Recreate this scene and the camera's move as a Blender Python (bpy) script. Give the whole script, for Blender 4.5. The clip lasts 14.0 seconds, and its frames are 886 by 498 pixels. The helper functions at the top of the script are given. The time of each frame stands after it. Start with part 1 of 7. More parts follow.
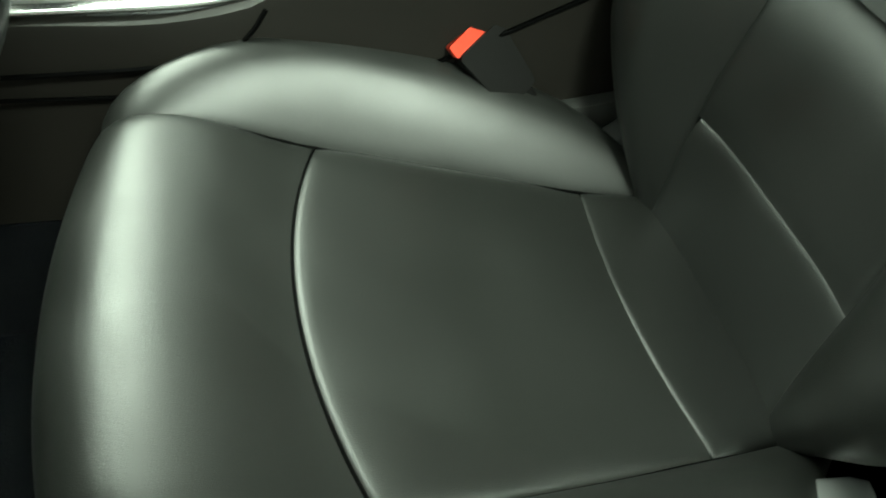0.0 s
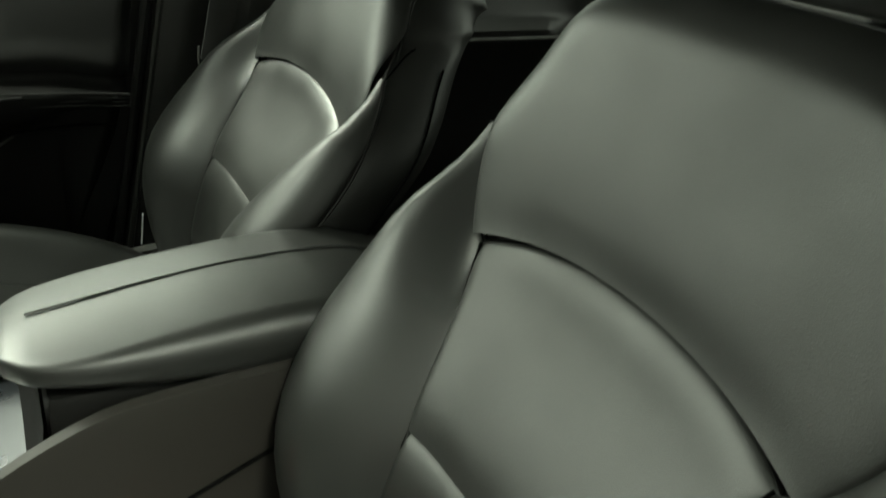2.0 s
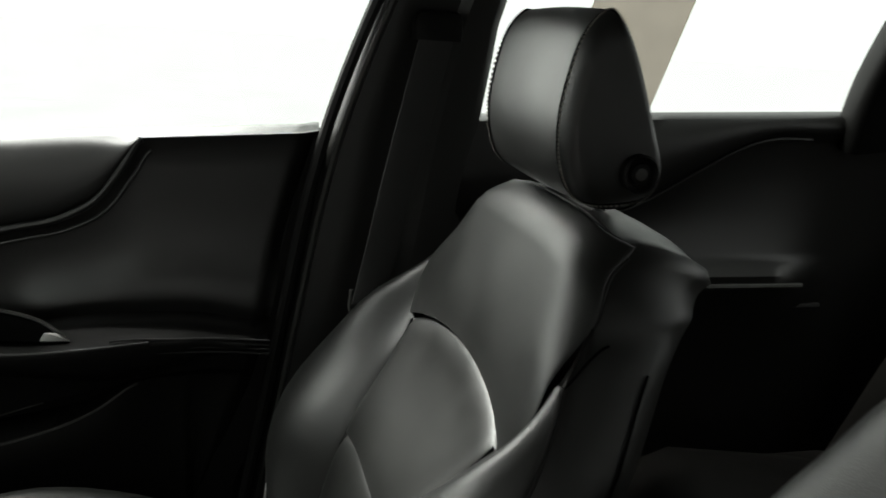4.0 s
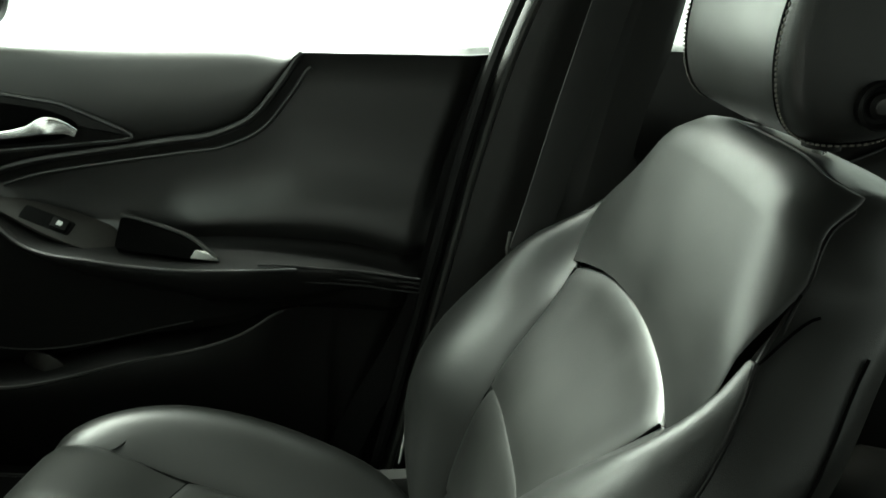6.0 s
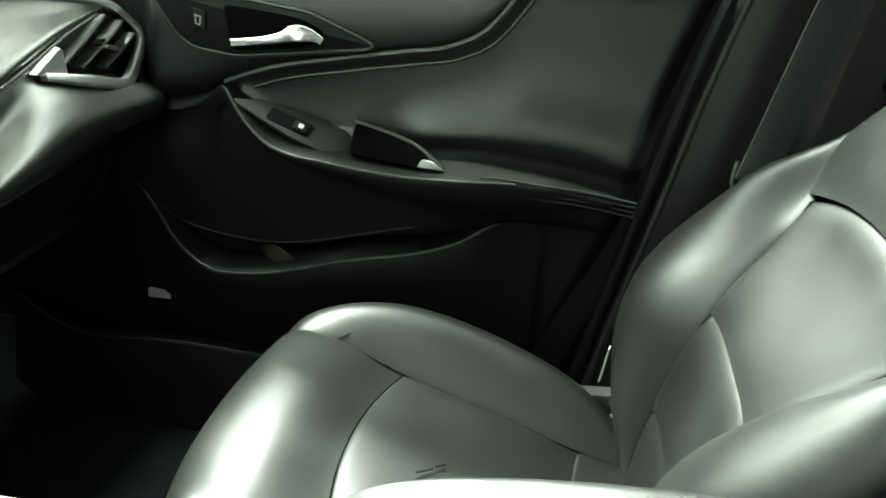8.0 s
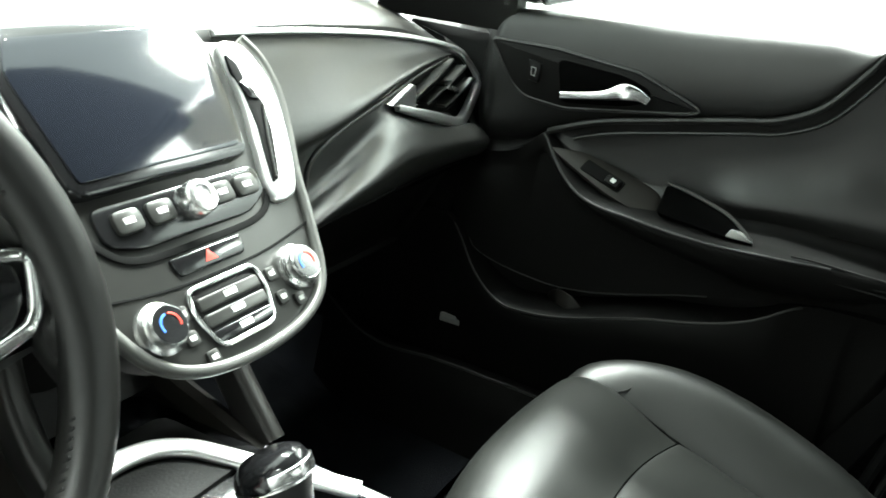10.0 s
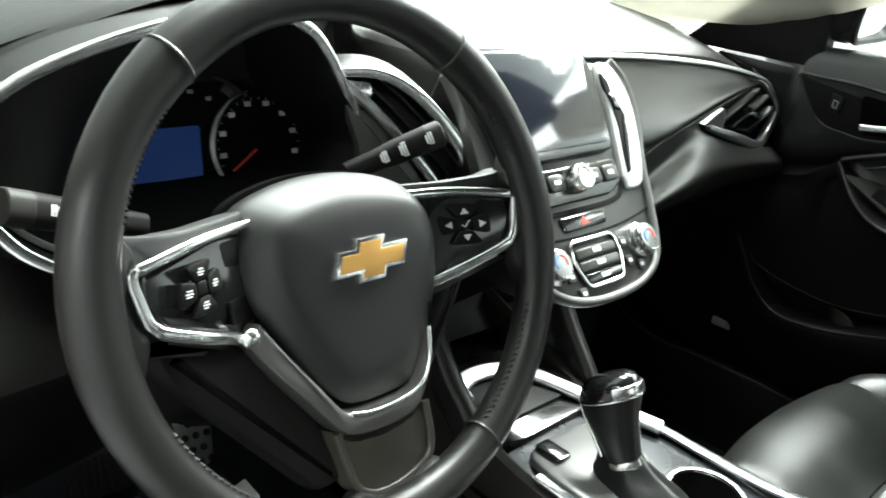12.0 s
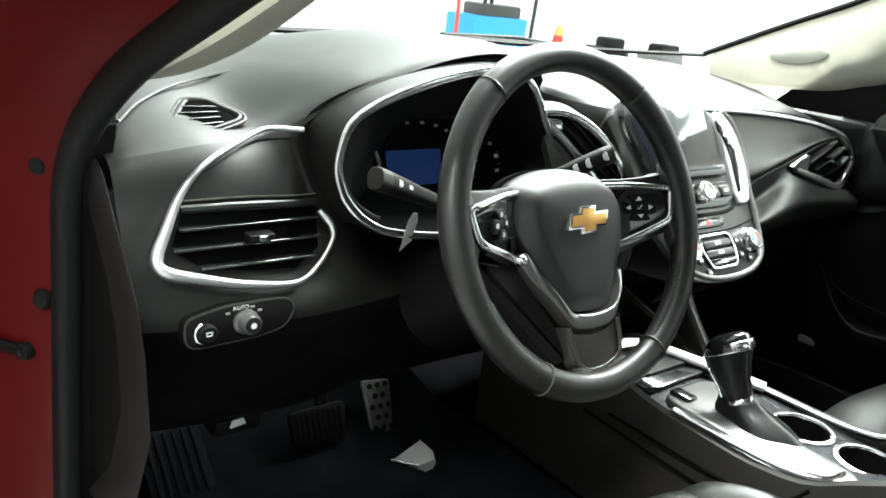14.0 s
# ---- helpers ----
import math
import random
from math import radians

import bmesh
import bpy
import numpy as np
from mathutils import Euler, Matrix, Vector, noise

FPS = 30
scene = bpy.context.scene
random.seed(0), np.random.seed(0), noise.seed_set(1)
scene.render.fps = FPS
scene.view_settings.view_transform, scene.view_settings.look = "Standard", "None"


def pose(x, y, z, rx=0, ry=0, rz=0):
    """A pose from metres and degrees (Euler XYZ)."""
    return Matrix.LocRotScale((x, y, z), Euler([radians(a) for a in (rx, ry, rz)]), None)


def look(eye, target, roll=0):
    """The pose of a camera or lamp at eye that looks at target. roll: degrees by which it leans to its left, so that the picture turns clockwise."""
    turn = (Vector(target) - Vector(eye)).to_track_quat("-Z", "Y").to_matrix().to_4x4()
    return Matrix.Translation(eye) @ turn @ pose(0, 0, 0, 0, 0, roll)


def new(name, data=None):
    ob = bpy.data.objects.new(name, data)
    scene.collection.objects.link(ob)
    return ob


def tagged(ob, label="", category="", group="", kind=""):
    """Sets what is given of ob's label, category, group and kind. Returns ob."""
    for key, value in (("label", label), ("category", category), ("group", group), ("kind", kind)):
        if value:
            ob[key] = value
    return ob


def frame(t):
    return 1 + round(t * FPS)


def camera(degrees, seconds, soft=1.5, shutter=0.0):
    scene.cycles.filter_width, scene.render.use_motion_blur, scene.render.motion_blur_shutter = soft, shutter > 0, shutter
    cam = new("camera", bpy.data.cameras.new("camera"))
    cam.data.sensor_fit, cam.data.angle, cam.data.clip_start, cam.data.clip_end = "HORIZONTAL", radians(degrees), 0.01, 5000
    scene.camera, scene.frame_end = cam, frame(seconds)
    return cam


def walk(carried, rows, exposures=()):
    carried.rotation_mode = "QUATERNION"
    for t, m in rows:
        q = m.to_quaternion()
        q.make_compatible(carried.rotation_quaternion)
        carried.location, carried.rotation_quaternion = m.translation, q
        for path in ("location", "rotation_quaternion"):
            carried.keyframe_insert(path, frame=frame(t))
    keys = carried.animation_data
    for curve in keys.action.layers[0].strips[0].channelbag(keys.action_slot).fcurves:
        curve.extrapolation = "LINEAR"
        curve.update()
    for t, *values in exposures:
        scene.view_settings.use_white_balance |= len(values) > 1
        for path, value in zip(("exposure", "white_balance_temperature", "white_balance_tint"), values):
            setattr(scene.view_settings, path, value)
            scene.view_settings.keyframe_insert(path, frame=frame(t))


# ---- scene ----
cam = camera(55.5, 14.0, soft=1.6, shutter=0.25)
PATH = [
    (0, (-0.211, -0.777, 0.701), (0.202, 0.595, -0.694), 6.1),
    (0.5, (-0.177, -0.784, 0.732), (0.389, 0.61, -0.586), 7.3),
    (1, (-0.111, -0.778, 0.777), (0.538, 0.673, -0.436), 5.6),
    (1.5, (-0.08, -0.778, 0.809), (0.685, 0.772, -0.197), 4.6),
    (2, (-0.084, -0.784, 0.92), (0.804, 0.778, 0.041), 5.3),
    (2.5, (-0.029, -0.741, 0.949), (0.894, 0.906, 0.291), 3.7),
    (3, (-0.038, -0.742, 0.996), (0.908, 0.937, 0.46), 4.9),
    (3.5, (0.043, -0.618, 0.977), (0.76, 1.175, 0.458), 4.4),
    (4, (0.049, -0.486, 0.945), (0.56, 1.379, 0.434), 4.0),
    (4.2, (0.047, -0.446, 0.945), (0.506, 1.429, 0.423), 3.6),
    (6.3, (0.076, -0.386, 0.882), (0.174, 1.486, 0.185), 5.8),
    (6.5, (0.07, -0.391, 0.876), (0.151, 1.463, 0.132), 6.1),
    (7, (0.052, -0.399, 0.88), (0.055, 1.416, 0.041), 6.2),
    (7.5, (0.024, -0.416, 0.882), (-0.079, 1.387, 0.024), 5.9),
    (8, (0.002, -0.42, 0.881), (-0.233, 1.386, 0.053), 5.5),
    (8.5, (0.011, -0.407, 0.874), (-0.433, 1.378, 0.089), 4.9),
    (9, (-0.014, -0.407, 0.864), (-0.615, 1.343, 0.106), 5.2),
    (9.2, (-0.023, -0.41, 0.86), (-0.685, 1.32, 0.107), 5.3),
    (11.3, (-0.042, -0.663, 0.892), (-1.054, 0.876, 0.111), 10.3),
    (11.5, (-0.036, -0.692, 0.892), (-1.091, 0.818, 0.112), 10.0),
    (12, (0.0, -0.728, 0.891), (-1.264, 0.616, 0.118), 7.9),
    (12.5, (0.025, -0.758, 0.866), (-1.435, 0.407, 0.151), 6.1),
    (13, (0.053, -0.813, 0.856), (-1.49, 0.249, 0.153), 5.7),
    (13.5, (0.103, -0.92, 0.873), (-1.405, 0.199, 0.185), 6.5),
    (14, (0.175, -1.091, 0.892), (-1.252, 0.164, 0.268), 7.3),
]
TINTS = [(0, -0.98, 6500, -19), (1, -0.68, 6850, -9), (2, -0.66, 6900, -9), (3, -0.68, 6500, 4), (4.2, -1.2, 6500, 8), (6.3, -0.02, 6450, -12), (7, 0.40, 6450, -14), (8.5, 1.05, 6300, -6), (9.2, 0.82, 6250, -4), (11.3, 0.0, 6200, 1), (12.5, -0.22, 6200, 2), (14, -0.24, 6200, 3)]
walk(cam, [(t, look(eye, target, roll)) for t, eye, target, roll in PATH], exposures=TINTS)

# ---- world and lights: a bright white workshop hall round the car ----
world = bpy.data.worlds.new("world")
scene.world = world
world.use_nodes = True
wn = world.node_tree.nodes
wn["Background"].inputs[0].default_value = (0.97, 1.0, 0.955, 1)
wn["Background"].inputs[1].default_value = 2.75


def fill_lamp(name, at, to, sx, sy, watts, spread=180):
    lamp = bpy.data.lights.new(name, "AREA")
    lamp.shape, lamp.size, lamp.size_y, lamp.energy, lamp.color = "RECTANGLE", sx, sy, watts, (1.0, 1.0, 0.95)
    lamp.spread = radians(spread)
    ob = new(name, lamp)
    ob.matrix_world = look(at, to)
    return ob


# unseen area lamps added to light seats and dash: high ahead of the car and on the passenger side, a narrow beam over
# the open driver's door, and a broad one beyond the passenger window
fill_lamp("hall_fill", (-1.15, 0.78, 3.1), (-0.5, 0.78, 0.4), 0.28, 1.3, 270)
fill_lamp("hall_fill", (-2.7, 0.9, 2.9), (0.2, 0.4, 0.4), 1.2, 0.8, 140)
fill_lamp("hall_fill", (-1.1, 2.65, 3.1), (-1.1, 0.4, 0.4), 1.9, 0.7, 640)
fill_lamp("hall_fill", (0.5, -1.72, 2.38), (0.02, -0.22, 0.28), 0.9, 0.5, 16, 36)
fill_lamp("hall_fill", (0.3, 3.0, 2.3), (-0.4, 0.3, 0.7), 2.2, 0.7, 60)
fill_lamp("window_fill", (-1.9, 3.2, 1.6), (0.0, 0.35, 0.5), 4.0, 2.0, 230)


# ---- materials ----
def material(name, base, rough=0.5, metal=0.0, grain=0.0, grain_size=0.002, wear=0.15, wear_size=0.12,
             bump=0.0, coat=0.0, spec=0.5, kind="noise"):
    """A surface with grain at one scale, uneven tone and gloss at a larger one, and a fine relief."""
    m = bpy.data.materials.new(name)
    m.use_nodes = True
    nt = m.node_tree
    b = nt.nodes["Principled BSDF"]
    b.inputs["Metallic"].default_value = metal
    b.inputs["Specular IOR Level"].default_value = spec
    b.inputs["Coat Weight"].default_value = coat
    b.inputs["Coat Roughness"].default_value = 0.12
    co = nt.nodes.new("ShaderNodeTexCoord")
    big = nt.nodes.new("ShaderNodeTexNoise")
    big.inputs["Scale"].default_value = 1 / wear_size
    big.inputs["Detail"].default_value = 5
    nt.links.new(co.outputs["Object"], big.inputs["Vector"])
    if kind == "leather":
        fine = nt.nodes.new("ShaderNodeTexVoronoi")
        fine.feature = "DISTANCE_TO_EDGE"
        out = fine.outputs["Distance"]
    else:
        fine = nt.nodes.new("ShaderNodeTexNoise")
        fine.inputs["Detail"].default_value = 3
        out = fine.outputs["Fac"]
    fine.inputs["Scale"].default_value = 1 / grain_size
    nt.links.new(co.outputs["Object"], fine.inputs["Vector"])
    ramp = nt.nodes.new("ShaderNodeMix")
    ramp.data_type = "RGBA"
    lo = [c * (1 - wear) for c in base]
    hi = [min(1, c * (1 + wear)) for c in base]
    ramp.inputs["A"].default_value = (*lo, 1)
    ramp.inputs["B"].default_value = (*hi, 1)
    nt.links.new(big.outputs["Fac"], ramp.inputs["Factor"])
    nt.links.new(ramp.outputs["Result"], b.inputs["Base Color"])
    rg = nt.nodes.new("ShaderNodeMapRange")
    rg.inputs["From Min"].default_value, rg.inputs["From Max"].default_value = 0.3, 0.7
    rg.inputs["To Min"].default_value, rg.inputs["To Max"].default_value = rough * (1 - 0.6 * wear), rough * (1 + 0.6 * wear)
    nt.links.new(big.outputs["Fac"], rg.inputs["Value"])
    nt.links.new(rg.outputs["Result"], b.inputs["Roughness"])
    if bump:
        bp = nt.nodes.new("ShaderNodeBump")
        bp.inputs["Strength"].default_value = bump
        bp.inputs["Distance"].default_value = grain_size * 0.3
        nt.links.new(out, bp.inputs["Height"])
        if kind == "leather":
            soft_bp = nt.nodes.new("ShaderNodeBump")
            soft_bp.inputs["Strength"].default_value = 0.4
            soft_bp.inputs["Distance"].default_value = 0.0016
            nt.links.new(big.outputs["Fac"], soft_bp.inputs["Height"])
            nt.links.new(soft_bp.outputs["Normal"], bp.inputs["Normal"])
        nt.links.new(bp.outputs["Normal"], b.inputs["Normal"])
    return m


LEATHER = material("black leather", (0.0122, 0.0127, 0.0117), 0.41, spec=0.62, grain_size=0.0016, wear=0.2, wear_size=0.09, bump=0.35, kind="leather")
LEATHER_SIDE = material("black vinyl", (0.0075, 0.007, 0.0066), 0.44, spec=0.42, grain_size=0.0016, wear=0.14, bump=0.3, kind="leather")
SIDE_CLOTH = material("matt black side vinyl", (0.010, 0.009, 0.008), 0.55, grain_size=0.0016, wear=0.14, bump=0.3, spec=0.3, kind="leather")
PAD_LEATHER = material("glossy black dash leather", (0.016, 0.016, 0.015), 0.36, grain_size=0.0016, wear=0.2, wear_size=0.06, bump=0.2, spec=1.0, kind="leather")
GRIP = material("black grip leather", (0.006, 0.006, 0.006), 0.3, grain_size=0.001, wear=0.12, bump=0.15, kind="leather")
HUB = material("satin black airbag skin", (0.012, 0.012, 0.012), 0.44, grain_size=0.0009, wear=0.12, bump=0.12, spec=0.6, kind="leather")
DECK = material("dark metallic deck", (0.026, 0.028, 0.032), 0.28, metal=0.4, wear=0.15, wear_size=0.05)
RIM_LEATHER = material("smooth black leather", (0.009, 0.0087, 0.0082), 0.38, grain_size=0.001, wear=0.12, bump=0.2, kind="leather")
THREAD = material("black thread", (0.008, 0.008, 0.008), 0.8, wear=0.1)
SEAM = material("black seam groove", (0.0015, 0.0015, 0.0015), 0.9, wear=0.1, spec=0.04)
PILLAR = material("grey-black pillar plastic", (0.016, 0.016, 0.015), 0.42, spec=0.6, grain_size=0.0012, wear=0.12, bump=0.2)
GREY_THREAD = material("grey thread", (0.12, 0.115, 0.1), 0.8, wear=0.1)
SOFT = material("soft-touch dash skin", (0.009, 0.0088, 0.008), 0.46, spec=0.40, grain_size=0.0018, wear=0.12, wear_size=0.15, bump=0.4, kind="leather")
DOORSKIN = material("door skin", (0.007, 0.007, 0.0066), 0.40, spec=0.62, grain_size=0.0018, wear=0.12, wear_size=0.15, bump=0.3, kind="leather")
PLASTIC = material("grained black plastic", (0.0045, 0.0043, 0.0041), 0.55, spec=0.16, grain_size=0.0012, wear=0.15, bump=0.35)
BROWN_PLASTIC = material("warm black plastic", (0.012, 0.0105, 0.0088), 0.52, spec=0.3, grain_size=0.0012, wear=0.12, bump=0.35)
SATIN = material("satin dark grey trim", (0.036, 0.036, 0.034), 0.36, metal=0.3, grain_size=0.001, wear=0.1)
DARK_SATIN = material("dark satin trim", (0.024, 0.023, 0.022), 0.3, metal=0.4, wear=0.12)
CHEVRON = material("satin graphite trim", (0.16, 0.155, 0.15), 0.30, metal=0.8, wear=0.1)
SHIELD = material("satin bronze-black trim", (0.020, 0.0175, 0.0145), 0.36, spec=0.6, wear=0.12)
GLOSS = material("gloss black trim", (0.012, 0.012, 0.013), 0.16, coat=0.6, wear=0.2)
CHROME = material("chrome", (0.88, 0.88, 0.88), 0.24, metal=1.0, wear=0.06)
BROAD_CHROME = material("satin chrome", (0.9, 0.9, 0.9), 0.36, metal=1.0, wear=0.06)
SURROUND = material("brushed selector trim", (0.34, 0.34, 0.335), 0.33, metal=0.9, grain_size=0.0015, wear=0.15)
SILVER = material("satin silver", (0.55, 0.56, 0.56), 0.3, metal=0.9, wear=0.08)
PAINTED_SILVER = material("silver painted plastic", (0.11, 0.11, 0.105), 0.35, metal=0.5, wear=0.08)
GOLD = material("gold badge enamel", (0.75, 0.42, 0.12), 0.3, metal=0.4, wear=0.1)
RED_PLASTIC = material("red buckle plastic", (0.8, 0.06, 0.03), 0.4, wear=0.1)
RED_PAINT = material("dark red car paint", (0.085, 0.0022, 0.003), 0.5, spec=0.15, coat=0.08, wear=0.1, wear_size=0.3)
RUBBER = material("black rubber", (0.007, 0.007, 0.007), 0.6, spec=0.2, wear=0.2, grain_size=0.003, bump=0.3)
CARPET = material("dark carpet", (0.006, 0.0068, 0.009), 0.95, grain_size=0.003, wear=0.35, wear_size=0.06, bump=1.0, spec=0.2)
WEBBING = material("grey belt webbing", (0.016, 0.016, 0.0155), 0.7, grain_size=0.002, wear=0.1, bump=0.4)
LINER = material("light grey headliner cloth", (0.5, 0.49, 0.44), 0.9, grain_size=0.002, wear=0.06, bump=0.4, spec=0.2)
# darker than the pillar cloth, to hold down light bounced off the roof
ROOF_CLOTH = material("headliner cloth darkened against bounced light", (0.05, 0.05, 0.047), 0.9, grain_size=0.002, wear=0.08, bump=0.4, spec=0.2)
DARK_HOLE = material("black recess", (0.004, 0.004, 0.004), 0.9, wear=0.1, spec=0.12)
# black that stands in for the shade inside recesses and gaps
PIT_SHADE = material("flat black for recess shade", (0.0012, 0.0012, 0.0012), 0.95, wear=0.1, spec=0.03)
MARK = material("white print", (0.75, 0.76, 0.74), 0.5, wear=0.04)
GREY_MARK = material("grey print", (0.3, 0.3, 0.29), 0.5, wear=0.04)
RED_MARK = material("red print", (0.7, 0.05, 0.03), 0.5, wear=0.05)
BLUE_MARK = material("blue print", (0.06, 0.2, 0.7), 0.5, wear=0.05)
LABEL = material("printed label", (0.32, 0.315, 0.30), 0.5, wear=0.08)
SCREEN = material("touch screen glass", (0.012, 0.014, 0.02), 0.1, coat=0.5, wear=0.1)
LCD = material("blue display", (0.003, 0.005, 0.012), 0.3, wear=0.1, spec=0.08)
LCD.node_tree.nodes["Principled BSDF"].inputs["Emission Color"].default_value = (0.06, 0.14, 0.5, 1)
LCD.node_tree.nodes["Principled BSDF"].inputs["Emission Strength"].default_value = 0.14
METAL = material("brushed pedal metal", (0.45, 0.44, 0.42), 0.4, metal=0.9, grain_size=0.004, wear=0.2)
CONCRETE = material("painted hall floor", (0.91, 0.91, 0.90), 0.6, grain_size=0.02, wear=0.12, wear_size=0.8, bump=0.2)
WALL_GREY = material("grey wall paint", (0.26, 0.26, 0.26), 0.7, grain_size=0.01, wear=0.15, wear_size=0.6, bump=0.2)
BEAM = material("grey brown beam", (0.30, 0.26, 0.22), 0.7, grain_size=0.02, wear=0.25, wear_size=0.3, bump=0.3)
BLUE_BIN = material("bright blue plastic", (0.02, 0.3, 0.75), 0.4, wear=0.1)
GLASS = bpy.data.materials.new("window glass")
GLASS.use_nodes = True
_gn = GLASS.node_tree.nodes
_gn.remove(_gn["Principled BSDF"])
_gt, _gg, _gm = _gn.new("ShaderNodeBsdfTransparent"), _gn.new("ShaderNodeBsdfGlossy"), _gn.new("ShaderNodeMixShader")
_gt.inputs["Color"].default_value = (0.97, 1.0, 0.98, 1)
_gg.inputs["Roughness"].default_value = 0.02
_gm.inputs["Fac"].default_value = 0.04
GLASS.node_tree.links.new(_gt.outputs["BSDF"], _gm.inputs[1])
GLASS.node_tree.links.new(_gg.outputs["BSDF"], _gm.inputs[2])
GLASS.node_tree.links.new(_gm.outputs["Shader"], _gn["Material Output"].inputs["Surface"])


# ---- mesh helpers ----
def thing(name, label="", category="", at=(0, 0, 0), group="", kind=""):
    ob = new(name)
    ob.location = at
    ob.empty_display_size = 0.05
    return tagged(ob, label, category, group, kind)


def part(name, bm, mat, parent=None, label="", sharp=38, kind=""):
    me = bpy.data.meshes.new(name)
    bmesh.ops.recalc_face_normals(bm, faces=bm.faces)
    for f in bm.faces:
        f.smooth = True
    bm.to_mesh(me)
    bm.free()
    me.set_sharp_from_angle(angle=radians(sharp))
    me.materials.append(mat)
    ob = new(name, me)
    if parent:
        ob.parent = parent
        if parent.parent is None:
            ob.matrix_parent_inverse = Matrix.Translation(-parent.location)
    return tagged(ob, label, kind=kind)


def V(*a):
    return Vector(a)


def spline(pts, n=8, closed=False):
    """A smooth line through the points."""
    pts = [Vector(p) for p in pts]
    k = len(pts)
    out = []
    for i in range(k if closed else k - 1):
        if closed:
            a, b, c, d = pts[i - 1], pts[i], pts[(i + 1) % k], pts[(i + 2) % k]
        else:
            b, c = pts[i], pts[i + 1]
            a = pts[i - 1] if i else b * 2 - c
            d = pts[i + 2] if i + 2 < k else c * 2 - b
        for j in range(n):
            t = j / n
            out.append(0.5 * ((2 * b) + (c - a) * t + (2 * a - 5 * b + 4 * c - d) * t * t + (3 * b - a - 3 * c + d) * t ** 3))
    if not closed:
        out.append(pts[-1].copy())
    return out


def curve1(xs, ys):
    """A smooth function through the pairs (monotone between them)."""
    xs, ys = np.array(xs, float), np.array(ys, float)
    d = np.gradient(ys, xs)

    def f(x):
        x = min(max(x, xs[0]), xs[-1])
        i = min(int(np.searchsorted(xs, x, side="right")) - 1, len(xs) - 2)
        h = xs[i + 1] - xs[i]
        t = (x - xs[i]) / h
        return float(ys[i] * (1 + 2 * t) * (1 - t) ** 2 + d[i] * h * t * (1 - t) ** 2 + ys[i + 1] * t * t * (3 - 2 * t) + d[i + 1] * h * t * t * (t - 1))
    return f


def sheet(rows, bm=None, closed=False):
    bm = bm or bmesh.new()
    vs = [[bm.verts.new(p) for p in row] for row in rows]
    for a, b in zip(vs, vs[1:]):
        n = len(a)
        for i in range(n if closed else n - 1):
            j = (i + 1) % n
            try:
                bm.faces.new((a[i], a[j], b[j], b[i]))
            except ValueError:
                pass
    return bm


def loft(rings, cap=True, bm=None):
    bm = bm or bmesh.new()
    vs = [[bm.verts.new(p) for p in r] for r in rings]
    for a, b in zip(vs, vs[1:]):
        n = len(a)
        for i in range(n):
            j = (i + 1) % n
            bm.faces.new((a[i], a[j], b[j], b[i]))
    if cap:
        bm.faces.new(vs[0][::-1])
        bm.faces.new(vs[-1])
    return bm


def sweep(pts, prof, up=None, closed=False, taper=None, bm=None):
    """Carries a closed profile of (side, up) pairs along a line. taper(t) scales it."""
    pts = [Vector(p) for p in pts]
    n = len(pts)
    rings = []
    u = None
    for i, p in enumerate(pts):
        a = pts[i - 1] if (i or closed) else p
        b = pts[(i + 1) % n] if (i < n - 1 or closed) else p
        t = (b - a).normalized()
        if up is not None:
            w = up(i / max(1, n - 1)) if callable(up) else Vector(up)
            s = t.cross(w).normalized()
            w = s.cross(t).normalized()
        else:
            if u is None:
                u = t.orthogonal().normalized()
            u = (u - t * u.dot(t)).normalized()
            s, w = t.cross(u), u
        k = taper(i / max(1, n - 1)) if taper else 1
        rings.append([p + s * (x * k) + w * (y * k) for x, y in prof])
    if closed:
        return sheet([*rings, rings[0]], bm, closed=True) if False else _closed(rings, bm)
    return loft(rings, True, bm)


def _closed(rings, bm=None):
    bm = bm or bmesh.new()
    vs = [[bm.verts.new(p) for p in r] for r in rings]
    for k in range(len(vs)):
        a, b = vs[k], vs[(k + 1) % len(vs)]
        for i in range(len(a)):
            j = (i + 1) % len(a)
            bm.faces.new((a[i], a[j], b[j], b[i]))
    return bm


def circle(r, n=10, ry=None):
    return [(r * math.cos(2 * math.pi * i / n), (ry or r) * math.sin(2 * math.pi * i / n)) for i in range(n)]


def rrect(w, h, r=None, n=3):
    """A rounded rectangle of half sizes w, h."""
    r = min(w, h) * 0.6 if r is None else r
    out = []
    for cx, cy, a0 in ((w - r, h - r, 0), (r - w, h - r, 90), (r - w, r - h, 180), (w - r, r - h, 270)):
        for i in range(n + 1):
            a = radians(a0 + 90 * i / n)
            out.append((cx + r * math.cos(a), cy + r * math.sin(a)))
    return out


def tube(pts, r, n=8, closed=False, bm=None, taper=None):
    return sweep(pts, circle(r, n), None, closed, taper, bm)


def round_corners(pts, r, n=3):
    """Rounds the corners of a closed 2D outline."""
    out = []
    k = len(pts)
    for i in range(k):
        p, a, b = Vector(pts[i]), Vector(pts[i - 1]), Vector(pts[(i + 1) % k])
        da, db = (a - p), (b - p)
        ra, rb = min(r, da.length * 0.45), min(r, db.length * 0.45)
        q0, q1 = p + da.normalized() * ra, p + db.normalized() * rb
        for j in range(n + 1):
            t = j / n
            out.append(tuple(q0 * (1 - t) ** 2 + p * 2 * t * (1 - t) + q1 * t * t))
    return out


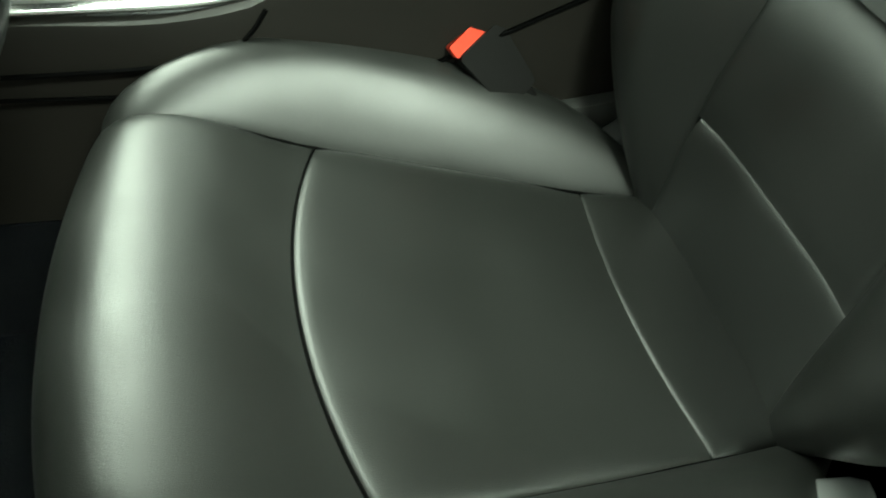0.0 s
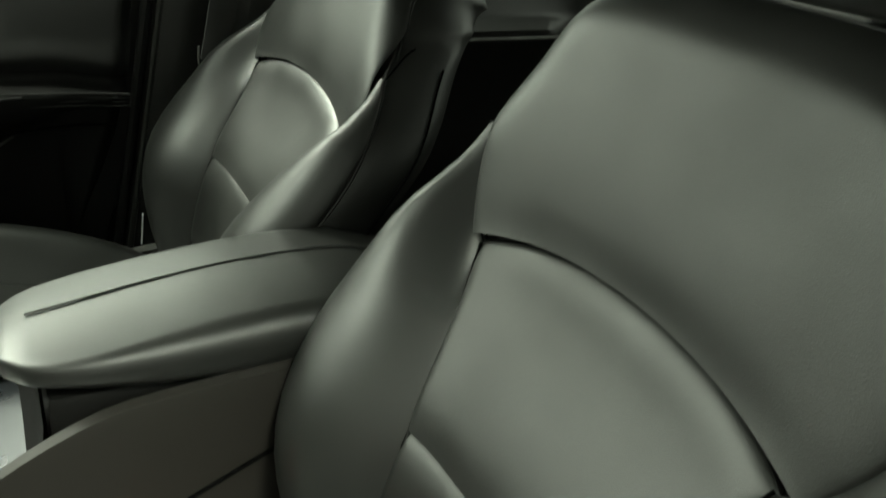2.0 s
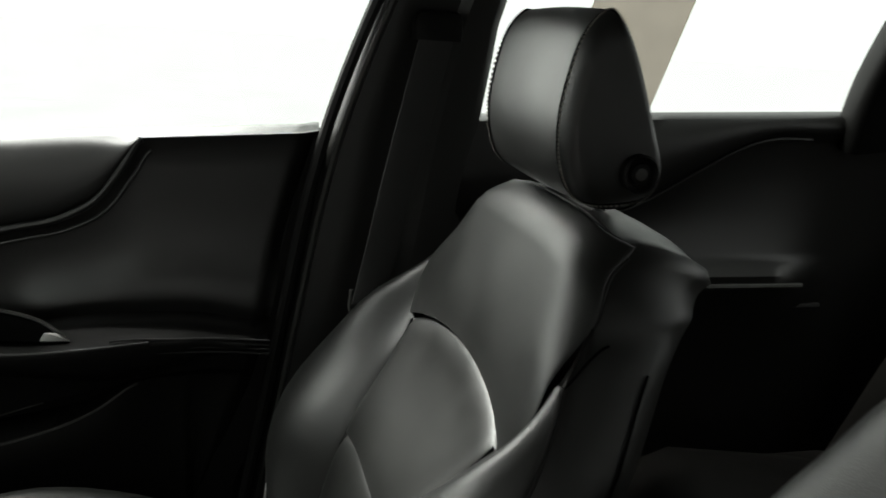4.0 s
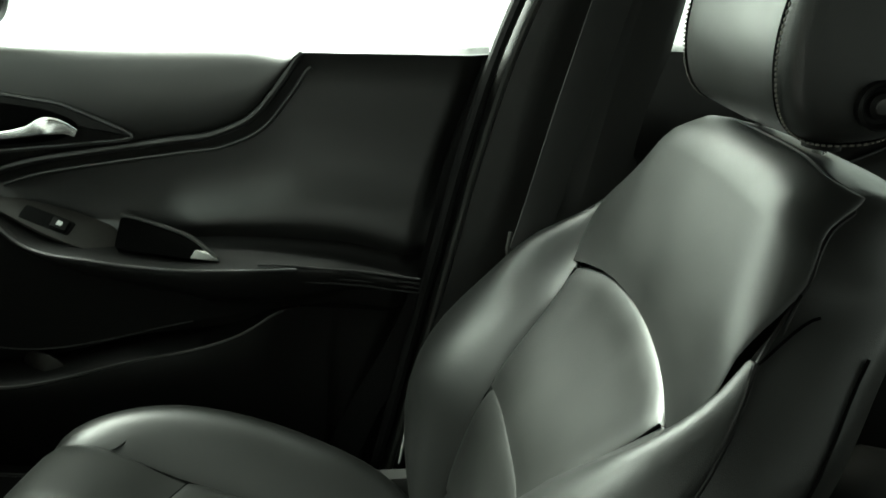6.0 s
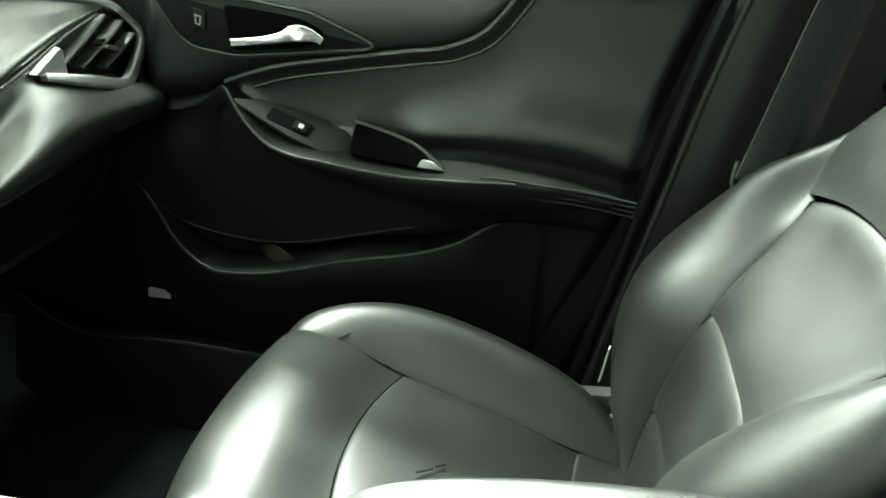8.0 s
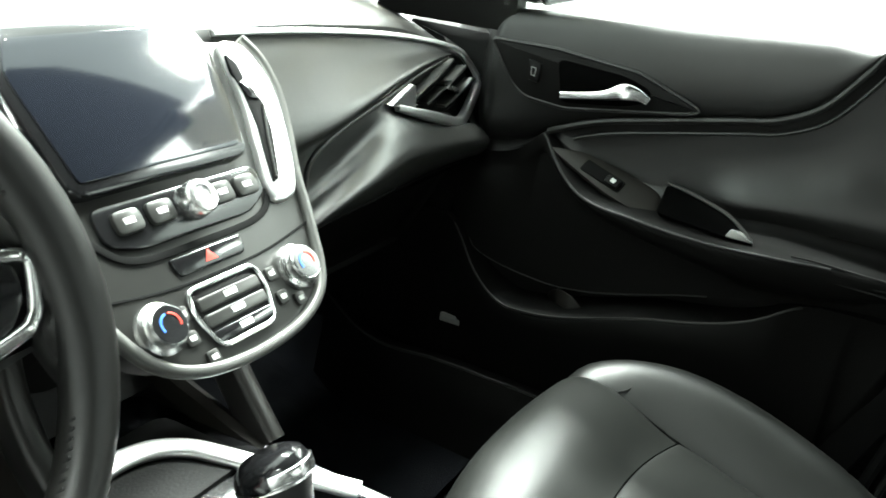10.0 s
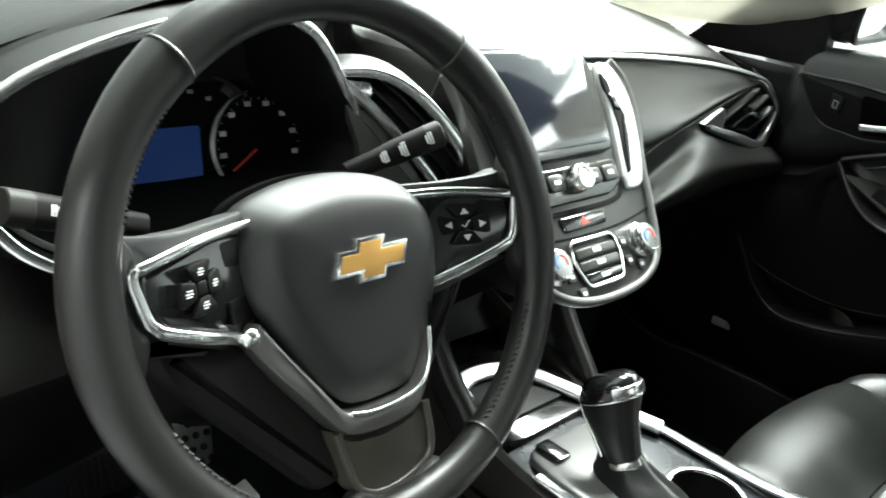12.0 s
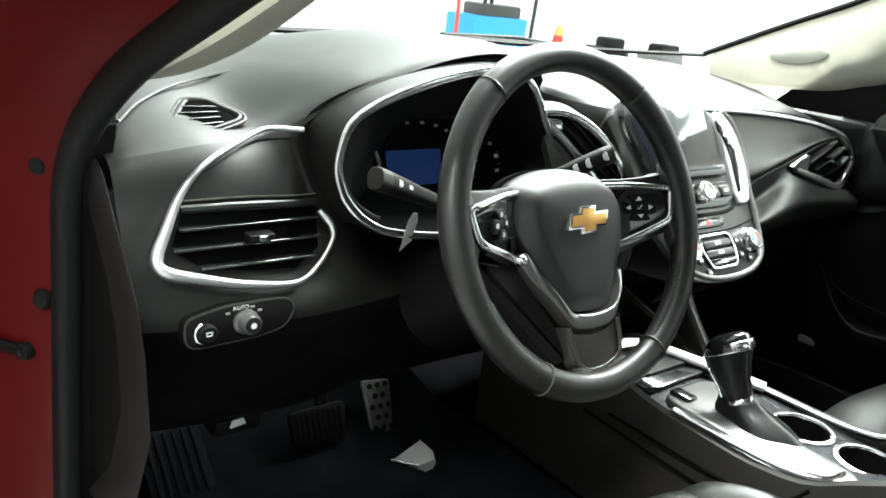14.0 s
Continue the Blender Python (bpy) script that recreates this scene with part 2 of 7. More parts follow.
def inset(pts, d):
    """Moves a closed 2D outline inwards (it may run either way round)."""
    k = len(pts)
    area = sum(pts[i - 1][0] * pts[i][1] - pts[i][0] * pts[i - 1][1] for i in range(k))
    sgn = 1 if area > 0 else -1
    out = []
    for i in range(k):
        p, a, b = Vector(pts[i]), Vector(pts[i - 1]), Vector(pts[(i + 1) % k])
        e0, e1 = (p - a), (b - p)
        e0 = e0.normalized() if e0.length > 1e-9 else e1.normalized()
        e1 = e1.normalized() if e1.length > 1e-9 else e0
        nrm = Vector((-(e0.y + e1.y), e0.x + e1.x))
        nrm = nrm.normalized() if nrm.length > 1e-9 else Vector((-e0.y, e0.x))
        c = max(0.5, nrm.dot(Vector((-e0.y, e0.x))))
        out.append(tuple(p + nrm * (sgn * d / c)))
    return out


class Plane:
    """A plane with its own axes: o + u * a + v * b + n * h."""

    def __init__(self, o, u, v):
        self.o, self.u, self.v = Vector(o), Vector(u).normalized(), Vector(v).normalized()
        self.n = self.u.cross(self.v).normalized()

    def __call__(self, a, b, h=0.0):
        return self.o + self.u * a + self.v * b + self.n * h


def plate(pl, outline, h0, h1, bevel=0.0015, bm=None, dome=0.0):
    """A slab over a 2D outline from h0 up to h1, with bevelled upper edges."""
    bm = bm or bmesh.new()
    up = 1 if h1 > h0 else -1
    inn = inset(outline, bevel)
    in2 = inset(outline, bevel * 0.3)
    rings = [[pl(x, y, h0) for x, y in outline], [pl(x, y, h1 - up * bevel) for x, y in outline],
             [pl(x, y, h1 - up * bevel * 0.3) for x, y in in2], [pl(x, y, h1) for x, y in inn]]
    if dome:
        cx = sum(p[0] for p in inn) / len(inn)
        cy = sum(p[1] for p in inn) / len(inn)
        for k in (0.85, 0.65, 0.4, 0.15):
            rings.append([pl(cx + (x - cx) * k, cy + (y - cy) * k, h1 + up * dome * (1 - k * k)) for x, y in inn])
    return loft(rings, True, bm)


def frame_plate(pl, outline, width, h0, h1, bevel=0.001, bm=None):
    """A flat ring along a closed 2D outline, going inwards by width."""
    a, b = outline, inset(outline, width)
    ao, bo = inset(outline, bevel), inset(outline, width - bevel)
    up = 1 if h1 > h0 else -1
    rings = [[pl(x, y, h0) for x, y in a], [pl(x, y, h1 - up * bevel) for x, y in a], [pl(x, y, h1) for x, y in ao],
             [pl(x, y, h1) for x, y in bo], [pl(x, y, h1 - up * bevel) for x, y in b], [pl(x, y, h0) for x, y in b]]
    return _closed(rings, bm)


def knob(pl, a, b, h0, prof, n=24, bm=None):
    """A turned piece: prof is (radius, height) pairs."""
    rings = [[pl(a + r * math.cos(2 * math.pi * i / n), b + r * math.sin(2 * math.pi * i / n), h0 + h) for i in range(n)] for r, h in prof]
    return loft(rings, True, bm)


def pad(fn, na=16, nb=16, puff=0.008, sink=0.004, edge=0.14, flip=1, back=0.0):
    """An upholstered panel over fn(a, b), a and b from 0 to 1: it swells between its seams."""
    e = 1e-3

    def prof(t):
        d = min(t, 1 - t) / edge
        return 1.0 if d >= 1 else math.sqrt(max(0, 1 - (1 - d) ** 2))
    ts = lambda n: [0.5 - 0.5 * math.cos(math.pi * i / n) for i in range(n + 1)]  # noqa: E731
    rows = []
    for b in ts(nb):
        row = []
        for a in ts(na):
            p = fn(a, b)
            da = fn(min(1, a + e), b) - fn(max(0, a - e), b)
            db = fn(a, min(1, b + e)) - fn(a, max(0, b - e))
            nrm = da.cross(db)
            nrm = nrm.normalized() * flip if nrm.length > 1e-12 else Vector((0, 0, 1))
            k = prof(a) * prof(b)
            row.append(p + nrm * (puff * k - sink * (1 - k)))
        rows.append(row)
    return sheet(rows)


def panel(fn, na, nb, puff, a0, a1, b0, b1, flip=-1):
    """An upholstered panel over fn(a, b): each edge is (width, floor, round), how it runs down to its seam."""
    def k(d, w, fl, rnd):
        u = min(1.0, d / w)
        return fl + (1 - fl) * (math.sqrt(max(0.0, 1 - (1 - u) ** 2)) if rnd else smooth(u))
    e = 1e-3
    ts = lambda n: [0.5 - 0.5 * math.cos(math.pi * i / n) for i in range(n + 1)]  # noqa: E731
    rows = []
    for b in ts(nb):
        row = []
        for a in ts(na):
            nrm = (fn(min(1, a + e), b) - fn(max(0, a - e), b)).cross(fn(a, min(1, b + e)) - fn(a, max(0, b - e)))
            nrm = nrm.normalized() * flip if nrm.length > 1e-12 else Vector((0, 0, 1))
            row.append(fn(a, b) + nrm * (puff * k(a, *a0) * k(1 - a, *a1) * k(b, *b0) * k(1 - b, *b1)))
        rows.append(row)
    return sheet(rows)


def lerp(a, b, t):
    return a + (b - a) * t


def smooth(t):
    t = min(1, max(0, t))
    return t * t * (3 - 2 * t)


# ---- setting: hall floor, car floor, roof, pillars ----
def box_bm(x0, x1, y0, y1, z0, z1, bevel=0.0, bm=None):
    pl = Plane(((x0 + x1) / 2, (y0 + y1) / 2, 0), (1, 0, 0), (0, 1, 0))
    out = round_corners([((x0 - x1) / 2, (y0 - y1) / 2), ((x1 - x0) / 2, (y0 - y1) / 2), ((x1 - x0) / 2, (y1 - y0) / 2), ((x0 - x1) / 2, (y1 - y0) / 2)],
                        max(bevel, 1e-4), 2) if bevel else [((x0 - x1) / 2, (y0 - y1) / 2), ((x1 - x0) / 2, (y0 - y1) / 2), ((x1 - x0) / 2, (y1 - y0) / 2), ((x0 - x1) / 2, (y1 - y0) / 2)]
    return plate(pl, out, z0, z1, bevel or 1e-4, bm)


ground = part("ground", box_bm(-60, 60, -60, 60, -0.5, -0.34), CONCRETE, None, "pale painted floor of a large bright hall", kind="structure")

# wall out of view, added to block and bounce light at the driver's side
part("wall_west", box_bm(-9, 9, -2.6, -2.4, -0.34, 3.3), WALL_GREY, None, "unseen plain grey wall beside the car, shaping side light", kind="structure")

# floor of the car, one carpeted tub with raised sills
prof_floor = [(-0.80, 0.10), (-0.76, 0.11), (-0.735, 0.09), (-0.70, 0.0), (-0.66, -0.03), (-0.2, -0.03), (-0.15, 0.0), (-0.12, 0.12),
              (0.12, 0.12), (0.15, 0.0), (0.2, -0.03), (0.66, -0.03), (0.70, 0.0), (0.735, 0.09), (0.76, 0.11), (0.80, 0.10)]
rows = []
for x, dz in ((-1.32, 0.42), (-1.22, 0.30), (-1.12, 0.12), (-1.02, 0.03), (-0.9, 0.0), (-0.5, 0.0), (0.0, 0.02), (0.3, 0.02), (0.8, 0.02), (1.2, 0.05), (1.5, 0.3)):
    rows.append([V(x, y, z + dz * (1 if abs(y) < 0.7 else 0.35)) for y, z in prof_floor])
floor_bm = sheet(rows)
bmesh.ops.solidify(floor_bm, geom=list(floor_bm.faces), thickness=0.012)
tagged(part("floor", floor_bm, CARPET, None, "black carpeted car floor with a raised middle tunnel", kind="structure"), category="floor")

# firewall closes the footwells in front
part("wall_front", box_bm(-1.36, -1.30, -0.82, 0.82, -0.05, 0.69), CARPET, None, "black padded firewall ahead of the footwells", kind="structure")


def roof_z(x, y):
    return 1.20 - 0.10 * (y / 0.7) ** 2 - 0.06 * max(0, (-0.15 - x) / 0.35) ** 2 - 0.12 * max(0, (x - 0.6) / 0.8) ** 2


# roof out of view, there to shade the cabin
roof_bm = sheet([[V(x, y, roof_z(x, y)) for y in np.linspace(-0.60, 0.60, 15)] for x in np.linspace(-0.38, 1.25, 18)])
bmesh.ops.solidify(roof_bm, geom=list(roof_bm.faces), thickness=0.03)
part("ceiling", roof_bm, ROOF_CLOTH, None, "dark cloth headliner of the unseen car roof, shading the cabin", kind="structure")


# A pillars: broad light cloth trim from the dash corner up to the roof
def a_pillar(sg, name):
    st = ((-1.03, (0.81, 0.69), (0.77, 0.715), (0.755, 0.745), (0.755, 0.77), (0.765, 0.785)), (-0.85, (0.79, 0.722), (0.745, 0.735), (0.722, 0.765), (0.724, 0.82), (0.742, 0.865)),
          (-0.70, (0.78, 0.745), (0.728, 0.755), (0.707, 0.80), (0.712, 0.87), (0.73, 0.93)), (-0.55, (0.765, 0.80), (0.72, 0.805), (0.70, 0.845), (0.70, 0.94), (0.70, 1.0)),
          (-0.40, (0.74, 0.88), (0.70, 0.89), (0.68, 0.93), (0.66, 1.02), (0.64, 1.07)), (-0.25, (0.71, 0.96), (0.67, 0.97), (0.65, 1.0), (0.63, 1.07), (0.60, 1.11)))
    cols = [spline([V(x, sg * y, z) for y, z in pts], 4) for x, *pts in st]
    rows = list(zip(*[spline(list(c), 5) for c in zip(*cols)]))
    bm = sheet(rows)
    bmesh.ops.solidify(bm, geom=list(bm.faces), thickness=0.006 * sg)
    return part(name, bm, LINER, None, "light grey cloth-covered windscreen pillar trim", kind="structure")


pil = a_pillar(1, "pillar_1")
spk = Plane((-0.79, 0.7165, 0.812), (1, -0.10, 0.14), (0.02, 0.12, 1))
part("speaker_grille", plate(spk, [(0.072 * math.cos(t), 0.021 * math.sin(t)) for t in np.linspace(0, 2 * math.pi, 36, endpoint=False)], -0.006, 0.0035, 0.002), LINER, pil, "oval pale speaker grille")
a_pillar(-1, "pillar_2")
for sg, nm in ((1, "trim_1"), (-1, "trim_2")):
    ln = spline([V(-0.34, sg * 0.61, 1.09), V(0.1, sg * 0.62, 1.125), V(0.5, sg * 0.615, 1.125), V(1.0, sg * 0.575, 1.10), V(1.3, sg * 0.54, 1.03)], 6)
    part(nm, sweep(ln, rrect(0.045, 0.035, 0.02), up=V(0, 0.5 * sg, 0.8)), RUBBER if sg < 0 else PLASTIC, None, "dark roof rail trim above the side windows", kind="structure")

# windscreen and rear glass
ws = sheet([[V(lerp(-1.16, -0.37, t), y * lerp(0.80, 0.60, t), lerp(0.745, 1.155, t) + 0.05 * math.sin(math.pi * t) - (0.06 - 0.02 * t) * (y ** 2) + 0.02) for y in np.linspace(-1, 1, 13)] for t in np.linspace(0, 1, 9)])
win = part("window_1", ws, GLASS, None, "clear curved windscreen", kind="structure")
win.visible_shadow = False

# B pillars: dark upper trim, and the opening frame of the front door
def b_pillar(sg, name):
    rows = []
    for z, x0, x1, y in ((-0.02, 0.06, 0.34, 0.77), (0.15, 0.085, 0.36, 0.765), (0.35, 0.125, 0.385, 0.755), (0.55, 0.165, 0.40, 0.745), (0.79, 0.205, 0.425, 0.725), (0.95, 0.25, 0.435, 0.69), (1.06, 0.29, 0.45, 0.645), (1.12, 0.31, 0.46, 0.61)):
        w = x1 - x0
        pr = [(0, 0.05), (0.0, 0.012), (0.04, 0.0), (0.18, -0.006), (0.3, -0.004), (0.36, 0.006), (0.62, 0.008), (0.70, -0.004), (0.92, 0.0), (1.0, 0.015), (1.0, 0.05)]
        rows.append([V(x0 + w * a, sg * (y + d), z) for a, d in pr])
    return part(name, loft(rows), PILLAR, None, "black plastic trim of the middle door pillar", kind="structure")


b_pillar(1, "pillar_3")
b_pillar(-1, "pillar_4")
# rear quarter pillars close the cabin behind
for sg, nm in ((1, "pillar_5"), (-1, "pillar_6")):
    ln = [V(1.18, sg * 0.75, 0.80), V(1.165, sg * 0.70, 0.92), V(1.15, sg * 0.60, 1.08)]
    part(nm, sweep(spline(ln, 5), rrect(0.10, 0.03, 0.02), up=V(0, sg, 0.3)), PLASTIC, None, "black rear quarter pillar trim", kind="structure")

# door seal strips round the front passenger opening
seal = spline([V(0.07, 0.765, 0.10), V(0.105, 0.757, 0.30), V(0.14, 0.748, 0.5), V(0.165, 0.738, 0.65), V(0.198, 0.722, 0.80), V(0.245, 0.69, 0.95), V(0.29, 0.645, 1.07)], 6)
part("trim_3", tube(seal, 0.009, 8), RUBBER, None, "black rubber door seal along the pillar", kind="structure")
part("trim_4", tube([p + V(0.022, -0.004, 0) for p in seal], 0.006, 8), SATIN, None, "grey seal lip along the pillar", kind="structure")

# driver's door opening: red painted hinge pillar, seal, and plastic kick trim
rows = []
for z, x0, x1 in ((-0.34, -1.25, -0.76), (0.0, -1.28, -0.77), (0.3, -1.3, -0.765), (0.55, -1.3, -0.76), (0.66, -1.25, -0.75), (0.755, -0.90, -0.68), (0.84, -0.71, -0.54), (0.95, -0.52, -0.36), (1.06, -0.32, -0.16), (1.14, -0.2, 0.0)):
    yb = 0.825 - max(0, z - 0.7) * 0.45
    rows.append([V(x0, -yb, z), V(x0, -yb - 0.16, z), V(lerp(x0, x1, 0.5), -yb - 0.16, z), V(lerp(x0, x1, 0.72), -yb - 0.09, z), V(x1 - 0.03, -yb - 0.03, z), V(x1, -yb, z)])
hinge = part("wall_1", loft(rows), RED_PAINT, None, "dark red painted door hinge pillar of the car body", kind="structure")
seal = spline([V(-0.745, -0.83, -0.2), V(-0.75, -0.832, 0.1), V(-0.748, -0.832, 0.30), V(-0.745, -0.83, 0.50), V(-0.735, -0.826, 0.65), V(-0.66, -0.80, 0.755), V(-0.52, -0.765, 0.845), V(-0.34, -0.715, 0.955), V(-0.14, -0.665, 1.07), V(0.0, -0.64, 1.12)], 6)
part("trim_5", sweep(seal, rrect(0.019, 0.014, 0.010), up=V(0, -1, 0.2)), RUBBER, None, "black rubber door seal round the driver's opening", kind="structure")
part("trim_9", loft([[V(x, y, z) for x, y in ((xa, -0.79), (xa, -0.825), (xa - 0.2, -0.825), (xa - 0.2, -0.79))] for z, xa in ((-0.1, -0.74), (0.3, -0.745), (0.6, -0.735), (0.70, -0.70))]), PLASTIC, None, "black plastic trim inside the hinge pillar", kind="structure")
bolt = thing("hinge_bolt", "black hinge bolt on the red painted door pillar", "bolt", (-0.80, -0.86, 0.41))
pl = Plane((-0.80, -0.858, 0.412), (0.894, 0.447, 0), (0, 0, 1))
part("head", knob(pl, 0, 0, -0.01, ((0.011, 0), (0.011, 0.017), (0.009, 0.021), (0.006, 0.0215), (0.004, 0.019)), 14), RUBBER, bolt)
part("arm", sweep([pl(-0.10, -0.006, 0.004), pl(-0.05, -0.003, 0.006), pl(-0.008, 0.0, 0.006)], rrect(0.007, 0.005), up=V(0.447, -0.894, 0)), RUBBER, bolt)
for z_ in (0.64, 0.482):
    stop = thing("rubber_stop", "small black rubber door stop on the red pillar", "rubber stop", (-0.775, -0.835, z_), group="door stops")
    part("stop_body", knob(Plane((-0.782, -0.843, z_), (0.8, 0.6, 0), (0, 0, 1)), 0, 0, -0.012, ((0.013, 0), (0.013, 0.016), (0.009, 0.022)), 12), RUBBER, stop)
# sill under the driver's door
part("trim_6", box_bm(-0.98, 0.2, -0.86, -0.755, -0.1, 0.075, 0.02), PLASTIC, None, "black sill trim under the driver's door", kind="structure")
# black gasket along the inner edges of the windscreen
for sg, nm in ((1, "trim_10"), (-1, "trim_11")):
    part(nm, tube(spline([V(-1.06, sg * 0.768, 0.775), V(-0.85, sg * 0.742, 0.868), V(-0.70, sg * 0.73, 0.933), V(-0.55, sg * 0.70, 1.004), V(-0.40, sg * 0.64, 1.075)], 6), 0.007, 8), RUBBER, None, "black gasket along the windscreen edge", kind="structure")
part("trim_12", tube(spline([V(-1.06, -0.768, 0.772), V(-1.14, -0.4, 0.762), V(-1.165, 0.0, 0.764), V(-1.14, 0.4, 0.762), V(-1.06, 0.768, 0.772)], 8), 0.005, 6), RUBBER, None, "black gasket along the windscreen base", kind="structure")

# the driver's door stands wide open beside the hinge pillar
dr = thing("door_3", "driver's door standing wide open, black inner side", "car door", (-1.08, -1.0, -0.1), kind="structure")
DP3 = Plane((-1.10, -1.0, 0.0), (0.30, -0.954, 0), (0, 0, 1))
part("door_skin", plate(DP3, round_corners([(0.0, -0.15), (0.95, -0.12), (1.05, 0.2), (1.05, 0.78), (0.0, 0.70)], 0.06), -0.03, 0.05, 0.02), PLASTIC, dr, "black inner door panel")
part("door_shell", plate(DP3, round_corners([(-0.02, -0.17), (0.97, -0.14), (1.08, 0.2), (1.08, 0.76), (-0.02, 0.69)], 0.06), -0.12, -0.031, 0.02), RED_PAINT, dr, "dark red outer door shell")
part("window_frame", tube(spline([DP3(0.08, 0.70, -0.05), DP3(0.40, 0.93, -0.03), DP3(0.75, 1.10, 0.0), DP3(1.0, 1.10, 0.0), DP3(1.05, 0.78, -0.03)], 6), 0.016, 8), RUBBER, dr, "black window frame")


# ---- front seats ----
SEAT_Y = -0.365
xc = curve1([0.14, 0.20, 0.295, 0.434, 0.566, 0.65, 0.77, 0.82], [0.150, 0.155, 0.168, 0.208, 0.300, 0.335, 0.380, 0.395])
ins_w = curve1([0.14, 0.30, 0.434, 0.50, 0.566, 0.66], [0.122, 0.122, 0.125, 0.150, 0.182, 0.211])
out_w = curve1([0.14, 0.20, 0.27, 0.34, 0.42, 0.50, 0.57, 0.62, 0.68], [0.126, 0.155, 0.208, 0.252, 0.278, 0.286, 0.274, 0.250, 0.220])
bol_h = curve1([0.14, 0.25, 0.38, 0.50, 0.58, 0.63, 0.68], [-0.015, 0.032, 0.068, 0.068, 0.054, 0.036, 0.012])
top_w = curve1([0.55, 0.60, 0.65, 0.70, 0.74, 0.785], [0.192, 0.220, 0.225, 0.212, 0.194, 0.163])


def hollow(s):
    """The backrest is a little hollow between its bolsters."""
    return 0.009 * (1 - s ** 4)


def arc_z(a):
    return 0.566 + 0.031 * (1 - a * a)


def top_z(a):
    return 0.788 - 0.018 * a ** 4


def back_base(a, b):
    z = lerp(0.12, 0.295, b)
    return V(xc(z) + hollow(2 * a - 1), (2 * a - 1) * ins_w(z), z)


def back_low(a, b):
    z = lerp(0.295, 0.434, b)
    return V(xc(z) + hollow(2 * a - 1), (2 * a - 1) * ins_w(z), z)


def back_mid(a, b):
    s = 2 * a - 1
    z = lerp(0.434, arc_z(s), b)
    return V(xc(z) + hollow(s), s * ins_w(z if abs(s) > 0.5 else min(z, 0.566)), z)


def back_top(a, b):
    s = 2 * a - 1
    z = lerp(arc_z(s), top_z(s), b)
    return V(xc(z) + hollow(s) * (1 - b) + 0.026 * smooth((b - 0.84) / 0.16) + 0.022 * abs(s) ** 12 * smooth((b - 0.35) / 0.35), s * (top_w(lerp(0.560, 0.785, b))), z)


BA = [0, 0.15, 0.32, 0.48, 0.62, 0.74, 0.86, 1.0]
_dy = curve1(BA, [0, 0.22, 0.48, 0.74, 0.93, 1.0, 0.98, 0.80])
_dx = curve1(BA, [0, -0.62, -0.98, -1.0, -0.62, 0.0, 0.0, 0.0])
_dr = curve1(BA, [0, 0, 0, 0, 0, 0.006, 0.055, 0.115])


def bolster(sg):
    def fn(a, b):
        zt = 0.566 + 0.082 * smooth(a / 0.55) + 0.035 * smooth((a - 0.70) / 0.3)
        z = lerp(0.13, zt, b)
        w = ins_w(z) - 0.004
        o = out_w(z) if a < 0.7 else max(out_w(z), top_w(max(z, 0.6)) * 1.02 * smooth((z - 0.6) / 0.05))
        k = 1 - smooth((b - 0.84) / 0.16)
        return V(xc(z) + _dx(a) * bol_h(z) * k + _dr(a) * (1 - 0.72 * smooth((b - 0.55) / 0.45)) + 0.006 * (1 - k) * a, sg * (w + (o - w) * _dy(a)), z)
    return fn


LB = [0, 0.08, 0.15, 0.22, 0.30, 0.38, 0.56, 0.70, 0.82, 0.93, 1.0]
line_x = curve1(LB, [-0.285, -0.320, -0.335, -0.331, -0.314, -0.280, -0.16, -0.03, 0.086, 0.165, 0.20])
line_z = curve1(LB, [0.08, 0.14, 0.195, 0.245, 0.274, 0.278, 0.236, 0.206, 0.183, 0.172, 0.165])
cus_w = curve1(LB, [0.165, 0.172, 0.175, 0.178, 0.180, 0.180, 0.178, 0.163, 0.147, 0.138, 0.132])
cus_o = curve1(LB, [0.182, 0.188, 0.192, 0.198, 0.211, 0.232, 0.272, 0.270, 0.240, 0.165, 0.135])
cus_h = curve1(LB, [0.0, 0.0, 0.001, 0.004, 0.007, 0.020, 0.068, 0.070, 0.052, 0.016, 0.002])
_cy = curve1([0, 0.2, 0.4, 0.6, 0.75, 0.88, 1], [0, 0.3, 0.6, 0.85, 0.98, 1.0, 0.96])
_cz = curve1([0, 0.2, 0.4, 0.6, 0.75, 0.88, 1], [0, 0.62, 1.0, 0.85, 0.1, 0, 0])
_cd = curve1([0, 0.2, 0.4, 0.6, 0.75, 0.88, 1], [0, 0, 0, 0, 0.012, 0.06, 0.13])


def cushion(b0, b1, bow=0.0, bow0=0.0):
    def fn(a, b):
        s = 2 * a - 1
        t = lerp(b0 + bow0 * (1 - s * s), b1 + bow * (1 - s * s), b)
        return V(line_x(t) - 0.024 * (1 - s * s) * smooth((0.5 - t) / 0.3), s * cus_w(t), line_z(t) + 0.004 * s * s)
    return fn


def cushion_bolster(sg):
    def fn(a, b):
        t = lerp(0.0, 0.985, b)
        w, o, z = cus_w(t), cus_o(t), line_z(t)
        return V(line_x(t) + 0.02 * _cd(a) / 0.13 * smooth((0.25 - t) / 0.25), sg * (w + (o - w) * _cy(a)),
                 z + _cz(a) * cus_h(t) - min(_cd(a), max(0.0, (z - 0.07) * _cd(a) / 0.13)))
    return fn


def edge_line(fn, a=None, b=None, n=24):
    return [fn(a if a is not None else i / n, b if b is not None else i / n) for i in range(n + 1)]


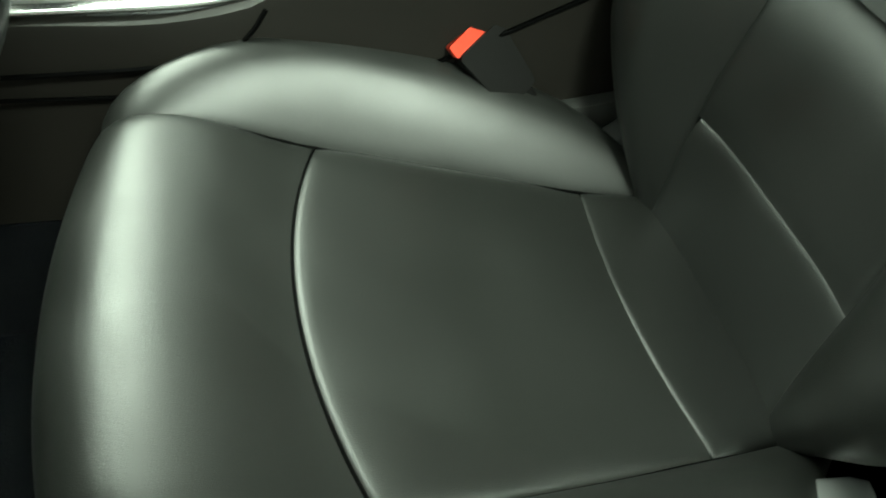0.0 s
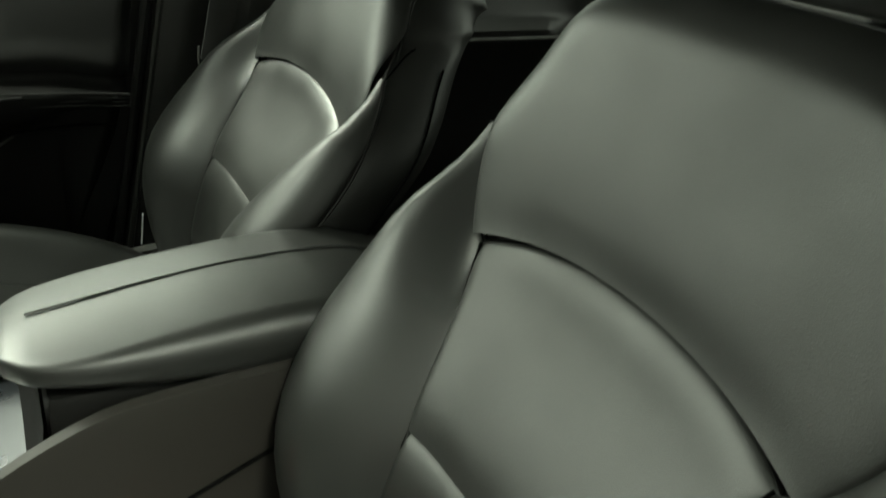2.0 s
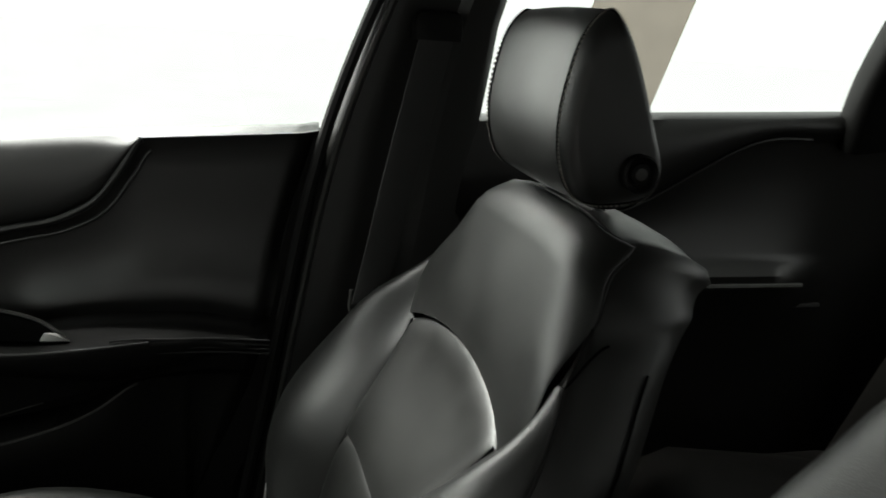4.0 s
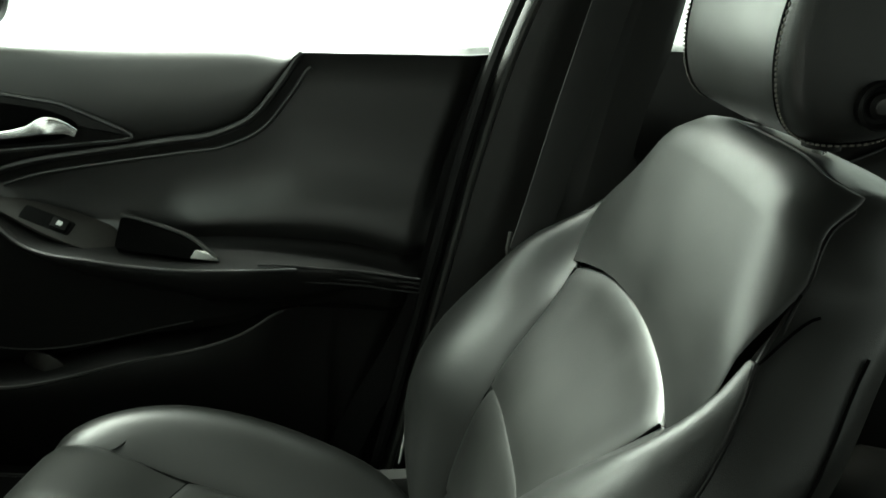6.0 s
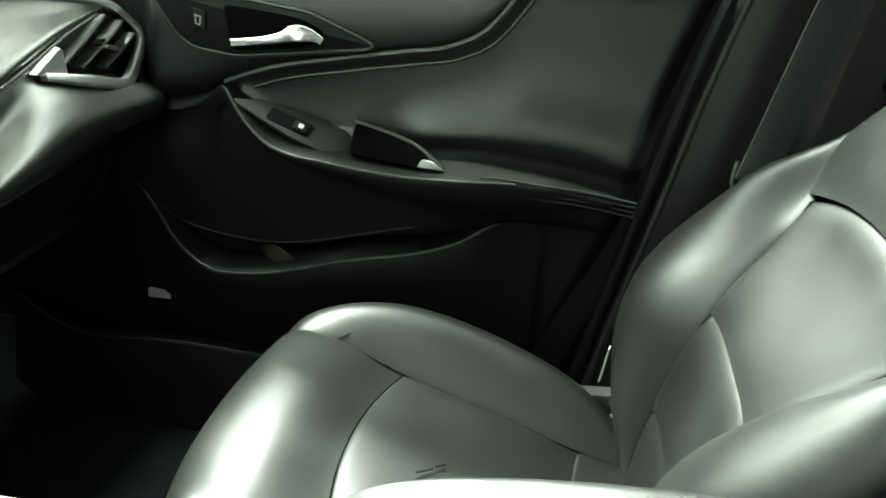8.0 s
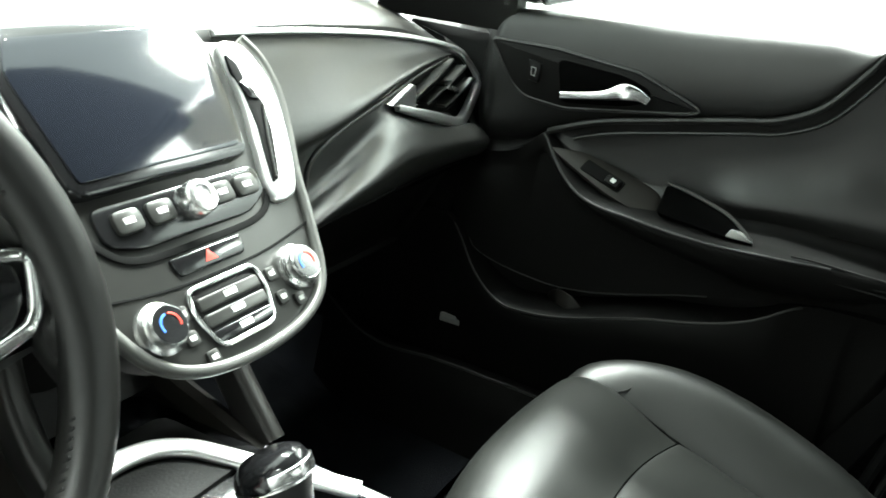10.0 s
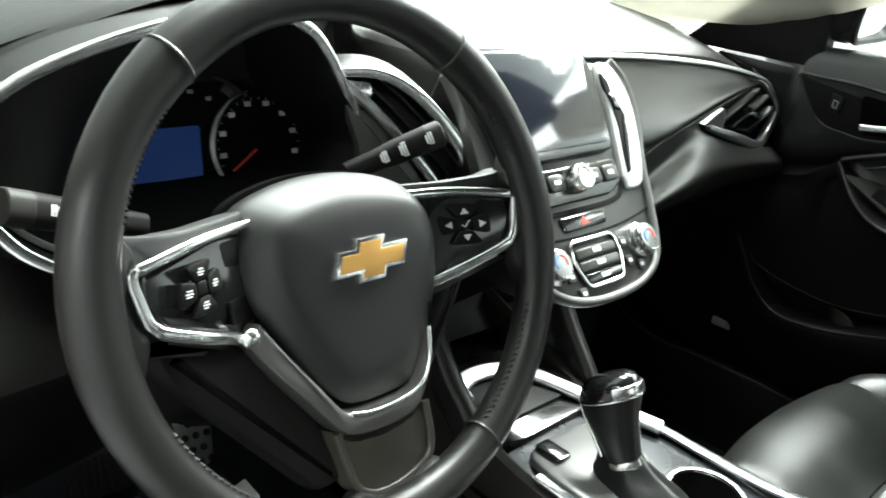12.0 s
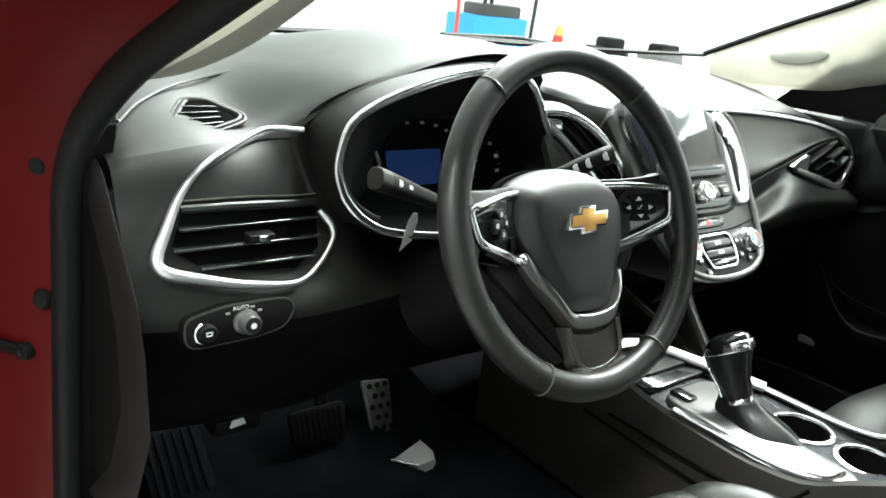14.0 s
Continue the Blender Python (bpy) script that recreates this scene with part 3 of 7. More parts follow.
def headrest(parent, dz=0.0, hw=0.132):
    prof = spline([V(0.372, 0, 0.800), V(0.358, 0, 0.835), V(0.356, 0, 0.880), V(0.368, 0, 0.938), V(0.386, 0, 0.966), V(0.402, 0, 0.968), V(0.424, 0, 0.935),
                   V(0.452, 0, 0.865), V(0.466, 0, 0.820), V(0.452, 0, 0.793), V(0.40, 0, 0.786)], 5, closed=True)
    cx, cz = 0.408, 0.870
    rings = []
    for yy, k in ((-hw, 0.72), (-hw + 0.003, 0.86), (-hw + 0.010, 0.95), (-hw + 0.022, 0.985), (-0.09, 1.0), (-0.04, 1.015), (0.0, 1.02), (0.04, 1.015), (0.09, 1.0), (hw - 0.022, 0.985), (hw - 0.010, 0.95), (hw - 0.003, 0.86), (hw, 0.72)):
        rings.append([V(cx + (p.x - cx) * k, SEAT_Y + yy, dz + cz + (p.z - cz) * k) for p in prof])
    h = part("headrest", loft(rings), LEATHER, parent, "padded black leather headrest")
    for sg in (-1, 1):
        ln = [V(cx + (p.x - cx) * 0.988, SEAT_Y + sg * (hw - 0.021), dz + cz + (p.z - cz) * 0.988) for p in prof]
        part("seam", tube(ln, 0.0016, 6, closed=True), SEAM, h)
        st = bmesh.new()
        for i in range(0, len(ln)):
            p, q = ln[i], ln[(i + 1) % len(ln)]
            for u in (0.1, 0.6):
                c0 = p.lerp(q, u) + V((p.x - cx) * 0.012, sg * 0.005, (p.z - cz - dz) * 0.012)
                c1 = p.lerp(q, u + 0.28) + V((p.x - cx) * 0.012, sg * 0.005, (p.z - cz - dz) * 0.012)
                tube([c0, c1], 0.0011, 4, bm=st)
        part("stitching", st, GREY_THREAD, h, "grey stitching")
    for sg in (-1, 1):
        post = part("post", tube([V(0.432, SEAT_Y + sg * 0.062, 0.77 + 0.8 * dz), V(0.425, SEAT_Y + sg * 0.062, 0.80 + dz)], 0.006, 10), CHROME, parent, "chrome headrest post")
        part("collar", knob(Plane((0.432, SEAT_Y + sg * 0.062, 0.775 + 0.8 * dz), (1, 0, 0), (0, 1, 0)), 0, 0, 0, ((0.016, 0), (0.016, 0.012), (0.011, 0.016)), 14), PLASTIC, post, "black plastic post collar")
    return h


def car_seat(tall=0.0, rest=0.0, broad=1.0, drop=0.0, head=0.132):
    def stretch(z):
        return z + tall * max(0.0, z - 0.434) - drop * smooth((z - 0.62) / 0.16)

    def widen(z):
        return 1 + (broad - 1) * smooth((z - 0.58) / 0.1)

    s = thing("bucket_seat", "black leather bucket seat with seamed panels and thick side bolsters", "car seat", (0, SEAT_Y, 0), group="front seats")
    mv = V(0, SEAT_Y, 0)

    def sh(fn):
        def g(a, b):
            p = fn(a, b) + mv
            return V(p.x, SEAT_Y + (p.y - SEAT_Y) * widen(p.z), stretch(p.z))
        return g
    tight, tuck = (0.05, 0.35, True), (0.16, 0.8, False)
    back = part("backrest", panel(sh(back_top), 34, 26, 0.012, (0.10, 0.5, True), (0.10, 0.5, True), tuck, (0.10, 0.5, True)), LEATHER, s)
    part("back_pad", panel(sh(back_mid), 30, 26, 0.010, tight, tight, (0.16, 0.8, False), (0.17, 0.05, True)), LEATHER, s)
    part("lumbar_pad", panel(sh(back_low), 26, 22, 0.010, tight, tight, tuck, (0.30, 0.05, True)), LEATHER, s)
    for sg in (-1, 1):
        f = sh(bolster(sg))
        bo = part("back_bolster", panel(lambda a, b, f=f: f(0.70 * a, b), 28, 30, 0.006, (0.06, 0.5, True), (0.04, 0.3, True), (0.03, 0.3, True), (0.05, 0.3, True), -sg), LEATHER, s)
        part("seam", tube([p + V(-0.0046, 0, 0.0018) for p in edge_line(f, a=0.0)], 0.0017, 6), SEAM, bo)
        part("seam", tube([p + V(0, sg * 0.002, 0) for p in edge_line(f, b=1.0)], 0.0012, 6), SEAM, bo)
        part("piping", tube([p + V(-0.001, sg * 0.002, 0) for p in edge_line(f, a=0.70)], 0.0024, 6), LEATHER_SIDE, bo)
    part("lower_lumbar_pad", panel(sh(back_base), 26, 18, 0.008, tight, tight, tight, (0.16, 0.05, True)), LEATHER, s)
    for f in (sh(back_base), sh(back_low), sh(back_mid)):
        part("seam", tube([p + V(-0.0008, 0, 0.0004) for p in edge_line(f, b=1.0)], 0.0015, 6), SEAM, back)
    core = []
    for z in np.linspace(0.16, 0.70, 18):
        hw = lerp(ins_w(min(z, 0.62)) + 0.016, top_w(max(z, 0.56)) + 0.004, smooth((z - 0.50) / 0.08)) * widen(z)
        core.append([V(xc(z) + 0.022 - 0.014 * smooth((z - 0.50) / 0.08) + 0.01 * abs(t) ** 6, SEAT_Y + t * hw, stretch(z)) for t in np.linspace(-1, 1, 9)])
    part("back_core", sheet(core), LEATHER, s)
    # side band and top of the upper back, and the hard shell behind
    bt = sh(back_top)
    def flank(sg):
        f, e = sh(bolster(sg)), 0.5 + 0.5 * sg
        return spline([f(0.70, b) for b in (0.0, 0.14, 0.28, 0.42, 0.56, 0.70, 0.84, 0.99)] + [bt(e, t) for t in (0.58, 0.70, 0.80, 0.89, 0.95)], 4)
    rim = flank(-1) + [bt(t, 1) for t in np.linspace(0.02, 0.98, 24)] + flank(1)[::-1]
    c = V(0.36, SEAT_Y, stretch(0.56))
    rows = []
    for k, dx in ((0.995, 0.002), (1.012, 0.018), (1.018, 0.045), (1.008, 0.075), (0.975, 0.098), (0.92, 0.108)):
        fall = [(dx / 0.108) ** 2 * smooth((p.z - c.z - 0.10) / 0.10) for p in rim]
        rows.append([V(p.x + dx * (0.7 + 0.3 * smooth((p.z - 0.2) / 0.3)), c.y + (p.y - c.y) * (k - 0.07 * q), p.z - 0.034 * q) for p, q in zip(rim, fall)])
    part("back_side", sheet(rows), LEATHER, s, "black leather side band of the backrest", sharp=80)
    part("seam", tube([p + V(0, -0.002, 0) for p in rows[3][:30]], 0.0013, 6), SEAM, s)
    part("seam", tube([p + V(0, 0.002, 0) for p in rows[3][-30:]], 0.0013, 6), SEAM, s)
    part("piping", tube(rim, 0.0022, 6), LEATHER_SIDE, s)
    for sg in (-1, 1):
        f, e = sh(bolster(sg)), 0.5 + 0.5 * sg
        lo_ = [f(0.70 * t, 1.0) for t in np.linspace(0, 1, 12)]
        hi_ = [bt(e, 0.58 * t) for t in np.linspace(0, 1, 12)]
        part("gusset", sheet([[p.lerp(q, t) + V(0.004 + 0.004 * math.sin(math.pi * t), 0, 0) for p, q in zip(lo_, hi_)] for t in np.linspace(0, 1, 5)]), LEATHER, s, "leather gusset between bolster and upper back", sharp=80)
    sr = []
    for z in np.linspace(0.12, 0.735, 22):
        hw = min(out_w(min(z, 0.68)), top_w(max(z, 0.55)) + 0.01) * widen(z) * 0.84
        sr.append([V(xc(z) + 0.096 + 0.02 * math.cos(math.pi / 2 * t), SEAT_Y + t * hw, stretch(z)) for t in np.linspace(-1, 1, 13)])
    part("back_shell", sheet(sr), PLASTIC, s, "black plastic back shell")
    # cushion
    for nm, f, e0, e1 in (("front_pad", cushion(0.0, 0.56, -0.042), tight, (0.22, 0.1, False)), ("seat_pad", cushion(0.56, 0.82, -0.012, -0.042), (0.20, 0.2, True), (0.3, 0.35, False)),
                          ("rear_pad", cushion(0.82, 1.0, 0.0, -0.012), (0.35, 0.35, True), (0.3, 0.4, False))):
        f = sh(f)
        p = part(nm, panel(f, 30, 32 if nm == "front_pad" else 22, 0.010, (0.06, 0.35, True), (0.06, 0.35, True), e0, e1), LEATHER, s)
        part("seam", tube([q + V(0, 0, 0.0015) for q in edge_line(f, b=1.0)], 0.0016, 6), SEAM, p)
    for sg in (-1, 1):
        f = sh(cushion_bolster(sg))
        bo = part("seat_bolster", panel(f, 28, 44, 0.006, (0.08, 0.35, True), (0.05, 0.3, True), (0.05, 0.3, True), (0.05, 0.2, True), -sg), LEATHER, s)
        part("seam", tube([q + V(0, 0, 0.0068) for q in edge_line(f, a=0.0, n=40)], 0.0017, 6), SEAM, bo)
    # base, rails
    part("base", box_bm(-0.36, 0.17, SEAT_Y - 0.225, SEAT_Y + 0.225, 0.03, 0.15, 0.03), PLASTIC, s, "black plastic seat base")
    for sg in (-1, 1):
        r = part("rail", box_bm(-0.34, 0.26, SEAT_Y + sg * 0.19 - 0.02, SEAT_Y + sg * 0.19 + 0.02, -0.02, 0.035, 0.006), METAL, s, "bare metal seat rail")
        part("recliner_cover", plate(Plane((0.13, SEAT_Y + sg * 0.232, 0.17), (0, 0, 1) if sg > 0 else (1, 0, 0), (1, 0, 0) if sg > 0 else (0, 0, 1)), [(-0.05, -0.06), (0.06, -0.06), (0.07, 0.03), (0.0, 0.07), (-0.06, 0.04)], -0.01, 0.018, 0.006), PAINTED_SILVER, s, "grey metal hinge cover")
    for sg in (-1, 1):
        br = sweep([V(0.098, SEAT_Y + sg * 0.188, 0.196), V(0.125, SEAT_Y + sg * 0.196, 0.210), V(0.150, SEAT_Y + sg * 0.204, 0.220), V(0.162, SEAT_Y + sg * 0.206, 0.216)], rrect(0.013, 0.006, 0.004), up=V(0, 0, 1))
        part("hinge_bracket", br, SILVER, s, "bare metal hinge bracket")
    headrest(s, rest, head)
    return s


driver = car_seat(0.13, rest=0.055, broad=1.06, head=0.140)
SEAT_Y += 0.73
passenger = car_seat(0.0, broad=0.93, drop=0.016, head=0.129)
SEAT_Y -= 0.73
tagged(passenger, "black leather bucket seat with small scuffs and a headrest release button")
# release button on the inner side of this headrest
hb = knob(Plane((0.434, SEAT_Y + 0.73 - 0.124, 0.822), (1, 0, 0), (0, 0, 1)), 0, 0, 0, ((0.019, 0), (0.019, 0.012), (0.017, 0.014), (0.015, 0.012), (0.0135, 0.008), (0.011, 0.0075), (0.010, 0.011), (0.006, 0.0125)), 20)
part("release_button", hb, PLASTIC, passenger, "round black release button with a grey centre")
part("button_cap", knob(Plane((0.434, SEAT_Y + 0.73 - 0.124, 0.822), (1, 0, 0), (0, 0, 1)), 0, 0, 0.0115, ((0.006, 0), (0.006, 0.0015), (0.003, 0.002)), 12), SATIN, passenger, "satin grey button centre")
# creases by the bolster seams and small scuffs on the passenger cushion
PY = SEAT_Y + 0.73
for pts in (((-0.255, 0.180, 0.283), (-0.245, 0.186, 0.287), (-0.240, 0.196, 0.290)), ((-0.04, 0.180, 0.226), (-0.02, 0.188, 0.232), (-0.005, 0.200, 0.240)), ((0.02, 0.172, 0.214), (0.03, 0.182, 0.222), (0.045, 0.190, 0.226))):
    part("crease", tube(spline([V(x, PY + y, z) for x, y, z in pts], 4), 0.0014, 5), THREAD, passenger, "fine leather crease")
for x0, y0, ln_ in ((-0.105, -0.01, 0.035), (-0.085, 0.012, 0.02), (-0.07, -0.022, 0.018)):
    part("scuff", tube([V(x0, PY + y0, 0.2375 - 0.228 * (x0 + 0.1)), V(x0 + ln_ * 0.5, PY + y0 + ln_ * 0.5, 0.2375 - 0.228 * (x0 + ln_ * 0.5 + 0.1))], 0.0016, 5), THREAD, passenger, "dark scuff mark")


# ---- centre console ----
console = thing("center_console", "black centre console with padded armrest, cup holders and bright trim strips", "center console", (-0.2, 0, 0.12))
top_line = curve1([-0.72, -0.60, -0.45, -0.36, -0.25, -0.19, -0.155, -0.083, -0.036, 0.034, 0.151, 0.32], [0.42, 0.375, 0.335, 0.332, 0.335, 0.350, 0.372, 0.412, 0.430, 0.438, 0.442, 0.438])
half = curve1([-0.72, -0.5, -0.3, -0.1, 0.1, 0.32], [0.10, 0.108, 0.118, 0.122, 0.12, 0.115])
for sg in (-1, 1):
    rows = []
    for x in np.linspace(-0.80, 0.32, 48):
        zt, h = top_line(x), half(x)
        rows.append([V(x, sg * (h - 0.022), zt - 0.03), V(x, sg * (h - 0.02), zt - 0.006), V(x, sg * (h - 0.012), zt), V(x, sg * (h - 0.003), zt - 0.004), V(x, sg * h, zt - 0.014),
                     V(x, sg * (h + 0.004), zt - 0.06), V(x, sg * (h + 0.006), lerp(zt, 0.02, 0.5)), V(x, sg * (h + 0.004), 0.1), V(x, sg * h, -0.02)])
    sp = part("side_panel", sheet(rows), BROWN_PLASTIC, console, "black soft side panel")
    seam = spline([V(-0.14, sg * 0.1275, 0.24), V(-0.061, sg * 0.128, 0.275), V(0.009, sg * 0.128, 0.306), V(0.113, sg * 0.1265, 0.350), V(0.25, sg * 0.124, 0.40)], 6)
    part("joint", tube(seam, 0.0026, 6), SEAM, sp)
    seam = spline([V(-0.190, sg * 0.121, 0.340), V(-0.203, sg * 0.1245, 0.322), V(-0.224, sg * 0.1265, 0.305), V(-0.266, sg * 0.1265, 0.295), V(-0.33, sg * 0.1265, 0.291), V(-0.50, sg * 0.122, 0.288)], 6)
    part("joint", tube(seam, 0.0024, 6), SEAM, sp)
    part("joint", tube([V(-0.30, sg * 0.128, 0.266), V(-0.42, sg * 0.126, 0.268), V(-0.55, sg * 0.120, 0.27)], 0.002, 6), SEAM, sp)
part("rear_panel", box_bm(0.315, 0.33, -0.112, 0.112, 0.0, 0.47, 0.004), PLASTIC, console)
# top deck between the sides
CUPS = ((-0.285, 0.040), (-0.188, 0.040))
CR = 0.040
rows = []
xs_, ys_ = np.linspace(-0.46, -0.10, 73), np.linspace(-0.103, 0.103, 42)
bm = bmesh.new()
grid = [[bm.verts.new((x, y, (0.328 if x < -0.2 else lerp(0.328, 0.345, (x + 0.2) / 0.1)) + 0.004 * math.cos(y * 12))) for y in ys_] for x in xs_]
for i in range(len(xs_) - 1):
    for j in range(len(ys_) - 1):
        mx, my = (xs_[i] + xs_[i + 1]) / 2, (ys_[j] + ys_[j + 1]) / 2
        if all(math.hypot(mx - cx, my - cy) > CR + 0.0022 for cx, cy in CUPS):
            bm.faces.new((grid[i][j], grid[i + 1][j], grid[i + 1][j + 1], grid[i][j + 1]))
part("deck", bm, DECK, console, "satin grey gear selector deck")
part("bin_front", sheet([[V(x, y, z) for y in np.linspace(-0.105, 0.105, 5)] for x, z in ((-0.11, 0.34), (-0.095, 0.37), (-0.088, 0.42))]), PLASTIC, console)
# bright strips along both edges
for sg in (-1, 1):
    ln = spline([*([V(-0.49, 0.086, 0.342), V(-0.46, 0.093, 0.338)] if sg > 0 else [V(-0.41, -0.099, 0.336)]), V(-0.38, sg * 0.100, 0.336), V(-0.25, sg * 0.101, 0.339), V(-0.19, sg * 0.102, 0.352), V(-0.165, sg * 0.102, 0.372)], 6)
    part("chrome_strip", sweep(ln, rrect(0.0075, 0.003, 0.0025), up=V(0, 0, 1)), CHROME, console, "chrome edge strip")
# front tray with arched chrome rim
pl = Plane((-0.55, 0.0, 0.352), (1, 0, 0), (0, 1, 0))
part("tray", plate(pl, round_corners([(-0.12, -0.085), (0.09, -0.09), (0.09, 0.09), (-0.12, 0.085)], 0.03), -0.03, -0.012, 0.003), GLOSS, console, "gloss black storage tray")
part("tray_mat", plate(pl, round_corners([(-0.06, -0.065), (0.06, -0.07), (0.06, 0.07), (-0.06, 0.065)], 0.02), -0.012, -0.007, 0.002), RUBBER, console, "grey rubber tray mat")
ln = spline([V(-0.540, -0.080, 0.353), V(-0.562, -0.068, 0.353), V(-0.573, -0.035, 0.353), V(-0.566, 0.005, 0.352), V(-0.542, 0.034, 0.350), V(-0.505, 0.050, 0.348), V(-0.465, 0.064, 0.345), V(-0.42, 0.082, 0.342), V(-0.38, 0.097, 0.339)], 6)
part("chrome_rim", sweep(ln, rrect(0.011, 0.005, 0.004), up=V(0.35, 0, 1)), BROAD_CHROME, console, "chrome rim of the tray")
# side struts that run up to the dash
for sg in (-1, 1):
    ln = spline([V(-0.50, sg * 0.105, 0.335), V(-0.56, sg * 0.112, 0.40), V(-0.60, sg * 0.112, 0.47), V(-0.62, sg * 0.10, 0.55)], 6)
    part("strut", sweep(ln, rrect(0.012, 0.02, 0.008), up=V(1, 0, 0.3)), DARK_SATIN, console, "grey strut between console and dash")
part("socket_panel", sheet([[V(x, y, z) for y in np.linspace(-0.10, 0.10, 7)] for x, z in ((-0.64, 0.36), (-0.67, 0.38), (-0.69, 0.44), (-0.69, 0.56))]), PLASTIC, console, "black socket panel")
# cup holders
for cx, cy in CUPS:
    pl = Plane((cx, cy, 0.331), (1, 0, 0), (0, 1, 0))
    rg_ = [(CR + 0.006, 0.0), (CR + 0.006, 0.003), (CR + 0.003, 0.0045), (CR - 0.001, 0.004), (CR - 0.002, 0.0)]
    cup = part("cup_holder", _closed([[pl(r * math.cos(t), r * math.sin(t), h) for t in np.linspace(0, 2 * math.pi, 32, endpoint=False)] for r, h in rg_]), CHROME, console, "chrome-rimmed cup holder")
    well = [[pl(r * math.cos(t), r * math.sin(t), h) for t in np.linspace(0, 2 * math.pi, 32, endpoint=False)] for r, h in ((CR - 0.001, 0.003), (CR - 0.003, -0.04), (CR - 0.006, -0.075), (0.01, -0.077))]
    part("cup_well", sheet(well, closed=True), PLASTIC, cup, "dark cup well")
# armrest
far = curve1([-0.124, -0.119, -0.107, -0.088, -0.06, -0.01, 0.07, 0.17, 0.32], [-0.022, 0.006, 0.032, 0.050, 0.064, 0.08, 0.094, 0.10, 0.098])
near = curve1([-0.124, -0.119, -0.107, -0.088, -0.06, 0.0, 0.1, 0.32], [-0.040, -0.062, -0.083, -0.099, -0.108, -0.112, -0.112, -0.106])


def lid_z(x):
    return lerp(0.478, 0.492, smooth((x + 0.12) / 0.28)) - 0.03 * max(0, (x - 0.2) / 0.12) ** 2


rows = []
for x, k in ((-0.124, 0.42), (-0.1225, 0.6), (-0.119, 0.76), (-0.113, 0.88), (-0.107, 0.94), (-0.098, 0.98), (-0.088, 1.0), (-0.075, 1.0), (-0.06, 1.0), (-0.045, 1.0), (-0.03, 1.0), (0.02, 1.0), (0.07, 1.0), (0.12, 1.0), (0.18, 1.0), (0.24, 1.0), (0.29, 0.97), (0.312, 0.92), (0.32, 0.8)):
    zb, zt = lerp(0.456, 0.430, smooth((x + 0.11) / 0.2)), lid_z(x)
    zm, hh = (zb + zt) / 2, (zt - zb) / 2
    yc, w = (far(x) + near(x)) / 2, (far(x) - near(x)) / 2
    rows.append([V(x, yc + a / 0.1 * w, zm + b * k + (0.004 * (1 - (a / 0.1) ** 2) if b > 0 else 0)) for a, b in rrect(0.1, hh, hh * 0.85, 6)])
lid = part("armrest", loft(rows), LEATHER, console, "padded black leather armrest lid")
for u in (0.25,):
    ln = [V(x, (far(x) + near(x)) / 2 + u * (far(x) - near(x)) / 2, lid_z(x) + 0.0025) for x in np.linspace(-0.09, 0.30, 30)]
    part("seam", tube(ln, 0.0012, 6), THREAD, lid)
part("bin_body", box_bm(-0.085, 0.315, -0.095, 0.085, 0.20, 0.440, 0.012), PLASTIC, console, "black storage bin under the armrest")

# gear selector
sel = thing("gear_selector", "black gear lever with satin and chrome cap and leather boot", "gear lever", (-0.375, -0.02, 0.33))
pl = Plane((-0.345, -0.015, 0.333), (1, 0, 0), (0, 1, 0))
part("surround", plate(pl, round_corners([(-0.10, -0.07), (0.06, -0.075), (0.18, -0.07), (0.18, -0.005), (0.05, 0.0), (-0.02, 0.06), (-0.10, 0.055)], 0.03), -0.008, 0.006, 0.004), SURROUND, sel, "satin silver selector surround")
rings = []
for z, r, ox in ((0.336, 0.056, 0.045), (0.345, 0.050, 0.034), (0.355, 0.036, 0.018), (0.364, 0.026, 0.006), (0.374, 0.0185, 0.0)):
    rings.append([V(-0.362 + ox + r * 1.15 * math.cos(t) * (1 + 0.08 * math.cos(5 * t)), -0.022 + r * 0.7 * math.sin(t) * (1 + 0.08 * math.sin(4 * t)), z) for t in np.linspace(0, 2 * math.pi, 24, endpoint=False)])
part("boot", loft(rings), GRIP, sel, "black leather gaiter")
LEVER = Plane((-0.348, -0.024, 0.352), (0.86, 0, 0.51), (0, 1, 0))
part("collar", knob(LEVER, 0, 0, 0.004, ((0.0195, 0), (0.021, 0.004), (0.0195, 0.009)), 22), CHROME, sel, "chrome collar")


def lever_ring(h, rx, ry, ox):
    return [LEVER(ox + rx * math.cos(t), ry * math.sin(t), h) for t in np.linspace(0, 2 * math.pi, 26, endpoint=False)]


part("knob_grip", loft([lever_ring(*r) for r in ((0.010, 0.0180, 0.0180, 0.0), (0.024, 0.0205, 0.0200, -0.001), (0.042, 0.0250, 0.0230, -0.002), (0.060, 0.0300, 0.0262, -0.002), (0.074, 0.0340, 0.0285, 0.0), (0.082, 0.0352, 0.0295, 0.002))]), GRIP, sel, "black leather grip")
part("knob_cap", loft([lever_ring(*r) for r in ((0.081, 0.0356, 0.0300, 0.002), (0.088, 0.0358, 0.0302, 0.003), (0.096, 0.0335, 0.0285, 0.005), (0.103, 0.0275, 0.0235, 0.008), (0.107, 0.017, 0.015, 0.011), (0.108, 0.006, 0.005, 0.012))]), GLOSS, sel, "gloss black domed cap")
part("knob_ring", sweep([p for p in lever_ring(0.0815, 0.0358, 0.0302, 0.002)], circle(0.0015, 8), None, closed=True), CHROME, sel, "chrome ring")
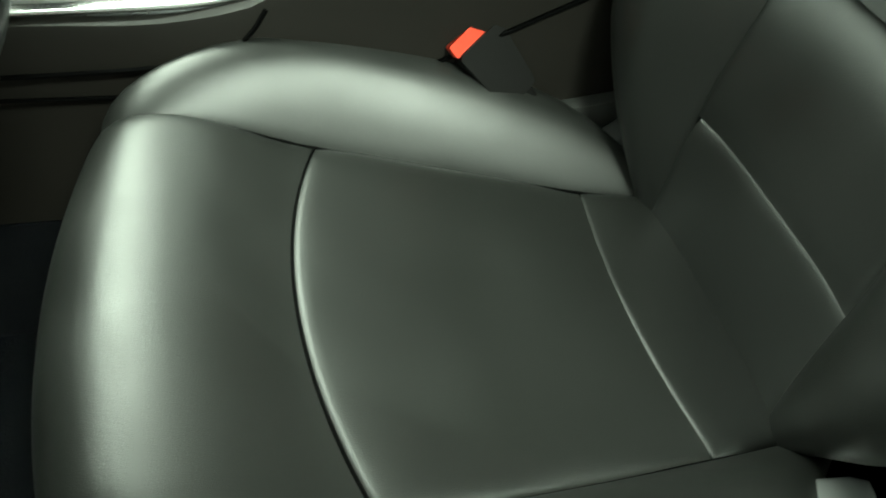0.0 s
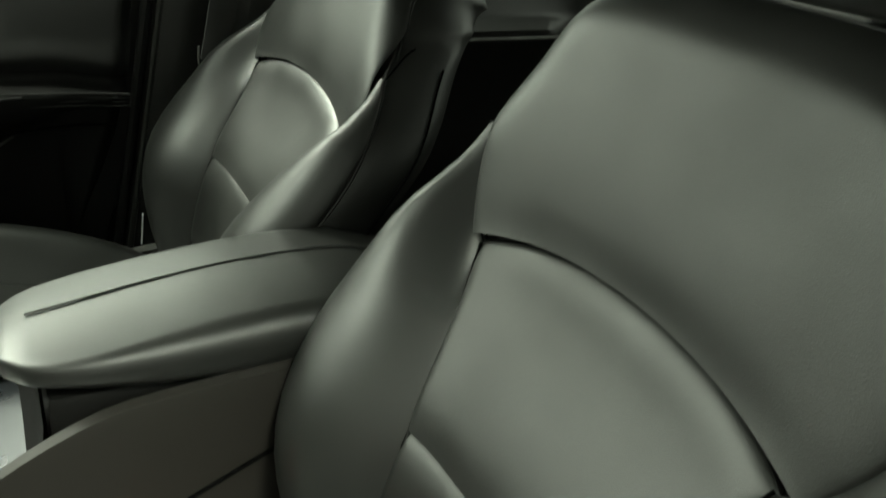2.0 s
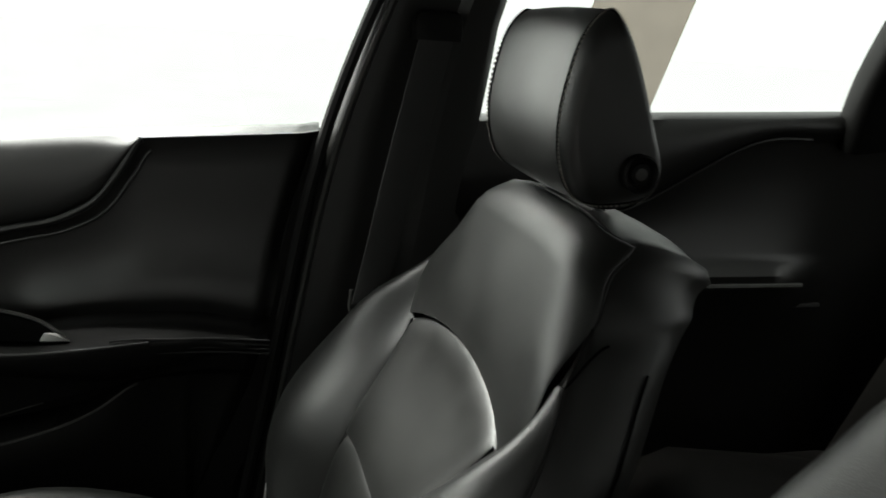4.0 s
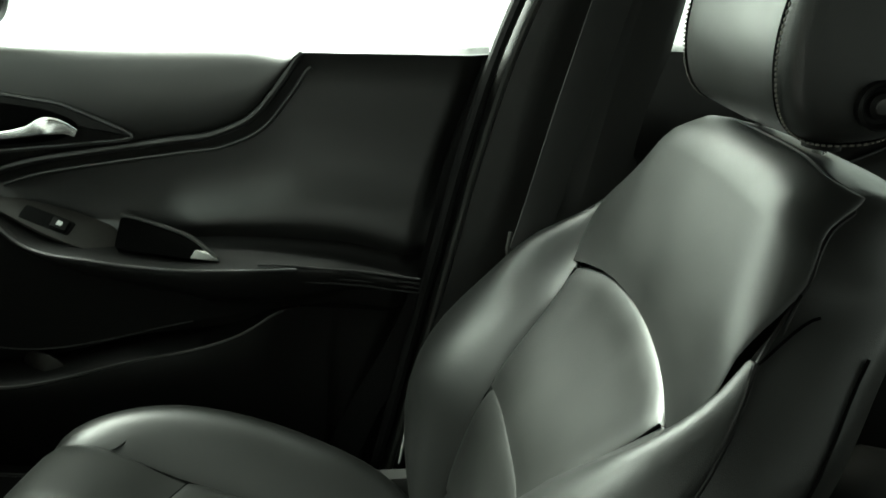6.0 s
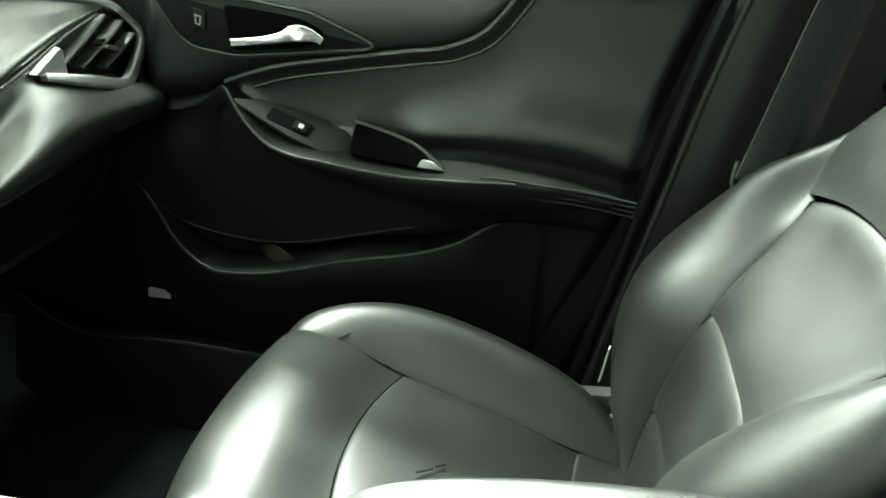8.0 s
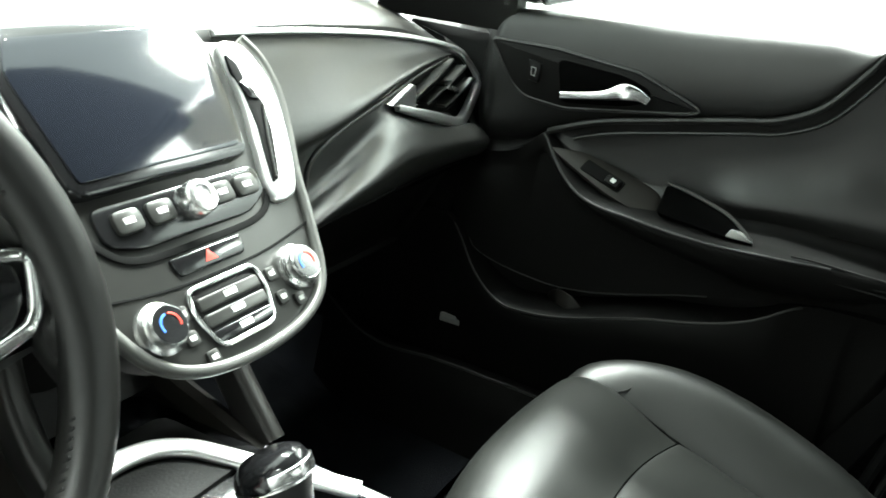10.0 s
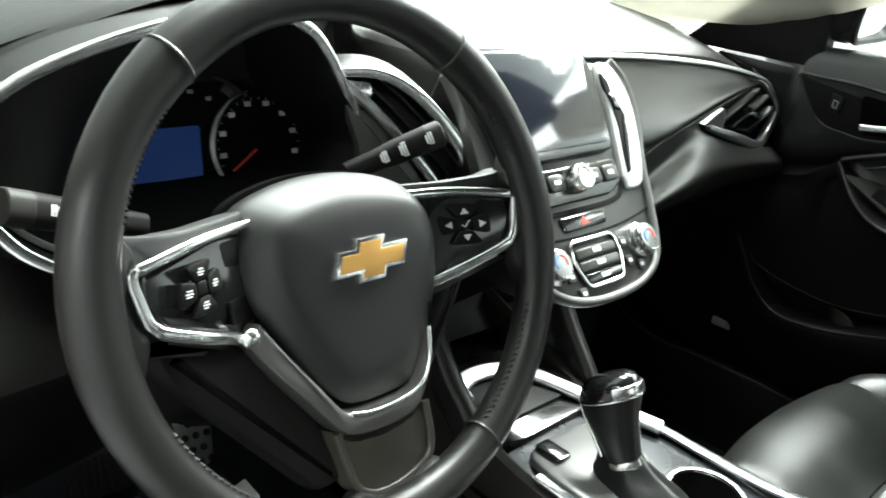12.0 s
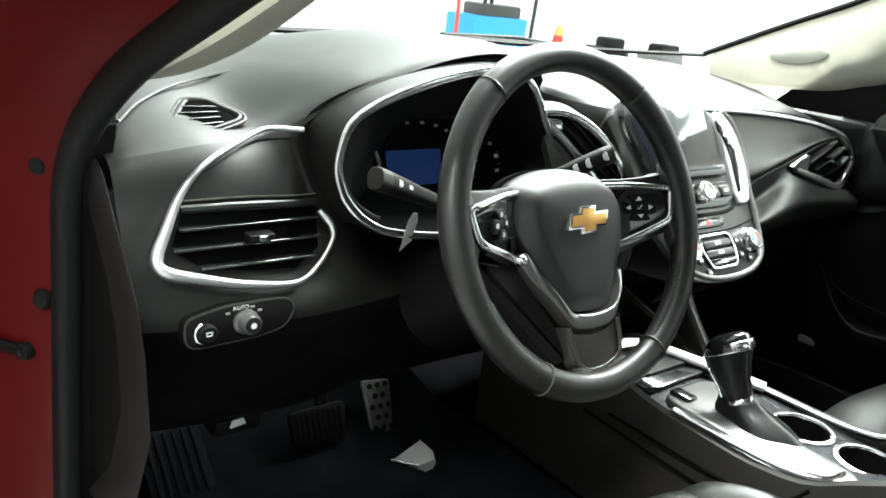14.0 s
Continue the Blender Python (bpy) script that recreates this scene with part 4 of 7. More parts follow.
part("thumb_button", sweep([LEVER(0.0365 * math.cos(t) + 0.002, 0.0300 * math.sin(t), 0.089) for t in np.linspace(-0.95, 0.75, 12)], rrect(0.0022, 0.0058, 0.002), up=LEVER.n), CHROME, sel, "chrome thumb button")
part("chrome_spear", sweep(spline([LEVER(-0.020, -0.010, 0.012), LEVER(-0.026, -0.010, 0.040), LEVER(-0.034, -0.009, 0.066), LEVER(-0.036, -0.006, 0.084)], 5), rrect(0.0045, 0.002, 0.0016), up=V(-1, -0.3, 0), taper=lambda t: 1.1 - 0.7 * t), CHROME, sel, "chrome spear along the lever front")
part("side_button", plate(Plane((-0.425, -0.055, 0.340), (1, 0, 0), (0, 1, 0)), round_corners([(-0.018, -0.012), (0.018, -0.012), (0.018, 0.012), (-0.018, 0.012)], 0.005), -0.004, 0.004, 0.002), GLOSS, sel, "small black release cover")

# seat belt buckle beside the driver's seat
bk = thing("seat_belt_buckle", "seat belt buckle with bright red release button", "belt buckle", (0.02, -0.15, 0.2))
ax = V(-0.30, 0.05, 0.55).normalized()
fwd = V(0.80, 0.42, 0.43).normalized()
c = V(-0.015, -0.120, 0.316)
along = (V(0.004, -0.108, 0.305) - V(-0.035, -0.128, 0.280)).normalized()
down = V(0.62, -0.25, -0.72).normalized()
down = (down - along * down.dot(along)).normalized()
bpl = Plane(c + down * 0.012, along, down)
part("buckle_body", plate(bpl, round_corners([(-0.026, 0.003), (0.026, 0.003), (0.020, 0.072), (-0.020, 0.072)], 0.006), -0.011, 0.011, 0.004), PLASTIC, bk, "black buckle housing")
part("release_button", plate(bpl, round_corners([(-0.026, -0.010), (0.026, -0.010), (0.026, 0.004), (-0.026, 0.004)], 0.003), -0.007, 0.006, 0.004), RED_PLASTIC, bk, "bright red release button")
part("buckle_label", plate(bpl, [(-0.010, 0.045), (0.012, 0.045), (0.012, 0.066), (-0.010, 0.066)], 0.0105, 0.0116, 0.0003), GREY_MARK if False else SATIN, bk, "dark grey printed label")
part("stalk", sweep([bpl(0, 0.066, 0), bpl(0, 0.11, 0), V(0.09, -0.145, 0.10), V(0.10, -0.15, 0.02)], rrect(0.016, 0.006), up=V(0, 1, 0)), PLASTIC, bk)


# ---- front passenger door ----
def sill_z(x):
    return 0.7705 + 0.083 * (x + 0.058) if x < -0.058 else 0.7705 + 0.06 * (x + 0.058)


s_line = curve1([-0.72, -0.60, -0.52, -0.487, -0.433, -0.319, -0.22, -0.162, -0.11, -0.077, -0.056, -0.05], [0.53, 0.535, 0.550, 0.567, 0.591, 0.621, 0.643, 0.657, 0.690, 0.736, 0.768, 0.770])
arm_hi = curve1([-0.72, -0.52, -0.487, -0.47, -0.418, -0.313, -0.215, -0.137, -0.076, 0.02, 0.13, 0.25], [0.52, 0.535, 0.560, 0.545, 0.502, 0.484, 0.479, 0.482, 0.482, 0.480, 0.472, 0.465])
arm_lo = curve1([-0.72, -0.52, -0.487, -0.464, -0.387, -0.254, -0.13, -0.067, 0.02, 0.13, 0.25], [0.50, 0.50, 0.53, 0.515, 0.468, 0.435, 0.419, 0.420, 0.440, 0.447, 0.445])
arm_amp = curve1([-0.72, -0.53, -0.49, -0.45, -0.38, -0.25, -0.12, -0.05, 0.03, 0.13, 0.25], [0.0, 0.0, 0.020, 0.050, 0.068, 0.074, 0.068, 0.048, 0.036, 0.034, 0.034])
shelf = curve1([-0.72, -0.52, -0.487, -0.418, -0.313, -0.215, -0.137, -0.05, 0.02, 0.13, 0.25], [0.001, 0.001, 0.006, 0.03, 0.042, 0.048, 0.056, 0.062, 0.063, 0.058, 0.05])
rim_z = curve1([-0.72, -0.619, -0.566, -0.504, -0.465, -0.284, -0.123, -0.075, -0.05, 0.25], [0.385, 0.372, 0.307, 0.273, 0.276, 0.328, 0.376, 0.405, 0.41, 0.41])
pback_z = curve1([-0.72, -0.652, -0.593, -0.47, -0.183, -0.075, -0.05, 0.25], [0.387, 0.374, 0.340, 0.316, 0.381, 0.406, 0.411, 0.411])
pock = curve1([-0.72, -0.65, -0.60, -0.55, -0.16, -0.10, -0.06, 0.25], [0.0, 0.0, 0.6, 1.0, 1.0, 0.6, 0.0, 0.0])
rear_x = curve1([0.02, 0.09, 0.17, 0.23, 0.29, 0.41, 0.52, 0.60, 0.79, 0.83], [-0.09, -0.03, 0.005, 0.025, 0.055, 0.105, 0.125, 0.140, 0.190, 0.20])


def door_column(x):
    """Heights and depths of the door skin at one place along it, from the bottom to the window sill."""
    a, r, pb, lo, hi = arm_amp(x), rim_z(x), pback_z(x), arm_lo(x), arm_hi(x)
    pb = max(pb, r + 0.002)
    lo = max(lo, pb + 0.003)
    hi = max(hi, lo + 0.004)
    sh = hi + shelf(x)
    st = sill_z(x)
    s = min(max(s_line(x), sh + 0.004), st - 0.001) if x < -0.05 else st - 0.0005
    p = pock(x)
    base = 0.742
    keys = [(0.045, base + 0.01), (0.09, base), (0.16, base - 0.004 - 0.010 * p), (lerp(0.16, r, 0.7), base - 0.004 - 0.026 * p), (r - 0.006, base - 0.006 - 0.030 * p), (r, base - 0.006 - 0.027 * p),
            (r + 0.001, base + 0.030 * p), (pb - 0.001, base + 0.030 * p), (pb, base), (lerp(pb, lo, 0.5), base - 0.002), (lo, base - 0.10 * a)]
    for t in (0.15, 0.35, 0.55, 0.75, 0.9):
        keys.append((lerp(lo, hi, t), base - a * (0.1 + 0.9 * math.sqrt(1 - (1 - t) ** 2))))
    keys += [(hi, base - a * 0.985), (hi + 0.004, base - a * 0.93)]
    ledge = 0.022 * smooth((x + 0.26) / 0.08)
    for t in (0.12, 0.25, 0.4, 0.55, 0.7, 0.82, 0.92):
        keys.append((lerp(hi + 0.004, sh, t), base - a * 0.93 * (1 - t) ** (2.4 + 90 * ledge) - ledge * smooth((t - 0.15) / 0.85)))
    keys += [(sh, base - ledge)]
    for t in (0.06, 0.14, 0.25, 0.4, 0.6, 0.8):
        keys.append((lerp(sh, s, t), base + 0.004 * math.sin(math.pi * t) - ledge * (1 - smooth(t / 0.4))))
    keys += [(s - 0.004, base), (s, base - 0.004)]
    up = -0.016
    keys += [(min(s + 0.004, st), base + up * 0.7)]
    for t in (0.15, 0.35, 0.55, 0.75, 0.9):
        keys.append((lerp(min(s + 0.004, st), st, t), base + up - 0.006 * math.sin(math.pi * t) + 0.012 * t * t))
    keys += [(st, base + up + 0.016), (st + 0.006, base + up + 0.024), (st + 0.008, base + up + 0.042)]
    return keys


door = thing("door_1", "black passenger door panel with armrest, map pocket and chrome handle, closed", "car door", (-0.3, 0.78, 0.05), kind="structure")
cols = []
for x in np.unique(np.concatenate([np.linspace(-0.70, -0.12, 60), np.linspace(-0.12, -0.045, 26), np.linspace(-0.045, 0.20, 30)])):
    col = []
    for z, y in door_column(x):
        xr = rear_x(z)
        if x > 0.0:
            xx = lerp(0.0, xr, x / 0.20) if xr > 0 else 0.0 + min(0, xr) * (x / 0.20)
        else:
            xx = x
        rnd = smooth((xx - (xr - 0.03)) / 0.03) * 0.02 if x > 0 else 0
        rnd += 0.075 * smooth((-0.585 - x) / 0.07) * smooth((z - 0.46) / 0.06)
        col.append(V(min(xx, xr), y + rnd, z))
    cols.append(col)
part("door_skin", sheet([c[21:] for c in cols]), DOORSKIN, door, "black soft-touch door skin", sharp=60)
part("lower_skin", sheet([c[:22] for c in cols]), PLASTIC, door, "grained black lower door and armrest", sharp=60)
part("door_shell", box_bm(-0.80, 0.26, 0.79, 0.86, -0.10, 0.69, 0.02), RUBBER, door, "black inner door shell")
part("door_edge", loft([[V(x, y, z) for x, y in ((rear_x(z) - 0.004, 0.757), (rear_x(z) + 0.05, 0.765), (rear_x(z) + 0.06, 0.79), (rear_x(z) - 0.01, 0.79))] for z in np.linspace(0.03, 0.785, 16)]), RUBBER, door, "black rear door edge")
# bead along the sweeping line above the arm
bead = [V(x, 0.728, min(s_line(x), sill_z(x))) for x in np.concatenate([np.linspace(-0.487, -0.12, 40), np.linspace(-0.115, -0.055, 20)])]
part("bead", tube(bead, 0.0055, 8), DOORSKIN, door, "black padded bead")
part("bead", tube([p + V(0.012, 0.006, -0.017) for p in bead[3:]], 0.003, 8), DOORSKIN, door)
# thin edge of arm and pocket, satin grey along the pocket
part("arm_edge", tube([V(x, 0.742 - arm_amp(x) * 0.99, arm_hi(x) + 0.002) for x in np.linspace(-0.49, -0.05, 50)], 0.0024, 8), DOORSKIN, door)
part("pocket_rim", tube([V(x, 0.742 - 0.006 - 0.0285 * pock(x), rim_z(x)) for x in np.linspace(-0.625, -0.07, 60)], 0.0022, 6), SATIN, door, "thin satin grey pocket rim")
part("pocket_line", tube([V(x, 0.7405, max(pback_z(x), rim_z(x) + 0.002)) for x in np.linspace(-0.60, -0.20, 40)], 0.0012, 6), SATIN, door, "thin satin grey line at the pocket's back")
for k in range(4):
    part("groove", tube([V(x, 0.742 - arm_amp(x) * 0.97 + 0.002, arm_hi(x) + 0.003 - 0.007 * k + 0.006 * smooth(-x / 0.1)) for x in np.linspace(-0.10, 0.12, 24)], 0.0016, 6), THREAD, door)
# handle bezel, lock switch and chrome pull
dpl = Plane((-0.43, 0.7185, 0.65), (1, 0, 0), (0, 0, 1))
bz = round_corners([(-0.167, 0.041), (-0.059, 0.043), (0.07, 0.032), (0.135, 0.009), (0.165, -0.003), (0.15, -0.010), (-0.035, -0.041), (-0.10, -0.036), (-0.125, -0.02)], 0.012)
bezel = part("handle_bezel", plate(dpl, bz, -0.012, 0.004, 0.004), PLASTIC, door, "dark plastic handle bezel")
part("bezel_edge", tube([dpl(a, b, 0.003) for a, b in bz], 0.0028, 6, closed=True), DOORSKIN, bezel)
cup = round_corners([(-0.055, 0.030), (0.05, 0.024), (0.09, 0.012), (0.092, -0.004), (0.06, -0.018), (-0.04, -0.033)], 0.012)
# no hollow behind the handle: a flat plate carries its shade as colour
part("handle_cup", plate(dpl, cup, 0.002, 0.0052, 0.001), PIT_SHADE, bezel, "flat black plate for the shaded finger recess")
hl = spline([dpl(-0.040, -0.021, 0.010), dpl(0.0, -0.013, 0.017), dpl(0.035, -0.004, 0.019), dpl(0.055, 0.004, 0.018), dpl(0.075, 0.003, 0.013), dpl(0.090, -0.004, 0.008)], 6)
part("door_handle", sweep(hl, rrect(0.0085, 0.004, 0.003), up=V(0, -1, 0.2), taper=lambda t: 0.65 + 0.75 * math.exp(-((t - 0.62) / 0.22) ** 2)), CHROME, door, "chrome pull handle")
lk = part("lock_switch", plate(dpl, round_corners([(-0.100, 0.022), (-0.078, 0.017), (-0.080, -0.012), (-0.098, -0.008)], 0.004), 0.002, 0.008, 0.002), PLASTIC, door, "small door lock switch")
part("lock_mark", frame_plate(dpl, [(-0.094, 0.012), (-0.085, 0.010), (-0.0865, -0.003), (-0.0935, -0.001)], 0.0014, 0.0078, 0.0084, 0.0002), GREY_MARK, lk, "white printed symbol")
# window switch on the arm
spl = Plane((-0.378, 0.712, 0.522), (1, 0, -0.28), (0.1, 0.62, 0.55))
sw = part("switch_panel", plate(spl, round_corners([(-0.105, -0.002), (0.0, -0.022), (0.09, -0.026), (0.085, 0.022), (0.02, 0.026), (-0.05, 0.02)], 0.014), -0.006, 0.002, 0.002), BROWN_PLASTIC, door, "dark grey switch panel")
part("window_switch", plate(spl, round_corners([(-0.042, -0.009), (0.026, -0.013), (0.03, 0.008), (-0.038, 0.012)], 0.004), 0.001, 0.004, 0.001), DARK_HOLE, sw, "black window switch")
part("switch_lever", plate(spl, round_corners([(0.0, -0.010), (0.022, -0.011), (0.024, 0.004), (0.002, 0.006)], 0.003), 0.004, 0.010, 0.002), PLASTIC, sw)
part("switch_mark", plate(spl, [(0.008, -0.006), (0.015, -0.0065), (0.016, 0.0), (0.009, 0.001)], 0.0098, 0.0105, 0.0002), MARK, sw, "white printed symbol")
# pull cup behind the switch
cpl = Plane((-0.235, 0.702, 0.507), (1, 0, -0.06), (0.0, 0.55, 0.6))
cu = [(-0.055, -0.018), (0.05, -0.020), (0.075, -0.016), (0.04, 0.012), (-0.02, 0.026), (-0.055, 0.03)]
# cup depth is only painted, as shade-black on a flat plate
cp = part("pull_cup", plate(cpl, round_corners(cu, 0.008), -0.004, 0.004, 0.001), PIT_SHADE, door, "flat black plate for the shaded pull cup in the armrest")
part("cup_edge", tube(spline([cpl(-0.055, 0.032, 0.004), cpl(-0.02, 0.027, 0.005), cpl(0.04, 0.012, 0.005), cpl(0.08, -0.014, 0.004)], 5), 0.003, 6), SATIN, cp, "satin grey cup edge")
part("cup_tab", plate(cpl, round_corners([(0.045, -0.02), (0.085, -0.018), (0.07, -0.006), (0.05, -0.006)], 0.003), 0.003, 0.006, 0.001), PAINTED_SILVER, cp, "grey cup corner")
part("pocket_clip", sweep(spline([V(-0.442, 0.762, 0.280), V(-0.430, 0.745, 0.298), V(-0.405, 0.735, 0.297), V(-0.39, 0.735, 0.285)], 5), rrect(0.012, 0.003), up=V(0, -1, 0.3)), BROWN_PLASTIC, door, "grey plastic divider in the pocket")
# window glass and frame above the sill
wg = sheet([[V(lerp(-0.66 + 0.78 * t, 0.20 + 0.09 * t, s), lerp(0.748, 0.62, t) + 0.0, lerp(sill_z(lerp(-0.66, 0.2, s)) - 0.01, 1.09, t)) for s in np.linspace(0, 1, 9)] for t in np.linspace(0, 1, 5)])
part("window_pane", wg, GLASS, door, "clear side window glass").visible_shadow = False
part("corner_trim", loft([[V(-0.86, y + 0.03, 0.69), V(-0.575, y, 0.70), V(-0.575, y, 0.75), V(-0.575, y - 0.03, 0.86), V(-0.70, y - 0.02, 0.82)] for y in (0.775, 0.742)]), PLASTIC, door, "black triangular mirror corner trim")

# kick panel ahead of the door
part("trim_7", sheet([[V(x, y, z) for z in np.linspace(0.0, 0.62, 10)] for x, y in ((-1.30, 0.735), (-1.0, 0.74), (-0.80, 0.748), (-0.72, 0.752), (-0.66, 0.752))]), PLASTIC, None, "black plastic kick panel in the passenger footwell", kind="structure")
part("trim_8", sheet([[V(x, -y, z) for z in np.linspace(0.0, 0.62, 10)] for x, y in ((-1.30, 0.735), (-1.0, 0.75), (-0.93, 0.775), (-0.86, 0.80))]), PLASTIC, None, "black plastic kick panel in the driver's footwell", kind="structure")
sill_ln = spline([V(-0.36, 0.70, 0.128), V(-0.455, 0.70, 0.130), V(-0.61, 0.695, 0.131), V(-0.70, 0.678, 0.132), V(-0.78, 0.690, 0.14), V(-0.86, 0.71, 0.17)], 6)
part("trim_13", sheet([[p + V(0, 0.03, -0.004), p, p + V(0, -0.004, -0.006), p + V(0, -0.012, -0.07), p + V(0, -0.03, -0.155)] for p in sill_ln]), PLASTIC, None, "black plastic sill trim under the passenger door", kind="structure")
part("trim_14", tube(sill_ln, 0.003, 6), SATIN, None, "thin grey lip of the sill trim", kind="structure")
lab = thing("sill_label", "small silver label on the passenger side trim", "label", (-0.60, 0.73, 0.18))
part("label_plate", plate(Plane((-0.604, 0.731, 0.198), (1, 0, 0.05), (0, 0, 1)), round_corners([(-0.026, -0.008), (0.026, -0.008), (0.026, 0.008), (-0.026, 0.008)], 0.002), -0.002, 0.003, 0.0005), LABEL, lab)
part("print_bar", plate(Plane((-0.604, 0.731, 0.198), (1, 0, 0.05), (0, 0, 1)), [(-0.02, -0.003), (0.016, -0.003), (0.016, 0.003), (-0.02, 0.003)], 0.003, 0.0034, 0.0001), GREY_MARK, lab, "grey bars of unreadable print")
tag = thing("seat_tag", "white tag hanging on the passenger seat side", "tag", (0.113, 0.652, 0.247))
part("tag_sheet", plate(Plane((0.113, 0.652, 0.247), (0.25, 1, 0), (0.1, 0, 1)), [(-0.006, -0.028), (0.006, -0.028), (0.006, 0.028), (-0.006, 0.028)], -0.001, 0.001, 0.0003), MARK, tag)

# ---- seat belt on the pillar ----
belt = thing("seat_belt", "grey seat belt webbing hanging down the door pillar", "seat belt", (0.28, 0.70, 0.5))
ln = [V(0.338, 0.672, 0.935), V(0.318, 0.684, 0.83), V(0.297, 0.692, 0.72), V(0.276, 0.70, 0.60), V(0.262, 0.70, 0.53)]
part("webbing", sweep(spline(ln, 6), rrect(0.024, 0.0011, 0.0008), up=V(0, -1, 0)), WEBBING, belt)
part("upper_guide", box_bm(0.305, 0.375, 0.668, 0.70, 0.925, 0.965, 0.012), PLASTIC, belt, "black belt guide loop")
part("latch_tongue", sweep(spline([V(0.236, 0.692, 0.56), V(0.235, 0.69, 0.53), V(0.248, 0.688, 0.515), V(0.285, 0.688, 0.53), V(0.287, 0.69, 0.555)], 5), circle(0.0028, 8), None), SATIN, belt, "metal latch tongue")

# ---- rear door and rear bench, seen past the seats ----
rdoor = thing("door_2", "black rear door panel with padded armrest, closed", "car door", (0.75, 0.78, 0.1), kind="structure")
cols = []
for x in np.linspace(0.40, 1.42, 34):
    st = 0.80 + 0.045 * (x - 0.2)
    am = 0.045 * smooth((x - 0.45) / 0.1) * smooth((1.12 - x) / 0.15)
    sc = lerp(0.66, 0.80, smooth((x - 0.62) / 0.35))
    cols.append([V(x, y, z) for z, y in ((0.05, 0.76), (0.3, 0.755), (0.48, 0.75), (0.535, 0.75 - am), (0.57, 0.75 - am), (0.585, 0.75 - 0.4 * am), (0.60, 0.75), (sc - 0.01, 0.752), (sc, 0.748), (min(sc + 0.01, st), 0.738), (lerp(sc, st, 0.5), 0.734), (st, 0.738), (st + 0.006, 0.75), (st + 0.007, 0.78))])
part("door_skin", sheet(cols), DOORSKIN, rdoor, sharp=60)
part("door_shell", box_bm(0.40, 1.44, 0.79, 0.86, -0.10, 0.78, 0.02), RUBBER, rdoor, "black inner door shell")
part("bead", tube([V(x, 0.742, lerp(0.66, 0.80, smooth((x - 0.62) / 0.35))) for x in np.linspace(0.5, 1.02, 30)], 0.004, 8), DOORSKIN, rdoor)
part("arm_strip", tube([V(x, 0.703, 0.553) for x in np.linspace(0.6, 1.02, 12)], 0.005, 8), SATIN, rdoor, "satin grey armrest strip")
part("arm_strip", tube([V(x, 0.748, 0.50 + 0.0 * x) for x in np.linspace(0.5, 1.1, 12)], 0.006, 8), DOORSKIN, rdoor)
rg = sheet([[V(lerp(0.40 + 0.07 * t, 1.10 + 0.02 * t, s), lerp(0.755, 0.62, t), lerp(0.82, 1.08, t)) for s in np.linspace(0, 1, 5)] for t in (0, 0.5, 1)])
part("window_pane", rg, GLASS, rdoor, "clear rear side window glass")

# door out of view, added to keep side light off dash and console
ldoor = thing("door_4", "unseen plain black rear door behind the driver's seat, closed to block light", "car door", (0.75, -0.78, 0.1), kind="structure")
part("door_skin", sheet([[V(x, -y, z) for z, y in ((0.05, 0.76), (0.3, 0.755), (0.48, 0.75), (0.535, 0.72), (0.57, 0.72), (0.60, 0.75), (0.78, 0.738), (0.80, 0.75), (0.81, 0.78))] for x in np.linspace(0.32, 1.42, 12)]), DOORSKIN, ldoor, sharp=60)
part("door_shell", box_bm(0.32, 1.44, -0.86, -0.79, -0.10, 0.78, 0.02), RUBBER, ldoor, "black inner door shell")

bench = thing("rear_bench", "black leather rear seat bench in deep shadow", "rear seat", (1.0, 0, 0))
for y0, y1 in ((-0.66, -0.13), (-0.12, 0.12), (0.13, 0.66)):
    part("bench_cushion", pad(lambda a, b, y0=y0, y1=y1: V(lerp(0.68, 1.12, b), lerp(y0, y1, a), 0.30 - 0.06 * b - 0.06 * max(0, 0.15 - b) / 0.15), 10, 10, 0.02, 0.01, 0.2, -1), SIDE_CLOTH, bench)
    part("bench_back", pad(lambda a, b, y0=y0, y1=y1: V(1.08 + 0.28 * b, lerp(y0, y1, a), 0.24 + 0.56 * b), 10, 12, 0.02, 0.01, 0.2, -1), SIDE_CLOTH, bench)
part("bench_base", box_bm(0.70, 1.12, -0.68, 0.68, -0.02, 0.26, 0.03), SIDE_CLOTH, bench)
part("wall_rear", box_bm(1.38, 1.44, -0.8, 0.8, -0.05, 0.84), PLASTIC, None, "black parcel shelf wall behind the rear bench", kind="structure")


